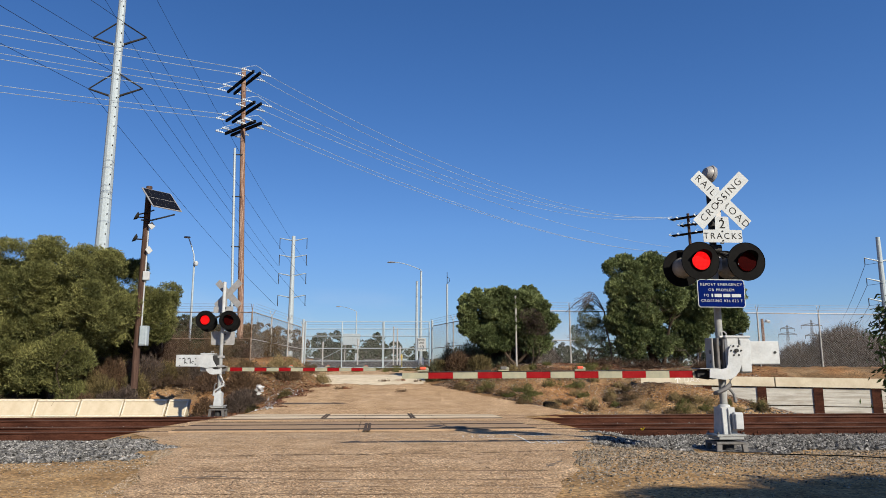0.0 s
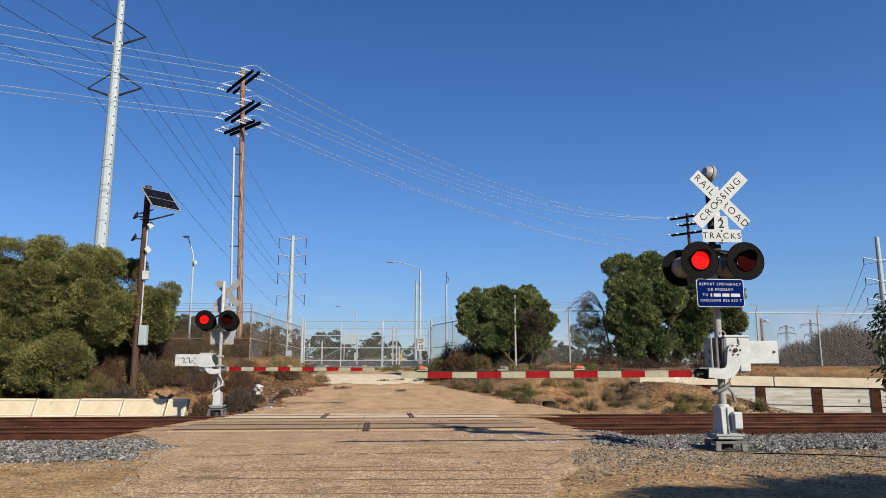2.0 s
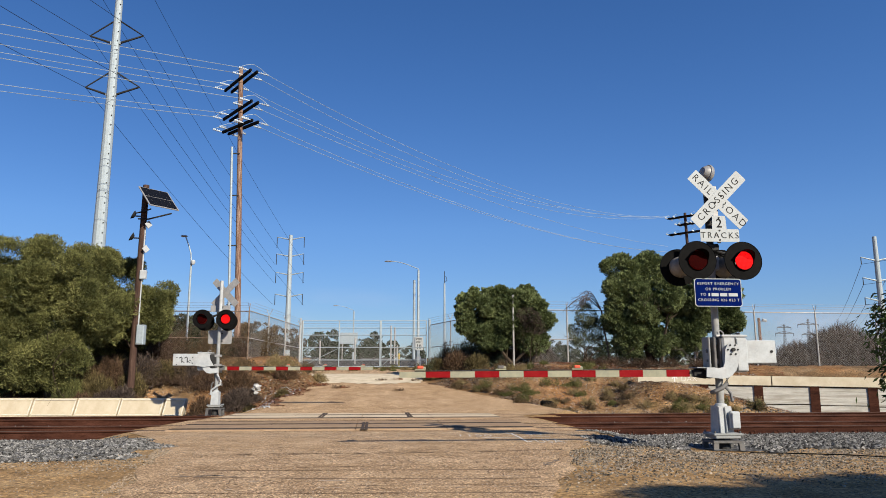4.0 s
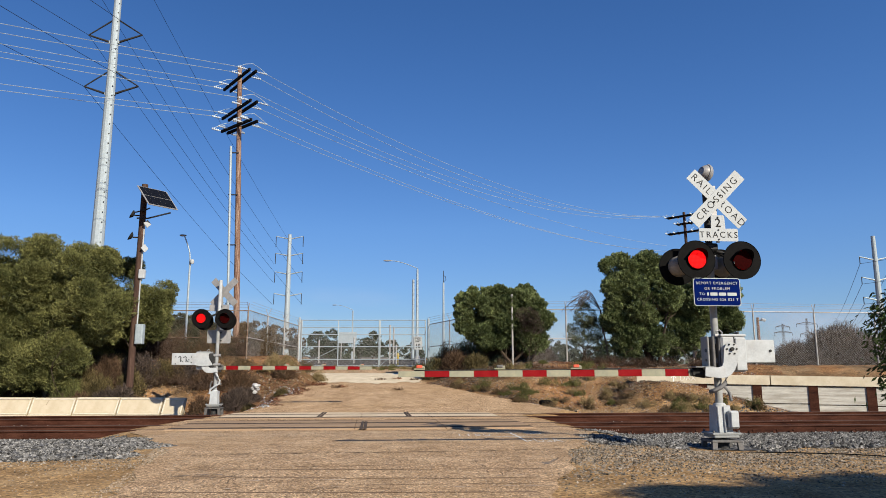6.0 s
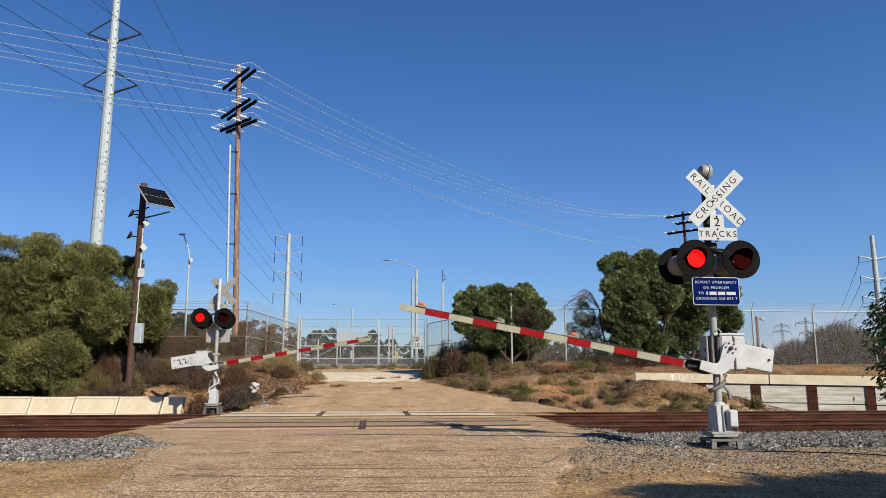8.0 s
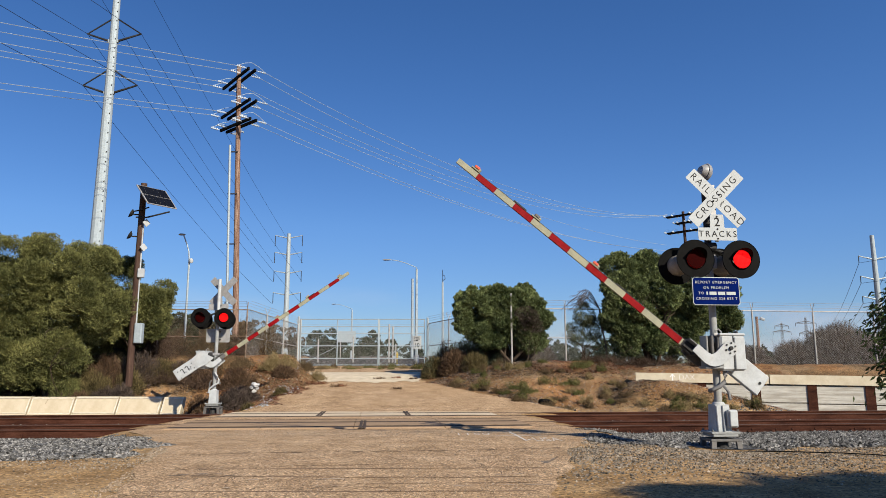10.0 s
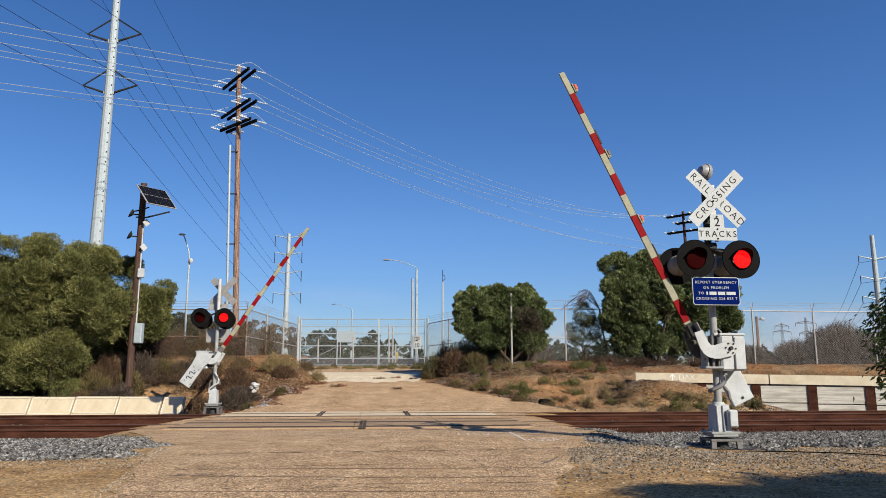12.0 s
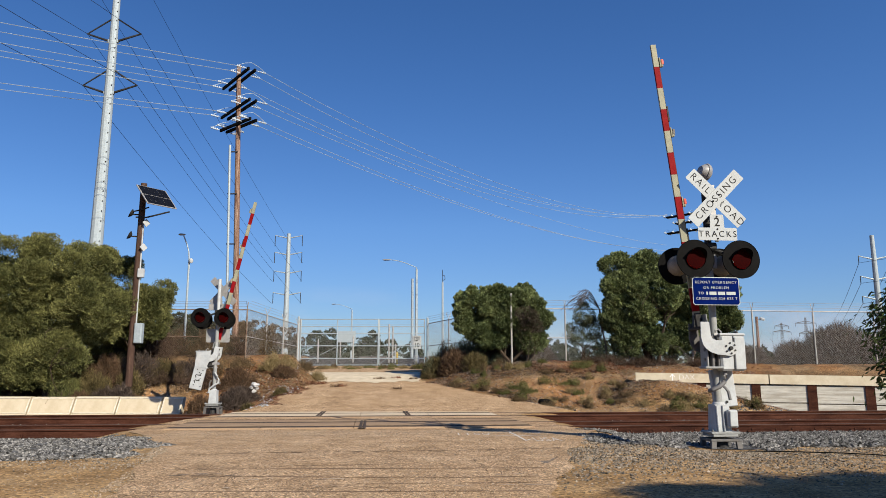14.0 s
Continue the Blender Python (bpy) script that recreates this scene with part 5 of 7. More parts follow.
def speed_sign():
    s = thing("speed_limit_sign", pose(-1.5, 41.2, 1.55) @ Matrix.Diagonal((0.84, 1, 0.98, 1)), "white speed limit sign on a post behind the gate", "road sign")
    part("post", Shape().cyl((0, 0.04, -0.3), (0, 0.04, 1.85), 0.03, n=8), M_galv, s)
    pl = part("plate", Shape().prism([(-0.29, 0), (0.29, 0), (0.305, 0.015), (0.305, 0.745), (0.29, 0.76), (-0.29, 0.76), (-0.305, 0.745), (-0.305, 0.015)], -0.003, 0.003), M_signwhite, s, "white plate", pose(0, 0, 1.05))
    for word, size, z in (("SPEED", 0.16, 0.64), ("LIMIT", 0.16, 0.48), ("10", 0.36, 0.2)):
        letters(pl, word, size, M_signblack, "black letter", pose(0, -0.006, z), 0.004)
    b = thing("concrete_bollard", pose(-1.5, 40.6, 1.55), "squat pale concrete bollard behind the gate", "bollard")
    part("body", Shape().lathe([(0.0, 0.66), (0.12, 0.66), (0.15, 0.6), (0.16, 0.0), (0.16, -0.3)], n=16), M_white, b, smooth=True)
    y = thing("yellow_post", pose(-2.75, 43.0, 1.6), "small yellow valve post behind the gate", "post")
    part("post", Shape().cyl((0, 0, -0.3), (0, 0, 0.85), 0.045, n=10).box((0, 0, 0.7), (0.16, 0.09, 0.08), bevel=0.02), mat("yellow_paint", grey(0.5, 0.62, (1, 0.72, 0.12)), 6, 0.5), y)


speed_sign()


def far_shed(x, y, w, d, h, label):
    z = landz(x, y)
    s = thing("distant_building", pose(x, y, z), label, "building", "distant buildings")
    part("wall", Shape().box((0, 0, h / 2), (w, d, h)), M_lagging, s, "pale plain wall")
    part("roof", Shape().prism([(-w / 2 - 0.3, h), (w / 2 + 0.3, h), (w / 2 + 0.3, h + 0.25), (-w / 2 - 0.3, h + 0.25)], -d / 2 - 0.3, d / 2 + 0.3), M_cast, s, "flat grey roof")
    for i in range(3):
        part("window", Shape().box((-w * 0.3 + w * 0.3 * i, -d / 2 - 0.02, h * 0.55), (w * 0.14, 0.06, h * 0.3)), M_dark, s, "dark window")


far_shed(-14.5, 150, 5, 4, 1.7, "distant low white building beyond the driveway")


board = thing("notice_board", pose(-7.4, 55, landz(-7.4, 55)), "grey sheet on two posts seen from behind", "board")
part("sheet", Shape().box((0, 0, 1.75), (1.35, 0.04, 0.85), bevel=0.01), M_galv, board, "plain grey sheet")
for x in (-0.5, 0.5):
    part("post", Shape().cyl((x, 0.05, -0.3), (x, 0.05, 2.15), 0.035, n=8), M_galv2, board)
for i, (x, y, h) in enumerate(((-9.2, 46, 2.5), (-3.55, 47, 2.5), (-3.3, 47, 2.4), (-5.9, 47, 1.7), (-8.2, 47, 1.5), (-3.05, 46, 1.2))):
    o = new("metal_post", Shape().cyl((0, 0, -0.3), (0, 0, h), 0.05, n=8).cyl((0, 0, h), (0, 0, h + 0.04), 0.05, 0.015, 8).mesh("metal_post", M_galv2))
    o.matrix_basis = pose(x, y, landz(x, y))
    tagged(o, "grey pipe post standing beyond the gate", "post", "posts beyond the gate")
stake = new("metal_post", Shape().cyl((0, 0, -0.4), (0, 0, 2.95), 0.04, n=10).mesh("metal_post", M_galv2))
stake.matrix_basis = pose(2.86, 29.75, landz(2.86, 29.75))
tagged(stake, "tall grey metal post in front of the round tree", "post")


# overhead lines between the poles
def wire_start(arm, k, side):
    z, half, turn = WOOD_ARMS[arm]
    d = Vector((math.cos(radians(turn)), math.sin(radians(turn)), 0))
    return WOOD_AT + Vector((WOOD_LEAN * z / 16.5, 0, z)) + d * half * k + Vector((-d.y, d.x, 0)) * 0.85 * side


for arm, k, up in ((0, -0.95, 2.05), (0, -0.5, 2.5), (0, 0.5, 1.65), (0, 0.95, 2.2), (1, -0.95, 0.65), (1, -0.5, 0.9), (1, 0.95, 2.4)):
    q = wire_start(arm, k, -1)
    line(q, q + Vector((-43, -20, up)), 0.6, 0.016, M_wire, "bare aluminium wire on the wooden pole line")
for arm, k, sag, height in ((0, -0.5, 2.2, 18.0), (0, 0.5, 2.45, 18.0), (0, 0.95, 2.3, 18.0), (1, 0.95, 2.35, 18.0), (1, 0.5, 1.2, 14.7), (2, 0.95, 1.6, 14.1), (2, 0.5, 1.5, 14.1)):
    line(wire_start(arm, k, 1), (23.6 + 0.8 * k, 75, height), sag, 0.013, M_wire, "sagging bare wire between two wooden poles")
for z in (16.98, 20.43, 23.88):
    for sx in (-1, 1):
        a = Vector((-20.85 + sx * 1.70, 42, 1.97 + z))
        i = (16.98, 20.43, 23.88).index(z)
        b = Vector((-19.9 + sx * 1.9, 90, 2.2 + (8.7, 11.5, 13.9)[i] - 1.05))
        line(a, b, 0.6, 0.015, M_darkwire, "dark transmission cable between steel poles")
        line(a, a + Vector((-14 + sx * 0.2, -44, 4.0)), 0.8, 0.015, M_darkwire, "dark transmission cable overhead")
for i, z in enumerate((10.35, 8.3, 6.3)):
    for sx in (-1, 1):
        a = Vector((43.1 + sx * 1.55, 70, 2.0 + z - 0.35))
        line(a, Vector((166 + sx * 5, 300, 22 - 3 * i)), 3.0, 0.022, M_darkwire, "dark transmission cable to far towers")
        line(a, a + Vector((30, -40, 6)), 1.0, 0.02, M_darkwire, "dark transmission cable overhead")


# ---- trees and shrubs ----
def limb(sh, p, d, length, r, depth, rng, tips):
    """A crooked branch that forks."""
    p, d = Vector(p), Vector(d).normalized()
    steps = 3
    for i in range(steps):
        q = p + d * length / steps
        sh.cyl(p, q, r, r * 0.82, 6, False)
        r *= 0.82
        p = q
        d = (d + Vector(rng.normal(0, 0.16, 3))).normalized()
    tips.append(p.copy())
    if depth:
        for _ in range(2 + (rng.random() < 0.5)):
            nd = (d + Vector(rng.normal(0, 0.55, 3)) + Vector((0, 0, 0.12))).normalized()
            limb(sh, p, nd, length * rng.uniform(0.6, 0.85), r * 0.7, depth - 1, rng, tips)


def tree(name, x, y, lobes, count, per, size, slim, material, seed, label, trunk=0.12, stems=3, category="tree", group="trees", hang=0.0, puff=0.7):
    """Stems with forking limbs and a crown of leaf clumps laid over the outside of several lobes, each (dx, dy, z, rx, ry, rz)."""
    rng = np.random.default_rng(seed)
    z0 = landz(x, y)
    s = thing(name, pose(x, y, z0), label, category, group)
    wood = Shape()
    tips = []
    for i in range(stems):
        lo = lobes[i % len(lobes)]
        target = Vector((lo[0], lo[1], lo[2] - z0)) + Vector(rng.normal(0, 0.2, 3))
        base = Vector((rng.normal(0, 0.15), rng.normal(0, 0.15), -0.15))
        d = target - base
        limb(wood, base, d, d.length * 0.36, trunk * rng.uniform(0.7, 1.1), 3, rng, tips)
    part("trunk", wood, M_bark, s, "dark crooked stems and limbs")
    vol = np.array([l[3] * l[4] + l[4] * l[5] + l[3] * l[5] for l in lobes])
    cs, ds = [], []
    for l, k in zip(lobes, (vol / vol.sum() * count * per).astype(int)):
        axes = np.array(l[3:6])
        m = int(16 + 9 * axes[0] * axes[2] / (puff * puff) * 0.12)
        d = unit(rng, m)
        hub = d * (axes - puff * 0.55) * rng.uniform(0.55, 1.0, (m, 1)) ** 0.6
        big = puff * rng.uniform(0.55, 1.15, m)
        pick = rng.choice(m, k, p=big ** 2 / (big ** 2).sum())
        e = unit(rng, k) + 0.45 * d[pick] + np.array((0, 0, 0.15))
        e /= np.linalg.norm(e, axis=1, keepdims=True)
        wave = 1 + 0.16 * np.sin(9 * e[:, 0] + 5 * pick) * np.sin(8 * e[:, 2] + 3 * pick) + 0.10 * np.sin(17 * e[:, 0] + pick) * np.sin(15 * e[:, 1])
        p = hub[pick] + e * np.array((1.05, 1.05, 0.85)) * (big[pick] * wave * rng.random(k) ** 0.22)[:, None] + np.array((l[0], l[1], l[2] - z0))
        keep = p[:, 2] > 0.05
        cs.append(p[keep])
        ds.append(e[keep])
    c, e = np.concatenate(cs), np.concatenate(ds)
    a = e * 0.6 + unit(rng, len(c)) * 0.75 + np.array((0, 0, 0.25 + hang))
    a /= np.linalg.norm(a, axis=1, keepdims=True)
    b = np.cross(a, e + unit(rng, len(c)) * 0.5)
    b /= np.linalg.norm(b, axis=1, keepdims=True) + 1e-6
    ln = size * rng.uniform(0.6, 1.35, (len(c), 1))
    part("crown", quads(name + "_crown", c, a * ln / 2, np.cross(a, b) * ln * slim / 2, material, True), material, s)
    return s


M_LEFT = "dense olive-green wattle tree beside the tracks"
tree("wattle_tree", -15.2, 27.9, [(0.45, 0, 5.35, 2.0, 1.7, 1.75), (-1.9, -0.2, 4.35, 2.1, 1.6, 2.1), (1.3, -0.2, 3.7, 1.5, 1.3, 1.8), (-0.9, -0.5, 2.2, 1.9, 1.2, 1.6), (-2.6, -0.4, 1.9, 2.2, 1.2, 1.6), (0.2, -0.3, 1.7, 1.3, 1.0, 1.2), (-1.0, 0.7, 3.3, 2.2, 0.9, 1.6)], 2100, 155, 0.112, 0.30, M_leaf_a, 11, M_LEFT, group="wattle trees", puff=0.72)
tree("wattle_tree", -19.3, 28.2, [(0, 0, 4.6, 2.5, 1.7, 2.0), (0.6, -0.6, 2.2, 2.6, 1.4, 1.8)], 950, 120, 0.112, 0.30, M_leaf_a, 12, M_LEFT, group="wattle trees", puff=0.72)
tree("wattle_tree", -13.2, 29.8, [(-0.6, 0, 4.9, 1.25, 1.1, 1.35), (0.85, 0, 4.35, 1.0, 1.0, 1.0), (0.9, 0, 3.3, 0.85, 0.9, 0.8), (-0.6, 0.2, 3.0, 1.5, 1.0, 1.1)], 640, 170, 0.110, 0.30, M_leaf_a, 13, "olive wattle tree behind the solar pole", group="wattle trees", puff=0.5)
tree("evergreen_shrub_tree", 2.75, 30.5, [(-1.33, -0.1, 3.85, 1.0, 1.0, 1.25), (0.75, 0.1, 4.05, 1.1, 1.0, 1.05), (1.25, 0, 3.4, 0.6, 0.7, 0.6), (-0.25, 0.1, 4.1, 0.95, 0.9, 0.95), (-0.3, 0.1, 3.4, 0.95, 0.9, 0.9), (-0.75, 0, 2.85, 0.95, 0.9, 0.6), (0.55, 0.3, 2.9, 0.9, 0.8, 0.55), (1.0, 0.3, 2.6, 0.65, 0.6, 0.5)], 1330, 180, 0.105, 0.40, M_leaf_b, 21, "rounded dark green tree by the fence on the bank", trunk=0.10, stems=4, group="round trees", puff=0.42)
tree("dead_foliage", 3.45, 29.55, [(0.05, 0, 3.55, 0.55, 0.3, 0.45), (0.25, 0, 3.2, 0.4, 0.3, 0.4)], 20, 130, 0.065, 0.34, M_dead, 24, "dark brown dead foliage on the round tree", trunk=0.03, stems=2, category="dead foliage", group="dead foliage", puff=0.30)
tree("evergreen_shrub_tree", 9.15, 30.9, [(-1.40, 0, 5.55, 0.95, 0.9, 1.0), (-1.2, 0, 4.9, 1.0, 0.9, 0.8), (-0.15, 0.1, 5.7, 0.78, 0.8, 0.85), (-0.95, 0, 4.2, 1.45, 1.1, 1.25), (0.65, 0, 4.5, 1.15, 1.1, 1.15), (1.95, 0, 4.25, 1.25, 1.1, 1.2), (2.95, 0, 4.0, 0.95, 1.0, 1.15), (-1.1, 0.1, 3.35, 1.2, 0.9, 0.8), (-0.5, 0, 2.55, 1.35, 1.0, 0.75), (1.0, 0.2, 2.9, 1.4, 1.0, 0.75)], 1950, 170, 0.105, 0.40, M_leaf_b, 22, "tall rounded dark green tree behind the signal", trunk=0.14, stems=5, group="round trees", puff=0.48)
tree("grey_shrub", 6.25, 31.4, [(0.0, 0, 3.75, 0.5, 0.5, 0.6), (0.35, 0, 3.1, 0.55, 0.5, 0.6), (-0.35, 0, 3.0, 0.5, 0.4, 0.6)], 120, 130, 0.075, 0.26, M_leaf_c, 31, "thin grey-green shrub with bare limbs", trunk=0.06, stems=5, category="shrub", group="shrubs", puff=0.24)
# overhanging tree beside the camera
willow = tree("willow_leaved_tree", 7.2, 1.5, [(0.8, -0.2, 3.4, 2.2, 1.7, 1.0), (-0.3, -0.1, 3.3, 1.2, 1.2, 0.7), (2.4, 0.2, 3.4, 1.8, 1.6, 1.0), (-0.75, 0.35, 3.5, 1.0, 0.8, 0.6), (1.2, 0.6, 3.6, 2.2, 0.9, 0.8)], 1500, 80, 0.13, 0.18, M_leaf_d, 41,
              "dark narrow-leaved tree at the roadside", trunk=0.12, hang=-0.5)


def hanging_branch():
    """Thin twigs with narrow leaves that hang from the roadside tree."""
    r = np.random.default_rng(43)
    z0 = landz(7.2, 1.5)
    c, a, b = [], [], []
    wood = Shape()
    for start, tip, n in (((2.75, 3.3, 1.85), (2.20, 3.6, 1.36), 200), ((2.75, 3.3, 1.80), (2.18, 3.6, 1.50), 170), ((2.75, 3.3, 1.70), (2.21, 3.65, 1.24), 170),
                          ((2.75, 3.3, 1.6), (2.18, 3.55, 1.14), 180), ((2.9, 3.2, 1.7), (2.19, 3.5, 1.30), 150), ((2.7, 3.3, 2.0), (2.16, 3.6, 1.42), 160)):
        s, e = Vector(start), Vector(tip)
        pts = [s.lerp(e, k) + Vector((0, 0, 0.10 * math.sin(k * 3.1))) for k in np.linspace(0, 1, 8)]
        wood.tube([p - Vector((7.2, 1.5, z0)) for p in pts], 0.0035, 5)
        for i in range(int(n * 6)):
            k = r.random()
            p = np.array(s.lerp(e, k) + Vector((0, 0, 0.10 * math.sin(k * 3.1)))) + r.normal(0, 0.036, 3)
            d = np.array(e - s) / (e - s).length * 0.6 + r.normal(0, 0.55, 3) + np.array((0, 0, -0.25))
            d /= np.linalg.norm(d)
            w = np.cross(d, r.normal(size=3))
            w /= np.linalg.norm(w)
            ln = r.uniform(0.026, 0.044)
            c.append(p + d * ln / 2 - np.array((7.2, 1.5, z0)))
            a.append(d * ln / 2)
            b.append(w * ln * 0.15)
    wood.tube([(-0.9, 0.3, 3.2 - z0), (-2.5, 1.2, 3.0 - z0), (-4.45, 1.75, 2.2 - z0)], 0.02, 6)
    part("hanging_branch", wood, M_bark, willow, "thin hanging twigs")
    part("hanging_leaves", quads("hanging_leaves", np.array(c), np.array(a), np.array(b), M_leaf_d), M_leaf_d, willow, "narrow dark leaves")


hanging_branch()


def twiggy(name, x, y, r, h, n, material, seed, label, category="shrub", length=0.5, width=0.012, group="dry shrubs", zoff=0.0):
    """A bush of many fine upright twigs."""
    rng = np.random.default_rng(seed)
    z0 = landz(x, y) + zoff
    s = thing(name, pose(x, y, z0), label, category, group)
    m = 7
    sub = np.stack([rng.uniform(-0.75, 0.75, m) * r, rng.uniform(-0.6, 0.6, m) * r, rng.uniform(0.25, 0.6, m) * r, rng.uniform(0.35, 1.05, m) * h], 1)
    k = rng.integers(0, m, n)
    a = rng.uniform(0, 2 * math.pi, n)
    q = np.sqrt(rng.random(n))
    zz = rng.random(n) ** 0.7 * sub[k, 3] * np.clip(1.1 - 0.7 * q ** 2, 0.1, 1)
    c = np.stack([sub[k, 0] + q * sub[k, 2] * np.cos(a), sub[k, 1] + q * sub[k, 2] * np.sin(a), zz], 1)
    d = np.stack([np.cos(a) * 0.55 * q, np.sin(a) * 0.55 * q, np.full(n, 0.6)], 1) + rng.normal(0, 0.42, (n, 3))
    d /= np.linalg.norm(d, axis=1, keepdims=True)
    b = np.cross(d, unit(rng, n))
    b /= np.linalg.norm(b, axis=1, keepdims=True) + 1e-6
    L = length * rng.uniform(0.4, 1.1, (n, 1))
    part("foliage", quads(name, c, d * L / 2, b * width * rng.uniform(0.6, 1.4, (n, 1)), material, True), material, s)
    return s


rng = np.random.default_rng(77)


def dome_bush(x, y, rx, h, n, seed, label, material, name="bare_shrub", group="bare shrubs", sink=0.0, size=1.0):
    """A rounded bush of bare twigs that spread from its foot, finer towards the outside."""
    r = np.random.default_rng(seed)
    z0 = landz(x, y) - sink
    s = thing(name, pose(x, y, z0), label, "shrub", group)
    for i in range(5):
        a = 2 * math.pi * i / 5
        wood, tips = Shape(), []
        limb(wood, (0.2 * math.cos(a), 0.2 * math.sin(a), -0.1), (0.8 * math.cos(a), 0.5 * math.sin(a), 0.8), h * 0.34, 0.035, 2, r, tips)
        part("stem", wood, M_bark, s)
    d = unit(r, n)
    d[:, 2] = np.abs(d[:, 2])
    lump = 1 + 0.10 * np.sin(5 * d[:, 0] + seed) * np.sin(7 * d[:, 2]) + 0.07 * np.sin(13 * d[:, 0] + 9 * d[:, 1])
    q = r.random(n) ** 0.4 * lump
    c = d * q[:, None] * np.array((rx, rx * 0.7, h))
    a = d * np.array((rx, rx * 0.7, h)) / h + r.normal(0, 0.38, (n, 3)) + np.array((0, 0, 0.15))
    a /= np.linalg.norm(a, axis=1, keepdims=True)
    b = np.cross(a, unit(r, n))
    b /= np.linalg.norm(b, axis=1, keepdims=True) + 1e-6
    ln = r.uniform(0.15, 0.45, (n, 1)) * size
    part("foliage", quads("bare_twigs", c, a * ln / 2, b * 0.010 * r.uniform(0.6, 1.4, (n, 1)), material, True), material, s, "fine bare twigs")
    return s


M_baretwig = mat("bare_grey_twigs", [(0.2, (0.045, 0.032, 0.026)), (0.7, (0.125, 0.095, 0.075))], 3, 0.95, bump=0, per="island", per_amount=0.55)
dome_bush(21.1, 38.0, 2.2, 2.25, 32000, 51, "rounded bare brown shrub behind the fence", M_baretwig)
dome_bush(18.9, 38.4, 1.3, 1.35, 10000, 52, "low bare brown shrub behind the fence", M_baretwig)
dome_bush(24.6, 38.6, 1.9, 2.1, 12000, 53, "bare brown shrub behind the fence", M_baretwig)
dome_bush(16.6, 38.8, 1.3, 1.15, 7000, 54, "low bare brown shrub behind the fence", M_baretwig)


# brush on the left bank, from the wattle to the far signal
M_olive = leafy("olive_brush", (0.07, 0.058, 0.028), (0.20, 0.158, 0.07), 0.15, 0.6)
M_silver = leafy("silver_grey_brush", (0.16, 0.155, 0.15), (0.40, 0.39, 0.37), 0.1, 0.4)
M_greybrush = leafy("grey_brown_brush", (0.045, 0.034, 0.028), (0.15, 0.115, 0.095), 0.1, 0.6)
M_rusty = leafy("rusty_dry_brush", (0.07, 0.042, 0.025), (0.20, 0.13, 0.08), 0.12, 0.6)
for x, y, rx, h, n, m, lab in ((-15.4, 27.15, 0.5, 0.5, 3500, M_silver, "silver-grey twiggy shrub behind the barrier"),
                               (-14.3, 27.6, 0.8, 1.25, 7000, M_leaf_a, "olive shrub at the foot of the wattle"),
                               (-13.3, 27.75, 0.75, 1.35, 7000, M_olive, "yellow-olive shrub beside the solar pole"),
                               (-13.7, 27.35, 0.6, 0.8, 5000, M_rusty, "brown dry shrub behind the barrier"),
                               (-12.8, 27.4, 0.65, 0.85, 6000, M_greybrush, "grey-brown twiggy shrub at the solar pole"),
                               (-12.15, 27.3, 0.55, 1.0, 6000, M_greybrush, "grey-brown twiggy shrub at the solar pole"),
                               (-12.4, 28.5, 0.7, 1.25, 5000, M_olive, "yellow-olive shrub beside the solar pole"),
                               (-11.5, 29.7, 0.8, 0.95, 6000, M_olive, "olive-brown shrub on the bank"),
                               (-10.6, 29.8, 0.9, 0.85, 6500, M_greybrush, "dark twiggy shrub on the bank"),
                               (-11.75, 27.5, 0.45, 0.6, 3000, M_rusty, "low brown shrub at the solar pole"),
                               (-9.7, 29.4, 0.7, 0.7, 5000, M_rusty, "brown dry shrub on the bank"),
                               (-13.3, 28.7, 1.0, 1.75, 9000, M_rusty, "tall rusty brown shrub between wattle and solar pole"),
                               (-14.2, 28.3, 0.8, 1.5, 6000, M_olive, "yellow-olive shrub at the foot of the wattle"),
                               (-12.3, 29.4, 0.9, 1.35, 6000, M_greybrush, "grey-brown twiggy shrub behind the solar pole"),
                               (-10.05, 27.25, 0.28, 0.3, 1200, M_olive, "low green-brown shrub on bare soil"),
                               (-8.75, 26.2, 0.5, 0.75, 5000, M_rusty, "rusty brown shrub behind the far signal"),
                               (-7.6, 26.4, 0.6, 0.8, 5500, M_greybrush, "grey-brown twiggy shrub behind the far signal"),
                               (-7.5, 27.3, 0.6, 0.6, 5500, M_greybrush, "grey-brown twiggy shrub on the road bank"),
                               (-8.0, 28.3, 0.8, 0.9, 6000, M_rusty, "brown dry shrub on the road bank"),
                               (-6.5, 29.3, 0.5, 0.5, 3500, M_rusty, "brown dry shrub on the road bank"),
                               (-6.75, 25.2, 0.3, 0.35, 1800, M_olive, "small olive weed by the road edge"),
                               (-6.05, 27.0, 0.3, 0.35, 1800, M_olive, "small olive weed by the road edge")):
    dome_bush(x, y, rx, h, n, int(900 + 10 * x + y), lab, m, "dry_bush", "dry shrubs", 0.08, 0.55)


for x, y, rx, h, n, m in ((-0.35, 31.2, 0.7, 1.0, 4500, M_olive), (0.55, 30.7, 0.75, 1.15, 5000, M_rusty), (1.35, 30.2, 0.6, 0.8, 4000, M_olive), (0.1, 32.2, 0.7, 1.3, 4500, M_leaf_c),
                          (2.3, 31.6, 0.9, 1.5, 6500, M_greybrush), (3.5, 31.9, 0.8, 1.25, 6000, M_greybrush), (4.5, 32.3, 0.7, 0.9, 4000, M_greybrush), (1.2, 31.8, 0.8, 1.5, 5500, M_leaf_c)):
    dome_bush(x, y, rx, h, n, int(970 + 10 * x + y), "olive and brown shrub at the driveway fence", m, "dry_bush", "dry shrubs", 0.08, 0.6)


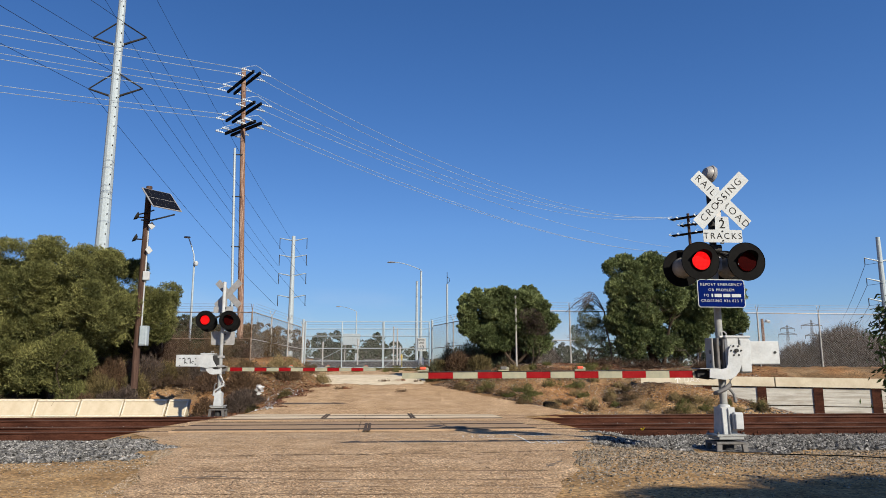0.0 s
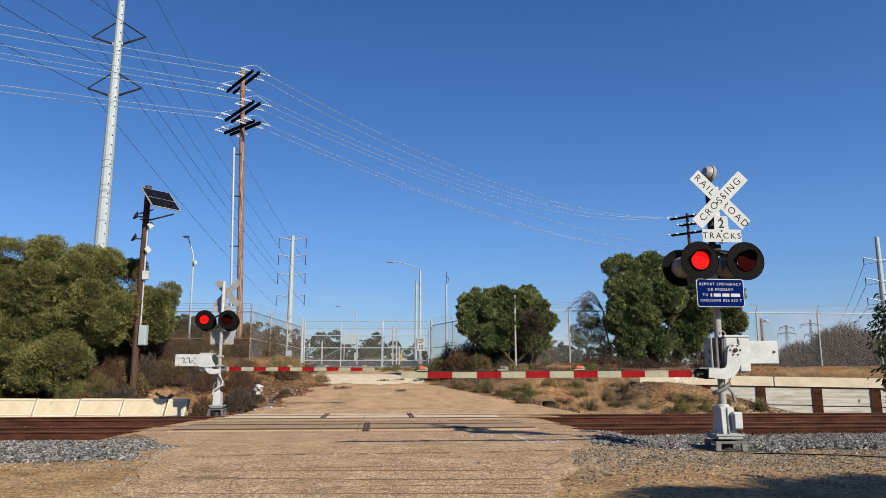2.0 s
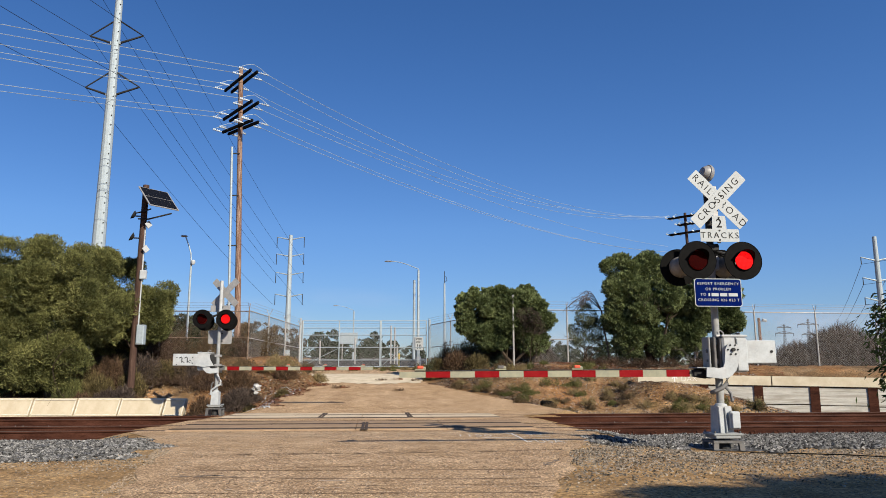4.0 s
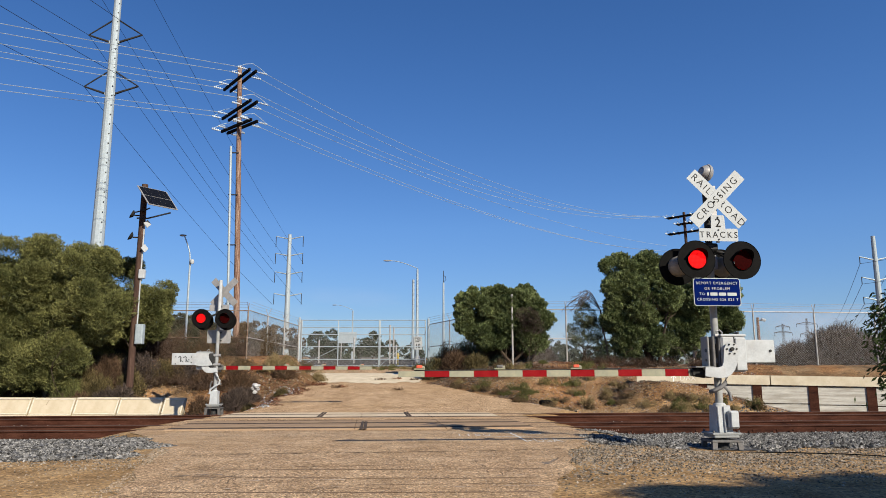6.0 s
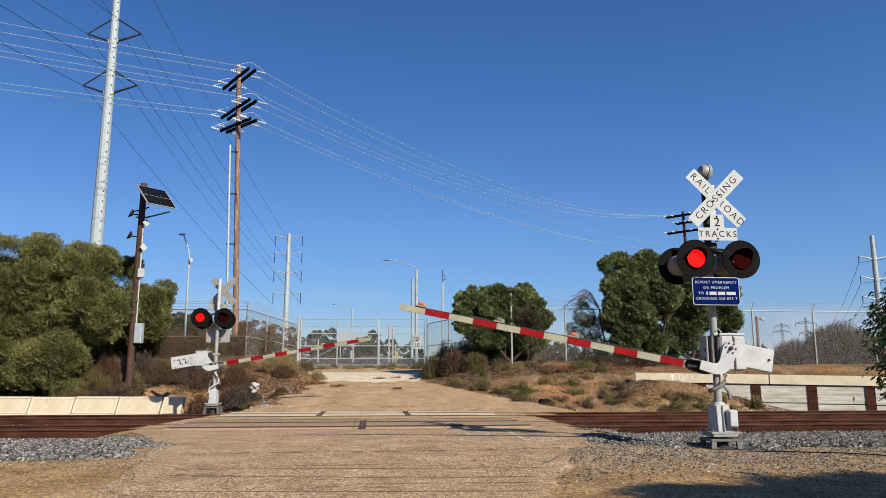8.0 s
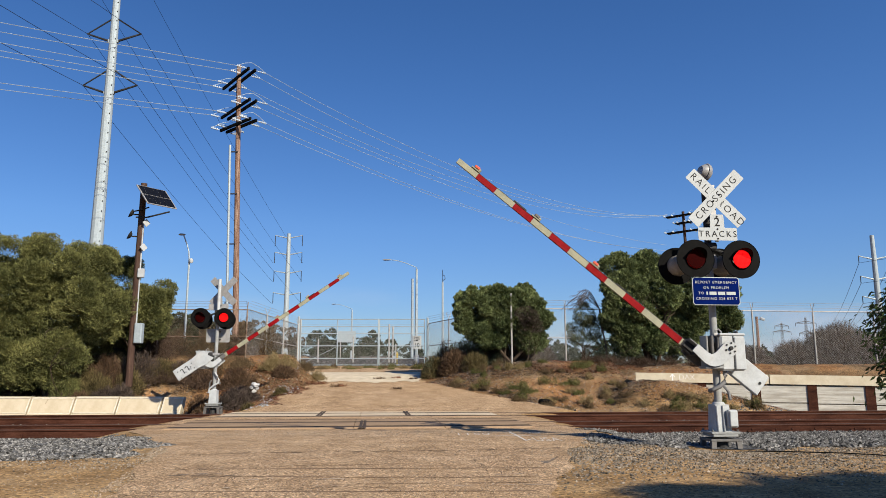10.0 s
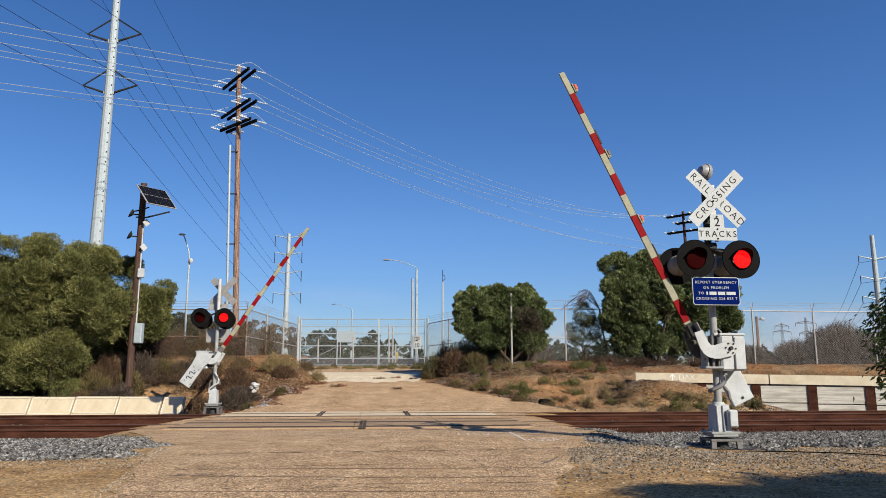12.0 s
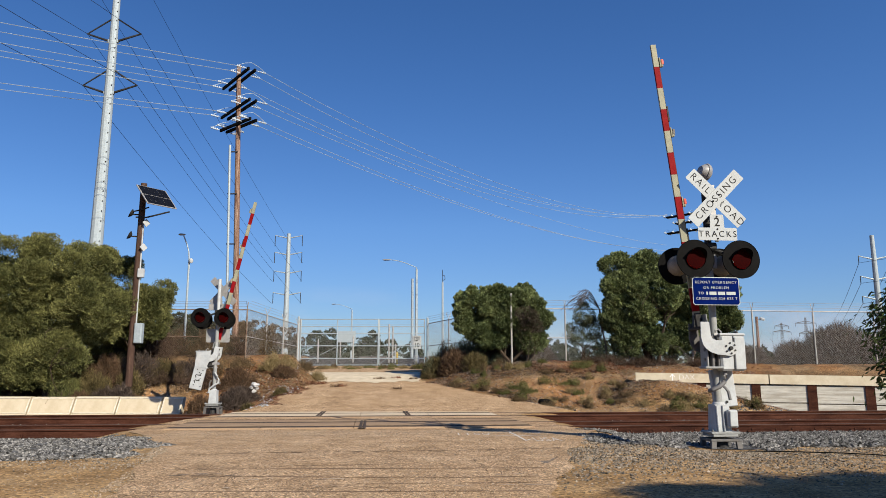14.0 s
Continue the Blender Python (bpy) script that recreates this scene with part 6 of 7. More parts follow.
def dead_limbs(x, y, starts, seed, label, material):
    """Crooked bare limbs that fork: each start is (dx, dz, direction, length, radius, depth)."""
    r = np.random.default_rng(seed)
    s = thing("dead_branches", pose(x, y, landz(x, y)), label, "dead branches", "dead branches")
    for dx, dz, d, ln, rad, depth in starts:
        wood = Shape()
        limb(wood, (dx, r.normal(0, 0.15), dz), d, ln, rad, depth, r, [])
        part("limb", wood, material, s)
    return s


M_deadlimb = mat("grey_dead_wood", [(0.2, (0.05, 0.040, 0.034)), (0.7, (0.15, 0.125, 0.108))], 4, 0.9, bump=0.3, stretch=(1, 1, 0.3))


def drooping_spray():
    """Bare twigs that arch over the top of the fence and hang down."""
    r = np.random.default_rng(71)
    x, y = 7.15, 31.0
    z0 = landz(x, y)
    s = thing("dead_branches", pose(x, y, z0), "bare drooping dead branches over the fence", "dead branches", "dead branches")
    trunk = Shape().tube([(0, 0, -0.1), (-0.1, 0, 0.9), (-0.25, 0, 1.7), (-0.3, 0, 2.4)], 0.035, 6)
    part("limb", trunk, M_deadlimb, s)
    for k in range(11):
        reach, top, fall = r.uniform(0.7, 1.55), r.uniform(0.55, 0.95), r.uniform(0.25, 0.8)
        dy = r.normal(0, 0.15)
        pts = [Vector((-0.3 - reach * q, dy * q, 2.4 + top * math.sin(min(q * 2.2, 1.57)) - fall * max(0, q - 0.45) ** 1.6 * 2.2)) for q in np.linspace(0, 1, 9)]
        sh = Shape().tube(pts, 0.011, 4)
        for q in range(3, 9):
            for _ in range(2):
                p = pts[q]
                e = p + Vector((r.normal(-0.12, 0.1), r.normal(0, 0.08), r.normal(-0.12, 0.12)))
                sh.tube([p, p.lerp(e, 0.5) + Vector((0, 0, 0.03)), e], 0.006, 3)
        part("limb", sh, M_deadlimb, s)


drooping_spray()
# the tangle under the tall tree
dead_limbs(11.3, 30.3, [(0.6 * i - 1.4, 0.15 + 0.1 * (i % 3), ((-1) ** i * 0.9, 0, 0.35 + 0.2 * (i % 2)), 0.7, 0.018, 4) for i in range(8)], 72, "tangle of grey dead branches under the tall tree", M_deadlimb)
dead_limbs(8.2, 30.0, [(0.7 * i - 1.2, 0.05, ((-1) ** i * 1.0, 0, 0.22), 0.55, 0.014, 3) for i in range(6)], 73, "fallen grey dead branches on the bank", M_deadlimb)
for i in range(9):
    x = 0.2 + 0.33 * i
    twiggy("tall_shrub", x - 0.3, 31.3 + 0.8 * ((i * 7) % 3) / 2, 0.7, 1.0 + 0.5 * math.sin(i * 2.1), 2600, (M_leaf_c, M_brush, M_dry)[i % 3], 540 + i, "tall olive and brown shrubs along the driveway fence", length=0.30, width=0.009, group="tall shrubs")
for i in range(16):
    x = -15.6 + 0.45 * i
    twiggy("tall_shrub", x, 31.6 + 1.6 * ((i * 5) % 4) / 3, 0.9, 1.5 + 0.45 * math.sin(i * 1.7), 2200, (M_brush, M_leaf_far, M_twig)[i % 3], 570 + i, "dark brown shrubs along the back fence", length=0.34, width=0.010, group="tall shrubs")
KINDS = ((M_brush, "brown dry brush on the bank"), (M_twig, "bare grey-brown brush on the bank"), (M_dry, "straw-coloured dry grass on the bank"), (M_brush, "brown dry brush on the bank"),
         (M_twig, "bare grey-brown brush on the bank"), (M_dark_brush, "dark purplish brush on the bank"))
for i in range(78):
    x = -18.0 + 12.2 * rng.random()
    y = 27.8 + 3.0 * rng.random()
    if x > -9.2:
        y = 25.9 + 4.4 * rng.random()
    if x > np.interp(y, ROAD_Y, ROAD_L) - 0.7:
        x -= 1.2
    if y < 28.9 or i % 2:
        continue
    m, lab = KINDS[i % 6]
    low = 0.7 if y < 27.5 else 1.0
    twiggy("dry_bush", x, y, rng.uniform(0.5, 0.95), rng.uniform(0.4, 0.95) * low, 2300, m, 100 + i, lab, length=0.20, width=0.009)
for i in range(20):
    x, y = -19.0 + 5.0 * rng.random(), 27.55 + 0.8 * rng.random()
    m, lab = KINDS[(i * 5 + 1) % 6]
    twiggy("dry_bush", x, y, rng.uniform(0.5, 0.9), rng.uniform(0.35, 0.75), 2300, m, 400 + i, lab, length=0.20, width=0.009)
for i in range(9):
    x = 6.4 + 6.2 * rng.random()
    twiggy("dead_brush", x, 29.6 + 1.2 * rng.random(), rng.uniform(0.5, 0.9), rng.uniform(0.3, 0.6), 900, M_twig, 450 + i, "dead brown branches under the trees", length=0.55, width=0.007)
for i in range(96):
    x = 0.2 + 10.4 * rng.random()
    y = 24.6 + 5.6 * rng.random()
    if x < 2.4:
        y = max(y, 26.3 + (2.4 - x) * 1.2)
    if x > 6.6:
        y = 23.8 + 1.3 * rng.random()
        if i % 2:
            continue
    m, lab = ((M_weed, "low green weeds on the dirt bank"), (M_dry, "dry straw-coloured weeds on the bank"), (M_brush, "low brown weeds on the dirt bank"))[i % 3]
    twiggy("weed_tuft", x, y, rng.uniform(0.16, 0.42), rng.uniform(0.14, 0.42), 620, m, 2000 + i, lab, "weeds", 0.16, 0.006, "weeds")
for i in range(24):
    x, y = -8.1 + 7.2 * rng.random(), 36.3 + 2.6 * rng.random()
    twiggy("weed_tuft", x, y, rng.uniform(0.2, 0.55), rng.uniform(0.12, 0.45) * (1.6 if x < -6.8 or x > -1.8 else 0.6), 500, (M_weed, M_dry, M_brush)[i % 3], 300 + i, "weeds and dry grass along the driveway gate", "weeds", 0.2, 0.007, "weeds")
for i in range(8):
    x, y = (-0.55 + 0.5 * rng.random(), 30.8 + 2.2 * rng.random()) if i < 4 else (-6.0 + rng.random() * 0.8, 30.0 + 2.0 * rng.random())
    twiggy("weed_tuft", x, y, 0.35, rng.uniform(0.3, 0.65), 600, (M_dry, M_brush)[i % 2], 340 + i, "tall dry weeds at the apron edge", "weeds", 0.26, 0.007, "weeds")

for i, (x, y) in enumerate(((-4.3, 28.6), (-4.0, 28.7), (-1.75, 27.9), (-5.0, 29.4), (-1.2, 30.9), (-2.0, 31.2), (-2.7, 30.95))):
    twiggy("weed_tuft", x, y, 0.24, 0.12, 160, (M_rusty, M_litter)[i % 2], 360 + i, "small dry brown weed in a crack of the road", "weeds", 0.12, 0.008, "weeds", 0.02)

# far trees beyond the gate and along the horizon
def far_tree(x, y, w, h, seed, label="distant tree beyond the driveway", m=None):
    z = landz(x, y)
    tree("distant_tree", x, y, [(0, 0, z + h * 0.66, w * 0.5, w * 0.4, h * 0.34), (w * 0.2, 0, z + h * 0.45, w * 0.35, w * 0.3, h * 0.22)], 90, 32, 0.75 * h / 9, 0.35, m or M_leaf_far, seed, label,
         puff=0.11 * h, trunk=0.03 * h, stems=1, group="distant trees")


far_tree(-11.8, 120, 3.8, 5.3, 61, "distant gum tree beyond the gate")
far_tree(-27, 120, 6.0, 5.0, 62)
far_tree(-33, 125, 7.0, 6.5, 63)
far_tree(-38, 110, 6.0, 7.0, 64)
far_tree(-28, 70, 5.0, 4.2, 66)
far_tree(-22, 62, 5.0, 3.9, 67)
far_tree(-6.2, 85, 1.6, 2.6, 68, "small dark conical tree beyond the gate")
for i in range(12):
    far_tree(-46 + 3.6 * i + 1.2 * math.sin(i * 2.7), 165 + 12 * math.sin(i * 1.9), 7.5 + 1.5 * math.sin(i * 3.3), 4.6 + 1.3 * math.sin(i * 4.1), 610 + i, "distant dark tree beyond the driveway")
for i in range(9):
    far_tree(3.6 + 1.7 * i, 50 + 3 * math.sin(i * 2.3), 2.6, 1.7 + 0.5 * math.sin(i * 3.1), 640 + i, "low green scrub beyond the bank fence")
for i in range(8):
    far_tree(-34 + 3.1 * i, 98 + 5 * math.sin(i * 2.9), 5.2, 3.7 + 0.8 * math.sin(i * 2.3), 655 + i, "distant dark tree beyond the fence")
far_tree(-14.3, 62, 4.2, 3.0, 74, "low brown tree behind the fence", M_brush)
far_tree(-11.6, 72, 3.8, 2.9, 75, "low dark tree behind the fence")
far_tree(-17.4, 66, 4.4, 3.6, 76, "low brown tree behind the fence", M_brush)
far_tree(-22, 45, 4.5, 2.6, 70, "low dark tree behind the fence")
far_tree(-18.5, 50, 4.0, 3.0, 71, "low dark tree behind the fence")
far_tree(-20.5, 44, 4.5, 2.3, 72, "low dark tree behind the fence")
far_tree(-27, 48, 5.0, 3.2, 73, "low dark tree behind the fence")
wood_rng = np.random.default_rng(5)
cl = []
for i in range(500):
    a = wood_rng.uniform(-0.75, 0.75)
    d = wood_rng.uniform(220, 300)
    cl.append((d * math.sin(a), d * math.cos(a), 3 + wood_rng.uniform(0, 7.5) * (0.55 + 0.45 * math.sin(a * 37)), wood_rng.uniform(1.6, 3.2)))
woods = new("far_woods", leaves("far_woods", cl, 45, 1.6, 0.5, M_leaf_far, wood_rng))
tagged(woods, "low dark line of far trees on the horizon", "woods", kind="stuff")


# ---- stones, litter ----
def stones(name, pts, lo, hi, material, seed, sink=0.3, lift=0.0):
    """Loose angular stones as one mesh."""
    r = np.random.default_rng(seed)
    n = len(pts)
    base = np.array([(1, 0, 0), (-1, 0, 0), (0, 1, 0), (0, -1, 0), (0, 0, 1), (0, 0, -1)], float)
    tri = np.array([(0, 2, 4), (2, 1, 4), (1, 3, 4), (3, 0, 4), (2, 0, 5), (1, 2, 5), (3, 1, 5), (0, 3, 5)])
    s = r.uniform(lo, hi, (n, 1, 1)) / 2
    v = base[None] * s * r.uniform(0.6, 1.35, (n, 6, 1)) + r.normal(0, 0.22, (n, 6, 3)) * s
    ang = r.uniform(0, 2 * math.pi, n)
    c, sn = np.cos(ang)[:, None], np.sin(ang)[:, None]
    v = np.stack([v[..., 0] * c - v[..., 1] * sn, v[..., 0] * sn + v[..., 1] * c, v[..., 2] * 0.75], -1)
    z = land(pts[:, 0], pts[:, 1])
    v += np.concatenate([pts, (z + lift)[:, None] + s[:, 0] * (0.5 - sink)], 1)[:, None]
    me = bpy.data.meshes.new(name)
    me.from_pydata(v.reshape(-1, 3).tolist(), [], (tri[None] + 6 * np.arange(n)[:, None, None]).reshape(-1, 3).tolist())
    me.materials.append(material)
    return new(name, me)


def scatter(n, box, test, seed):
    r = np.random.default_rng(seed)
    p = np.stack([r.uniform(box[0], box[1], n), r.uniform(box[2], box[3], n)], 1)
    return p[test(p[:, 0], p[:, 1])]


def off_road(x, y, margin=0.0):
    wob = 0.25 * np.sin(2.1 * y + x) + 0.15 * np.sin(5 * y)
    return (x < np.interp(y, ROAD_Y, ROAD_L) - margin + wob) | (x > np.interp(y, ROAD_Y, ROAD_R) + margin + wob)


def in_bed(x, y):
    v = across(x, y)
    edge = np.where(x > 0, 10.35 + 1.2 * (1 - sstep(2.9, 4.3, x)) + np.clip((2.7 - x) * 2.6, 0, 4), 10.1) + 0.16 * np.sin(1.3 * x) + 0.12 * np.sin(3.7 * x)
    clear = (v > 15.6) & (x > -8.4) & (x < 4.2)
    return off_road(x, y, 0.15) & (v > edge) & (v < 23.3) & ~clear


def bed_sheet():
    """The dusty dark floor of the ballast, between and under the stones."""
    xs, ys = np.arange(-17, 17, 0.16), np.arange(8.8, 18.5, 0.16)
    sh = Shape()
    for y in ys:
        yy = np.full(len(xs), y + 0.08)
        row = xs[in_bed(xs + 0.08, yy) & in_bed(xs + 0.08, yy - 0.45) & off_road(xs, yy, 0.6)]
        if len(row):
            ends = np.concatenate([row, row + 0.16])
            z0, z1 = land(ends, np.full(len(ends), y)) + 0.012, land(ends, np.full(len(ends), y + 0.16)) + 0.012
            n = len(row)
            for i in range(n):
                sh.add([(row[i], y, z0[i]), (row[i] + 0.16, y, z0[n + i]), (row[i] + 0.16, y + 0.16, z1[n + i]), (row[i], y + 0.16, z1[i])], [(0, 1, 2, 3)])
    return sh


tagged(part("ballast_bed", bed_sheet(), mat("ballast_dust", grey(0.07, 0.19), 12, 0.95, bump=0.8, fine=50, bump_dist=0.03, speckle=(26.0, (1.9, 1.9, 1.9), (0.35, 0.35, 0.35)))),
       "dusty floor of the grey ballast", "ballast", kind="structure")
near_bed = lambda x, y: in_bed(x, y) & (across(x, y) < 16.5) & ~((np.abs(x - 4.3) < 0.55) & (y < 11.75))
far_bed = lambda x, y: in_bed(x, y) & (across(x, y) >= 16.85) & (np.min([np.abs(across(x, y) - r) for r in RAILS], axis=0) > 0.3)
bed = stones("ballast", np.concatenate([scatter(66000, (1.0, 12, 10, 18), near_bed, 9), scatter(20000, (-17, 17, 16, 26), far_bed, 11)]), 0.040, 0.084, M_ballast, 10, 0.1)
fine_bed = stones("ballast", scatter(52000, (-11.5, -2.5, 8.8, 16.6), near_bed, 12), 0.030, 0.062, M_ballast, 13, 0.2)
tagged(fine_bed, "finer grey ballast along the road's edge", "ballast", kind="stuff")
left_grit = stones("grey_grit", scatter(15000, (-8.5, -3.0, 8.0, 13.5), lambda x, y: off_road(x, y, -0.35) & ~in_bed(x, y - 0.6) & (np.random.default_rng(38).random(len(x)) < sstep(8.6, 10.4, across(x, y))), 39), 0.010, 0.030, M_grit, 40)
tagged(left_grit, "tan and grey grit in front of the ballast", "grit", kind="stuff")
tagged(bed, "grey crushed stone ballast along the tracks", "ballast", kind="stuff")
grit = stones("grey_grit", scatter(50000, (0.8, 9.5, 6.9, 13.6), lambda x, y: off_road(x, y, -0.25 + 0.5 * np.random.default_rng(37).random(len(x)) ** 2) & (across(x, y) < 10.5 + 1.25 * (1 - sstep(2.9, 4.3, x)) + np.clip((2.7 - x) * 2.6, 0, 4)) & (np.random.default_rng(31).random(len(x)) < sstep(6.9, 9.8, across(x, y))), 26), 0.014, 0.038, M_grit, 27)
tagged(grit, "fine grey grit spilling from the ballast", "grit", kind="stuff")
near_dirt = stones("loose_gravel", scatter(16000, (-7.5, 9.0, 6.5, 13.5), lambda x, y: off_road(x, y, -0.5) & (across(x, y) < 13.2), 14), 0.008, 0.024,
                   mat("pale_gravel", grey(0.20, 0.40, (1, 0.80, 0.58)), 9, 0.9, per="island", per_amount=0.5), 15)
M_edge = mat("tan_edge_gravel", grey(0.20, 0.40, (1, 0.78, 0.55)), 9, 0.9, per="island", per_amount=0.5)
edge_gravel = stones("loose_gravel", scatter(26000, (-5.8, -2.8, 7.2, 13.6), lambda x, y: np.abs(x - np.interp(y, ROAD_Y, ROAD_L)) < 0.13, 61), 0.010, 0.026, M_edge, 62)
tagged(edge_gravel, "loose tan gravel along the crumbled asphalt edge", "gravel", kind="stuff")
tagged(near_dirt, "loose pale gravel scattered over the dirt", "gravel", kind="stuff")
M_chip = mat("asphalt_stone_chips", grey(0.20, 0.50, (1, 0.82, 0.62)), 9, 0.9, per="island", per_amount=0.65)
chips = stones("road_chips", scatter(30000, (-5.6, 3.0, 6.6, 15.8), lambda x, y: ~off_road(x, y, -0.1), 33), 0.006, 0.016, M_chip, 34, 0.35, 0.012)
tagged(chips, "pale stone chips standing out of the worn asphalt", "stone chips", kind="stuff")
far_chips = stones("road_chips", scatter(800, (-6.2, 3.0, 23.2, 30.0), lambda x, y: ~off_road(x, y, -0.1), 35), 0.015, 0.035, M_chip, 36, 0.3, 0.010)
tagged(far_chips, "pale stone chips on the far road", "stone chips", kind="stuff")
bank_stones = stones("bank_rubble", scatter(19000, (-12, 12, 23.6, 31), lambda x, y: off_road(x, y, 0.1) & (behind_wall(x, y) > -9), 16), 0.015, 0.06,
                     mat("rubble", grey(0.15, 0.50, (1, 0.86, 0.72)), 9, 0.9, per="island", per_amount=0.5), 17)
tagged(bank_stones, "rubble and clods on the dirt banks", "rubble", kind="stuff")


def litter(name, box, test, n, seed, size, material, label):
    r = np.random.default_rng(seed)
    p = scatter(n, box, test, seed)
    k = len(p)
    c = np.concatenate([p, (land(p[:, 0], p[:, 1]) + r.uniform(0.012, 0.045, k))[:, None]], 1)
    a = unit(r, k) * np.array((1, 1, 0.35))
    b = np.cross(a, np.array((0, 0, 1.0)) + r.normal(0, 0.3, (k, 3)))
    s = size * r.uniform(0.5, 1.3, (k, 1))
    ob = new(name, quads(name, c, a * s / 2, b * s * 0.25, material))
    return tagged(ob, label, "leaf litter", kind="stuff")


litter("leaf_litter", (-10, 13, 24.8, 32), lambda x, y: off_road(x, y, 0.0) & (behind_wall(x, y) > -6), 26000, 18, 0.085, M_litter, "red-brown fallen leaves on the banks")
litter("leaf_litter", (-9.0, -4.6, 24.3, 30.0), lambda x, y: off_road(x, y, -0.25), 10000, 19, 0.10, M_litter, "fallen leaves at the road edge")

litter("wood_chips", (-1.2, 6.2, 25.0, 31.5), lambda x, y: off_road(x, y, 0.15) & (x < 3.0 + 2.2 * np.sin(1.7 * y + 0.8 * x) + 0.5 * (y - 27)), 26000, 28, 0.085, M_chips, "grey-brown mulch of chips and dead leaves")
litter("wood_chips", (5.6, 10.8, 24.0, 26.9), lambda x, y: np.sin(1.9 * x + y) + np.sin(2.7 * y - x) > -0.4, 8000, 30, 0.075, M_chips, "grey-brown mulch of chips below the wall")
litter("leaf_litter", (3.6, 8.2, 28.2, 31.0), lambda x, y: np.sin(1.3 * x) + np.sin(2.1 * y + x) > -0.5, 7000, 29, 0.09, M_litter, "red-brown leaves under the fence")
white_rubble = stones("white_rubble", np.concatenate([scatter(330, (-6.9, -5.6, 23.8, 28.6), lambda x, y: off_road(x, y, 0.05), 23), scatter(26, (-8.5, -5.6, 27, 31.5), lambda x, y: off_road(x, y, 0.1), 24)]), 0.025, 0.11,
                      mat("white_rubble", grey(0.30, 0.55), 5, 0.8, per="island", per_amount=0.25), 25)
tagged(white_rubble, "white broken rubble and scraps on the bank", "rubble", kind="stuff")
rock_rng = np.random.default_rng(57)
rock = Shape()
for cx, cz, k in ((0.0, 0.10, 1.0), (0.10, 0.0, 0.75), (-0.09, -0.02, 0.65), (0.02, -0.14, 0.8), (0.13, 0.13, 0.45)):
    ring, caps = [], [(cx + rock_rng.normal(0, 0.03), 0, cz - 0.11 * k), (cx + rock_rng.normal(0, 0.03), 0, cz + 0.11 * k)]
    for zz in (-0.5, 0.15, 0.7):
        for q in range(7):
            an = 2 * math.pi * q / 7 + rock_rng.normal(0, 0.2)
            rr = 0.13 * k * math.sqrt(1 - zz * zz) * rock_rng.uniform(0.55, 1.3)
            ring.append((cx + rr * math.cos(an), rr * math.sin(an), cz + 0.11 * k * zz + rock_rng.normal(0, 0.012)))
    faces = [(7 * a + q, 7 * a + (q + 1) % 7, 7 * a + 7 + (q + 1) % 7, 7 * a + 7 + q) for a in (0, 1) for q in range(7)]
    faces += [(21, (q + 1) % 7, q) for q in range(7)] + [(22, 14 + q, 14 + (q + 1) % 7) for q in range(7)]
    rock.add(ring + caps, faces)
rock_ob = new("white_rock", rock.mesh("white_rock", mat("white_rock", grey(0.30, 0.62), 14, 0.9, bump=0.8, fine=45, dirt=(0.16, 0.13, 0.10), dirt_scale=9, dirt_amount=0.8)))
rock_ob.matrix_basis = pose(-7.12, 27.2, landz(-7.12, 27.2) + 0.50, 12, 8, 30)
tagged(rock_ob, "ragged whitish rock resting on the brush", "rock")
scrap = Shape().box((0, 0, 0.09), (0.42, 0.28, 0.17), pose(0, 0, 0, 4, 3, 12), bevel=0.03).box((0.0, 0.0, 0.18), (0.30, 0.20, 0.03), pose(0, 0, 0, 4, 3, 12), bevel=0.01)
scrap_ob = new("scrap_block", scrap.mesh("scrap_block", M_black))
scrap_ob.matrix_basis = pose(3.54, 25.12, landz(3.54, 25.12) + 0.035)
tagged(scrap_ob, "black rubber scrap lying at the road edge", "scrap")


edge_cable = new("cable", Shape().tube([(4.5, 10.82, landz(4.5, 10.82) + 0.02), (5.0, 10.5, landz(5.0, 10.5) + 0.025), (5.6, 10.2, landz(5.6, 10.2) + 0.02), (6.2, 9.85, landz(6.2, 9.85) + 0.02), (8.0, 9.3, landz(8.0, 9.3) + 0.02)], 0.008, 6).mesh("cable", M_black))
tagged(edge_cable, "thin black cable lying along the ballast edge", "cable")


# ---- a yellow leaf that the wind rolls over the road ----
def wind_leaf():
    s = thing("fallen_leaf", pose(3.4, 13.0, 0.2), "curled bright yellow leaf blowing over the road", "leaf")
    n = 9
    v, f = [], []
    for i in range(n):
        for j in range(n):
            a, b = 2 * i / (n - 1) - 1, 2 * j / (n - 1) - 1
            w = 0.050 * (1 - 0.45 * a * a) * (1 + 0.12 * math.sin(9 * a))
            v.append((0.039 * math.sin(1.25 * a), 0.74 * w * math.sin(1.3 * b), 0.026 * a * a + 0.023 * b * b + 0.012 * math.sin(5 * a + 3 * b)))
    f = [(i * n + j, i * n + j + 1, (i + 1) * n + j + 1, (i + 1) * n + j) for i in range(n - 1) for j in range(n - 1)]
    yellow = mat("yellow_leaf_blade", [(0.3, (0.62, 0.43, 0.02)), (0.7, (0.86, 0.66, 0.04))], 30, 0.6, bump=0.2, dirt=(0.20, 0.10, 0.02), dirt_scale=28, dirt_amount=0.9, thin=0.2)
    part("blade", Shape().add(v, f), yellow, s, "curled yellow blade", smooth=True)
    part("stalk", Shape().tube([(0.03, 0, 0.022), (0.045, 0.004, 0.032), (0.06, -0.003, 0.036)], 0.002, 5), yellow, s)
    return s


leaf = wind_leaf()
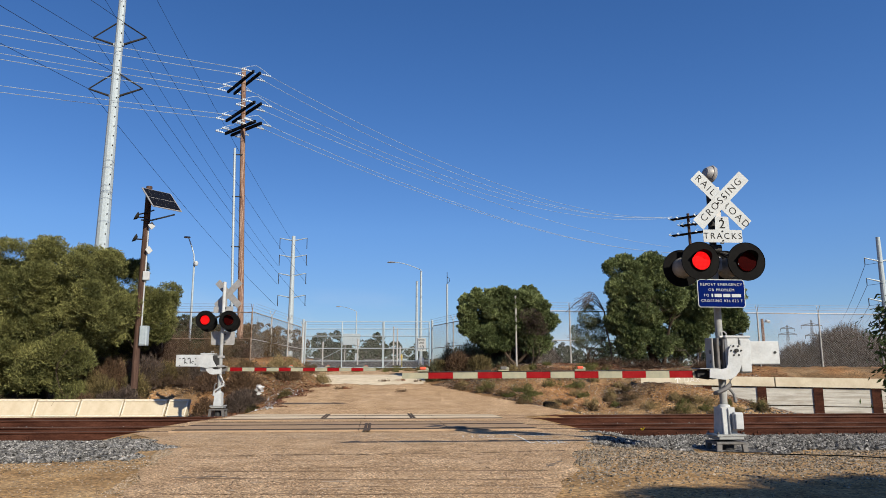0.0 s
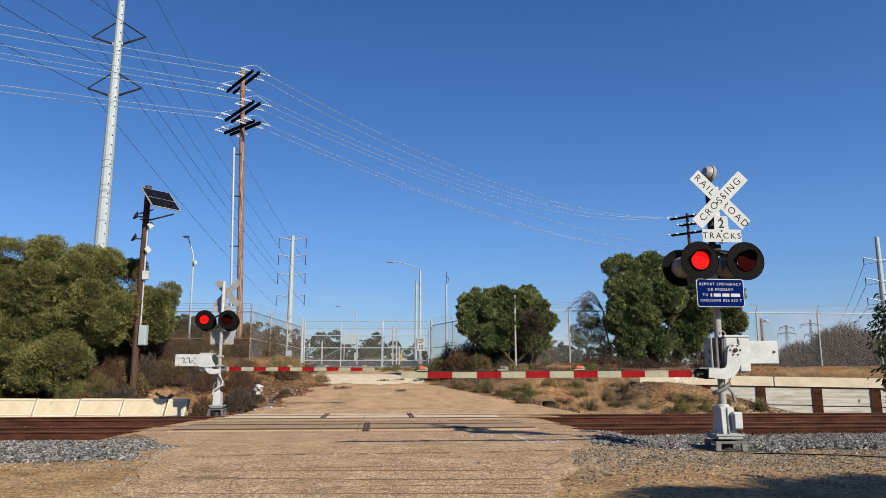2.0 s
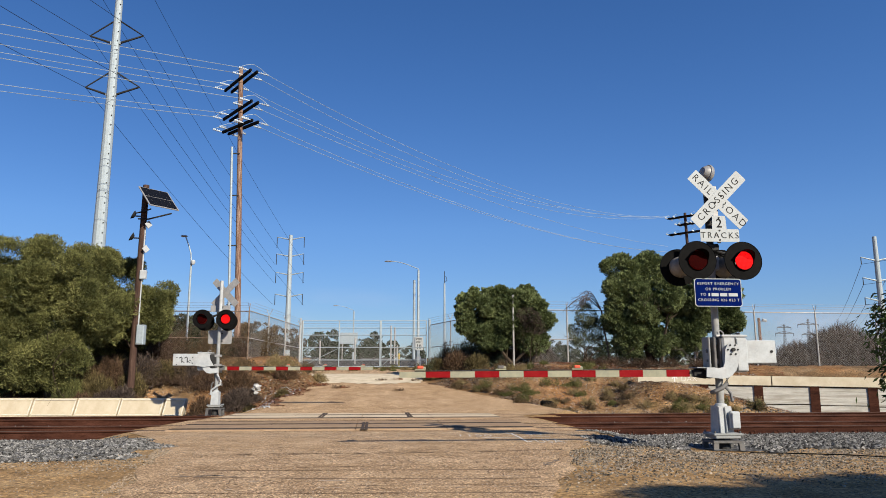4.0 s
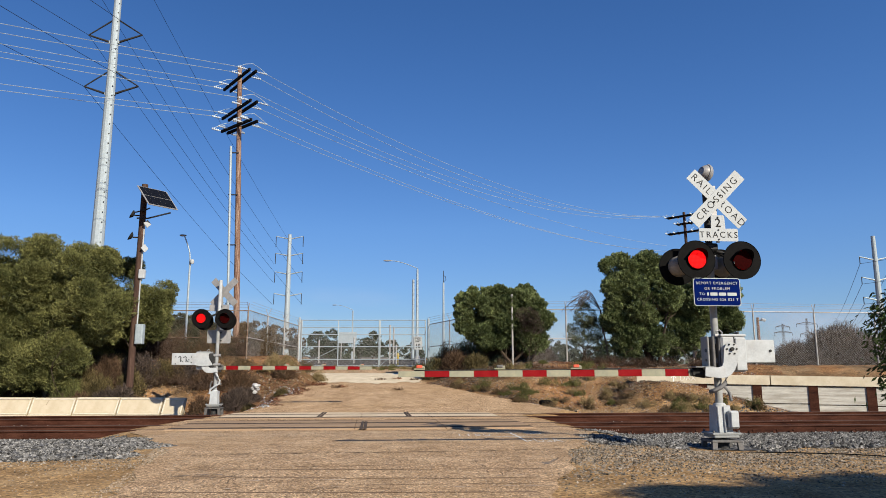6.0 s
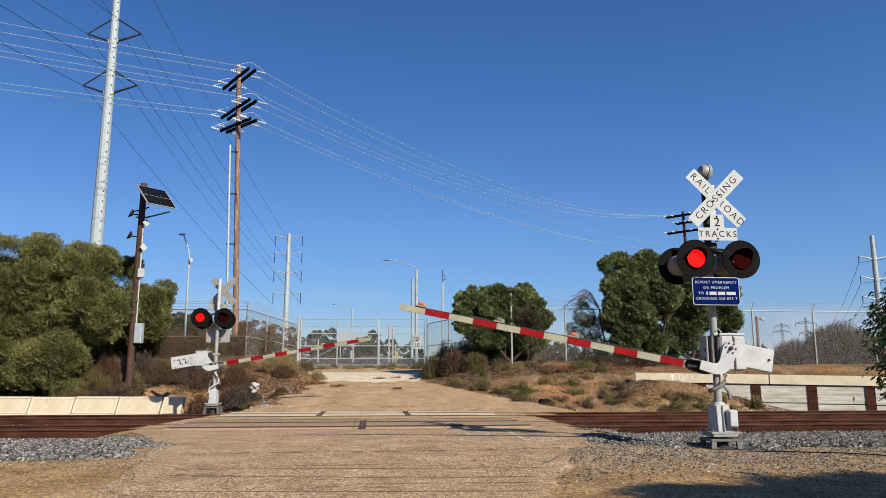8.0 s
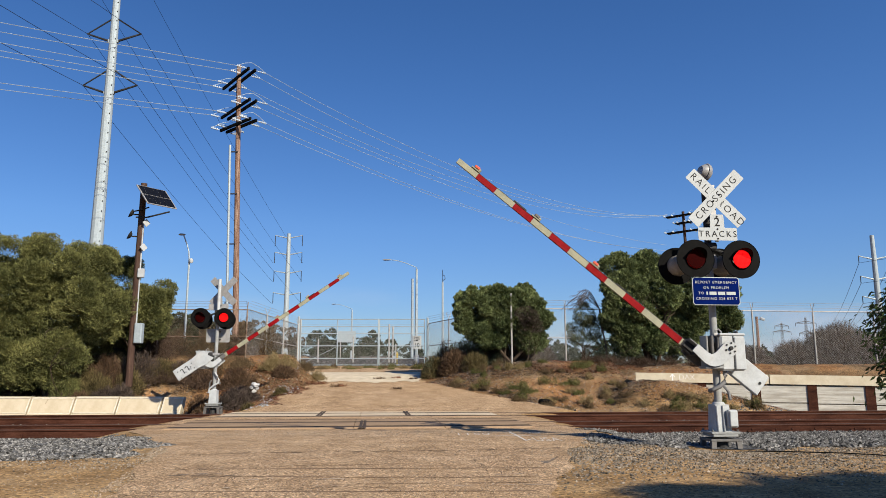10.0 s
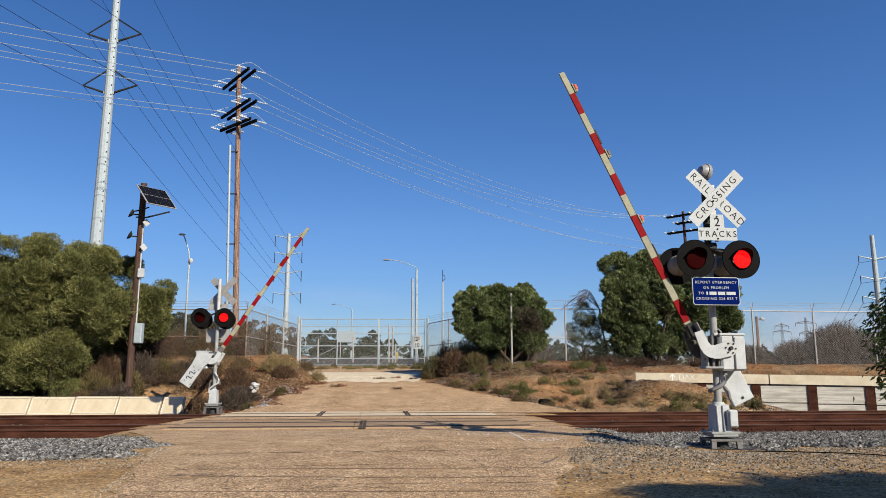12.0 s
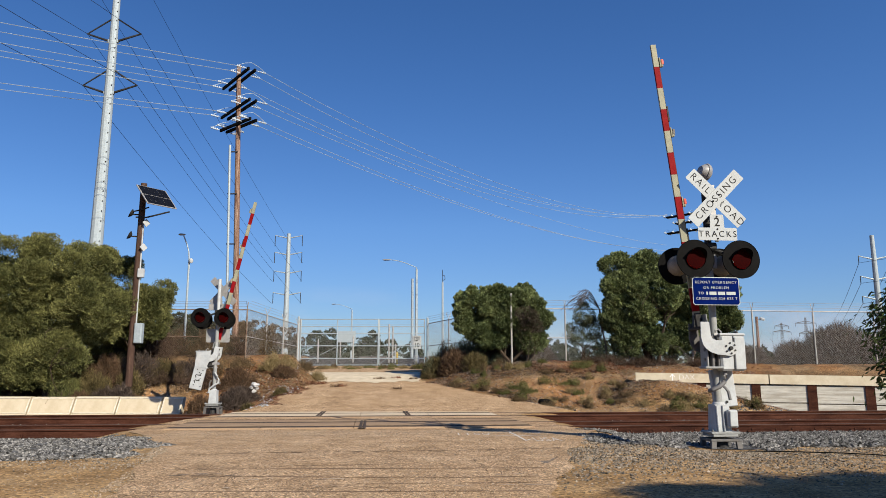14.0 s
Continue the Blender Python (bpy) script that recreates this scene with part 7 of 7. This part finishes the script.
# seconds, place and the tumbling turns
LEAF = [(0.0, 3.9, 14.6, 0.16, 0, -15, 0), (0.1, 3.2, 13.7, 0.2, 70, 20, 40), (0.2, 2.4, 12.7, 0.17, 140, -15, 80), (0.3, 1.58, 11.34, 0.15, 210, 20, 120), (0.4, 0.76, 9.44, 0.15, 280, -15, 160), (0.5, 0.24, 7.6, 0.15, 350, 20, 200), (0.6, 0.01, 7.6, 0.21, 60, -15, 240), (0.7, -0.21, 7.68, 0.15, 130, 20, 280), (0.8, -0.38, 7.05, 0.20, 200, -15, 320), (0.9, -0.48, 7.2, 0.15, 270, 20, 0), (1.0, -0.55, 7.1, 0.22, 340, -15, 40), (1.1, -0.66, 7.03, 0.15, 50, 20, 80), (1.2, -0.71, 6.48, 0.15, 120, -15, 120), (1.3, -0.9, 6.2, 0.2, 190, 20, 160), (1.6, -1.3, 5.4, 0.16, 260, -15, 200), (2.0, -1.6, 4.9, 0.15, 330, 20, 240), (14.0, -1.6, 4.9, 0.15, 330, 20, 240)]


# ---- crossing surface ----
panel_thing = thing("crossing_surface", pose(0, 0, 0, 0, 0, math.degrees(SKEW)), "pale concrete crossing panels with dark joints", "crossing panels", kind="structure")
M_panel = mat("worn_crossing_concrete", [(0.25, (0.30, 0.205, 0.125)), (0.7, (0.44, 0.32, 0.21))], 3, 0.85, bump=0.3, fine=50, dirt=(0.30, 0.2, 0.12), dirt_scale=1.5, dirt_amount=0.6)
M_gap = mat("dark_rubber", grey(0.02, 0.04, (1, 0.8, 0.65)), 8, 0.9)


M_joint = mat("brown_joint_steel", grey(0.07, 0.12, (1, 0.76, 0.60)), 6, 0.8, 0.1, 0.1)


def slab(u0, u1, v0, v1, z, material, name, h=0.05):
    sh = Shape().box(((u0 + u1) / 2, (v0 + v1) / 2, z - h / 2), (u1 - u0 - 0.012, v1 - v0, h), bevel=0.006)
    return part(name, sh, material, panel_thing)


M_stripe = mat("bleached_concrete", [(0.25, (0.56, 0.45, 0.31)), (0.7, (0.76, 0.64, 0.47))], 2.2, 0.85, bump=0.2, fine=50, dirt=(0.42, 0.32, 0.22), dirt_scale=1.3, dirt_amount=0.6, stretch=(0.5, 2, 1))
for k in range(2):
    r0, r1 = RAILS[2 * k], RAILS[2 * k + 1]
    u0, u1, n = (-4.5, 3.7, 4) if k == 0 else (-4.3, 3.65, 4)
    lift = 0.014 if k == 0 else 0.0
    for i in range(n):
        a, b = u0 + (u1 - u0) * i / n, u0 + (u1 - u0) * (i + 1) / n
        slab(a, b, r0 + 0.215, r1 - 0.175, 0.030 + lift, M_panel if k == 0 else M_stripe, "gauge_panel")
        slab(a, b, r0 - (0.36 if k == 0 else 0.5), r0 - 0.175, 0.028 + lift, M_panel, "field_panel")
        slab(a, b, r1 + 0.215, r1 + 0.95, 0.028 + lift, M_panel if k == 0 else M_stripe, "field_panel")
    for v in (r0, r1):
        slab(u0, u1, v - 0.17, v - 0.036, 0.0255 + lift, M_gap, "flangeway_filler")
        slab(u0, u1, v + 0.036, v + 0.21, 0.0255 + lift, M_gap, "flangeway_filler")
        slab(u0, u1, v - 0.034, v + 0.034, 0.030 + lift, M_railtop, "rail_head", 0.02)
    slab(u0, u1, r1 + 0.955, r1 + 1.10, 0.026 + lift, M_gap, "edge_seal")
    for u in ((-0.2,) if k == 0 else (-1.5, 1.05)):
        for w in (-0.042, 0.042):
            slab(u + w - 0.04, u + w + 0.04, r0 - (0.15 if k else 0.55), r1 + (0.9 if k else 0.35), 0.040 + lift, M_joint, "joint_plate", 0.02)


# ---- cracks, painted wire shadows and marks on the road ----
def crack(rng, pts, w, sh, rough=0.03, gaps=0.07, lift=0.0165, thin=0.05):
    """A line along a polyline on the road, ragged or even, with gaps."""
    out = []
    for a, b in zip(pts, pts[1:]):
        n = max(2, int((Vector(b) - Vector(a)).length / 0.09))
        for i in range(n):
            k = i / n
            out.append((a[0] + (b[0] - a[0]) * k + rng.normal(0, rough * 0.5), a[1] + (b[1] - a[1]) * k + rng.normal(0, rough)))
    v, f = [], []
    for i, (x, y) in enumerate(out):
        p, q = out[max(i - 1, 0)], out[min(i + 1, len(out) - 1)]
        d = Vector((q[0] - p[0], q[1] - p[1]))
        n = Vector((-d.y, d.x)).normalized() * w * rng.uniform(thin, 1.0)
        z = landz(x, y) + lift
        v += [(x - n.x, y - n.y, z), (x + n.x, y + n.y, z)]
        if i and rng.random() > gaps:
            f.append((2 * i - 2, 2 * i, 2 * i + 1, 2 * i - 1))
    sh.add(v, f)


crng = np.random.default_rng(8)
M_crack = mat("crack_filler", grey(0.14, 0.24, (1, 0.72, 0.52)), 9, 1.0, spec=0.0)
cracks = Shape()
LONG_CRACK = [(-3.5, 10.27), (-2.47, 10.54), (-1.51, 10.61), (-0.69, 10.69), (0.38, 10.84), (1.87, 11.21)]
crack(crng, LONG_CRACK, 0.030, cracks, 0.022, 0.10)
crack(crng, [(x, y - 0.05) for x, y in LONG_CRACK], 0.018, cracks, 0.04, 0.45)
for pts, w in (([(-2.55, 7.36), (-2.24, 7.54), (-2.02, 7.25), (-1.58, 7.29), (-1.26, 7.36), (-0.48, 7.43)], 0.010),
               ([(-2.24, 7.54), (-2.35, 8.14), (-2.36, 8.5)], 0.012), ([(-2.15, 7.6), (-2.27, 8.1), (-2.25, 8.45)], 0.007),
               ([(0.4, 9.7), (0.47, 9.22), (0.5, 8.8), (0.53, 8.41)], 0.007), ([(0.4, 8.5), (0.45, 8.14), (0.49, 7.81)], 0.007), ([(0.47, 9.22), (0.62, 8.7), (0.70, 8.2)], 0.006),
               ([(1.16, 9.11), (1.4, 9.51), (1.6, 10.08)], 0.010), ([(0.1, 10.65), (0.7, 10.55), (1.3, 10.75)], 0.012), ([(-0.1, 10.7), (0.15, 10.3), (0.3, 10.1)], 0.006),
               ([(-5.2, 28.2), (-3.8, 28.5), (-2.2, 28.1), (-1.2, 28.0)], 0.02), ([(-4.6, 26.6), (-2.9, 26.4), (-1.0, 26.5)], 0.010), ([(-4.4, 15.55), (-2.0, 15.75), (2.4, 16.1)], 0.012)):
    crack(crng, pts, w, cracks, 0.028, 0.12)
for _ in range(16):
    x, y = crng.uniform(-2.2, 0.6), crng.uniform(7.3, 13.0)
    an = crng.uniform(-1.2, 1.2) + (1.57 if crng.random() < 0.4 else 0)
    pts = [(x, y)]
    for _ in range(3):
        an += crng.normal(0, 0.5)
        pts.append((pts[-1][0] + 0.2 * math.cos(an), pts[-1][1] + 0.2 * math.sin(an)))
    crack(crng, pts, 0.005, cracks, 0.015)
tagged(part("road_cracks", cracks, M_crack), "dark ragged cracks in the asphalt", "cracks", kind="stuff")

# soft shadows of overhead wires, painted as slightly darker strips on the asphalt
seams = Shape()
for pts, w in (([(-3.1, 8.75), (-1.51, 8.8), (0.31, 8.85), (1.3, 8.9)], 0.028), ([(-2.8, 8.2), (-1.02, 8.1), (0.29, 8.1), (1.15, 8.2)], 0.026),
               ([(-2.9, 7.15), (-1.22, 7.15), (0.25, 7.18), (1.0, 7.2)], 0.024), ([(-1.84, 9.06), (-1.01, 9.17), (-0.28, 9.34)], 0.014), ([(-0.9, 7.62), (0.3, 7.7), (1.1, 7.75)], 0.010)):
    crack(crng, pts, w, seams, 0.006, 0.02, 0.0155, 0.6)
tagged(part("road_shadow_lines", seams, mat("painted_wire_shadow", grey(0.21, 0.31, (1, 0.70, 0.48)), 40, 1.0, spec=0.0)), "faint straight dark lines painted for the shadows of overhead wires", "seams", kind="stuff")

patch = Shape()
for pts, w in (([(-2.1, 7.85), (-1.85, 7.93)], 0.03), ([(-1.36, 7.93), (-0.97, 7.97)], 0.025), ([(0.1, 7.5), (1.2, 7.6)], 0.018), ([(-2.19, 7.36), (-2.04, 7.32)], 0.025), ([(-1.28, 7.46), (-0.94, 7.46)], 0.018), ([(0.6, 8.3), (1.0, 8.4)], 0.015)):
    crack(crng, pts, w, patch, 0.01, 0.1, 0.0175)
tagged(part("road_scuffs", patch, mat("pale_scuffs", grey(0.42, 0.6, (1, 0.8, 0.6)), 12, 0.9)), "pale scraped streaks on the asphalt", "scuffs", kind="stuff")
smear = Shape()
for k in range(7):
    x, y = -3.1 + 0.09 * k, 8.25 + 0.05 * (k % 3)
    crack(crng, [(x, y), (x + 0.35, y + 0.06)], 0.03, smear, 0.02, 0.25, 0.015)
for k in range(6):
    x, y = 1.25 + 0.05 * k, 9.3 + 0.12 * (k % 4)
    crack(crng, [(x, y), (x + 0.2, y + 0.12)], 0.05, smear, 0.03, 0.2, 0.015)
tagged(part("road_smears", smear, mat("grey_smears", grey(0.17, 0.26, (1, 0.9, 0.8)), 20, 0.9)), "grey tar smears on the asphalt", "smears", kind="stuff")

marks = thing("paint_marks", pose(0, 0, 0), "white sprayed utility marks on the asphalt", "road marking")


def stroke(pts, w=0.022):
    sh = Shape()
    for a, b in zip(pts, pts[1:]):
        d = Vector((b[0] - a[0], b[1] - a[1], 0))
        n = Vector((-d.y, d.x, 0)).normalized() * w
        row = []
        for k in np.linspace(0, 1, 9):
            x, y = a[0] + d.x * k, a[1] + d.y * k
            p = Vector((x, y, landz(x, y) + 0.017))
            row += [p - n, p + n]
        sh.add(row, [(2 * i, 2 * i + 2, 2 * i + 3, 2 * i + 1) for i in range(8)])
    part("stroke", sh, M_chalk, marks)


stroke([(0.67, 13.13), (1.92, 13.36)], 0.022)
stroke([(1.20, 14.35), (1.35, 14.65), (1.30, 14.1), (1.40, 12.3), (1.50, 12.55)], 0.020)
for word, x, y, w in (("USA", 1.78, 12.5, 0.27), ("50", 1.72, 14.2, 0.36), ("1150", 0.55, 13.72, 0.36)):
    m = pose(x, y, 0, -90, 0, 0) @ Matrix.Diagonal((w, 1, 1, 1))

    def lay(co, m=m):
        q = m @ co
        return (q.x, q.y, landz(q.x, q.y) + 0.017)

    letters(marks, word, 0.95, M_chalk, "white sprayed letter", pose(0, 0, 0), -0.012, 1.0, lay)



def motions():
    for lit, turn in ((near_lit, 1), (far_lit, -1)):
        for k, lens in enumerate(lit):
            first = (k == 0) if turn == 1 else (k == 1)
            walk(lens, lens_rows(first))
    for arm, rows, pv in ((near_arm, NEAR_ARM, (0.12, -0.06, 1.52)), (far_arm, FAR_ARM, (0.37, -0.06, 1.67))):
        walk(arm, [(t, pose(*pv, 0, a, 0)) for t, a in rows])
    walk(leaf, [(t, pose(x, y, z, rx, ry, rz)) for t, x, y, z, rx, ry, rz in LEAF])


motions()
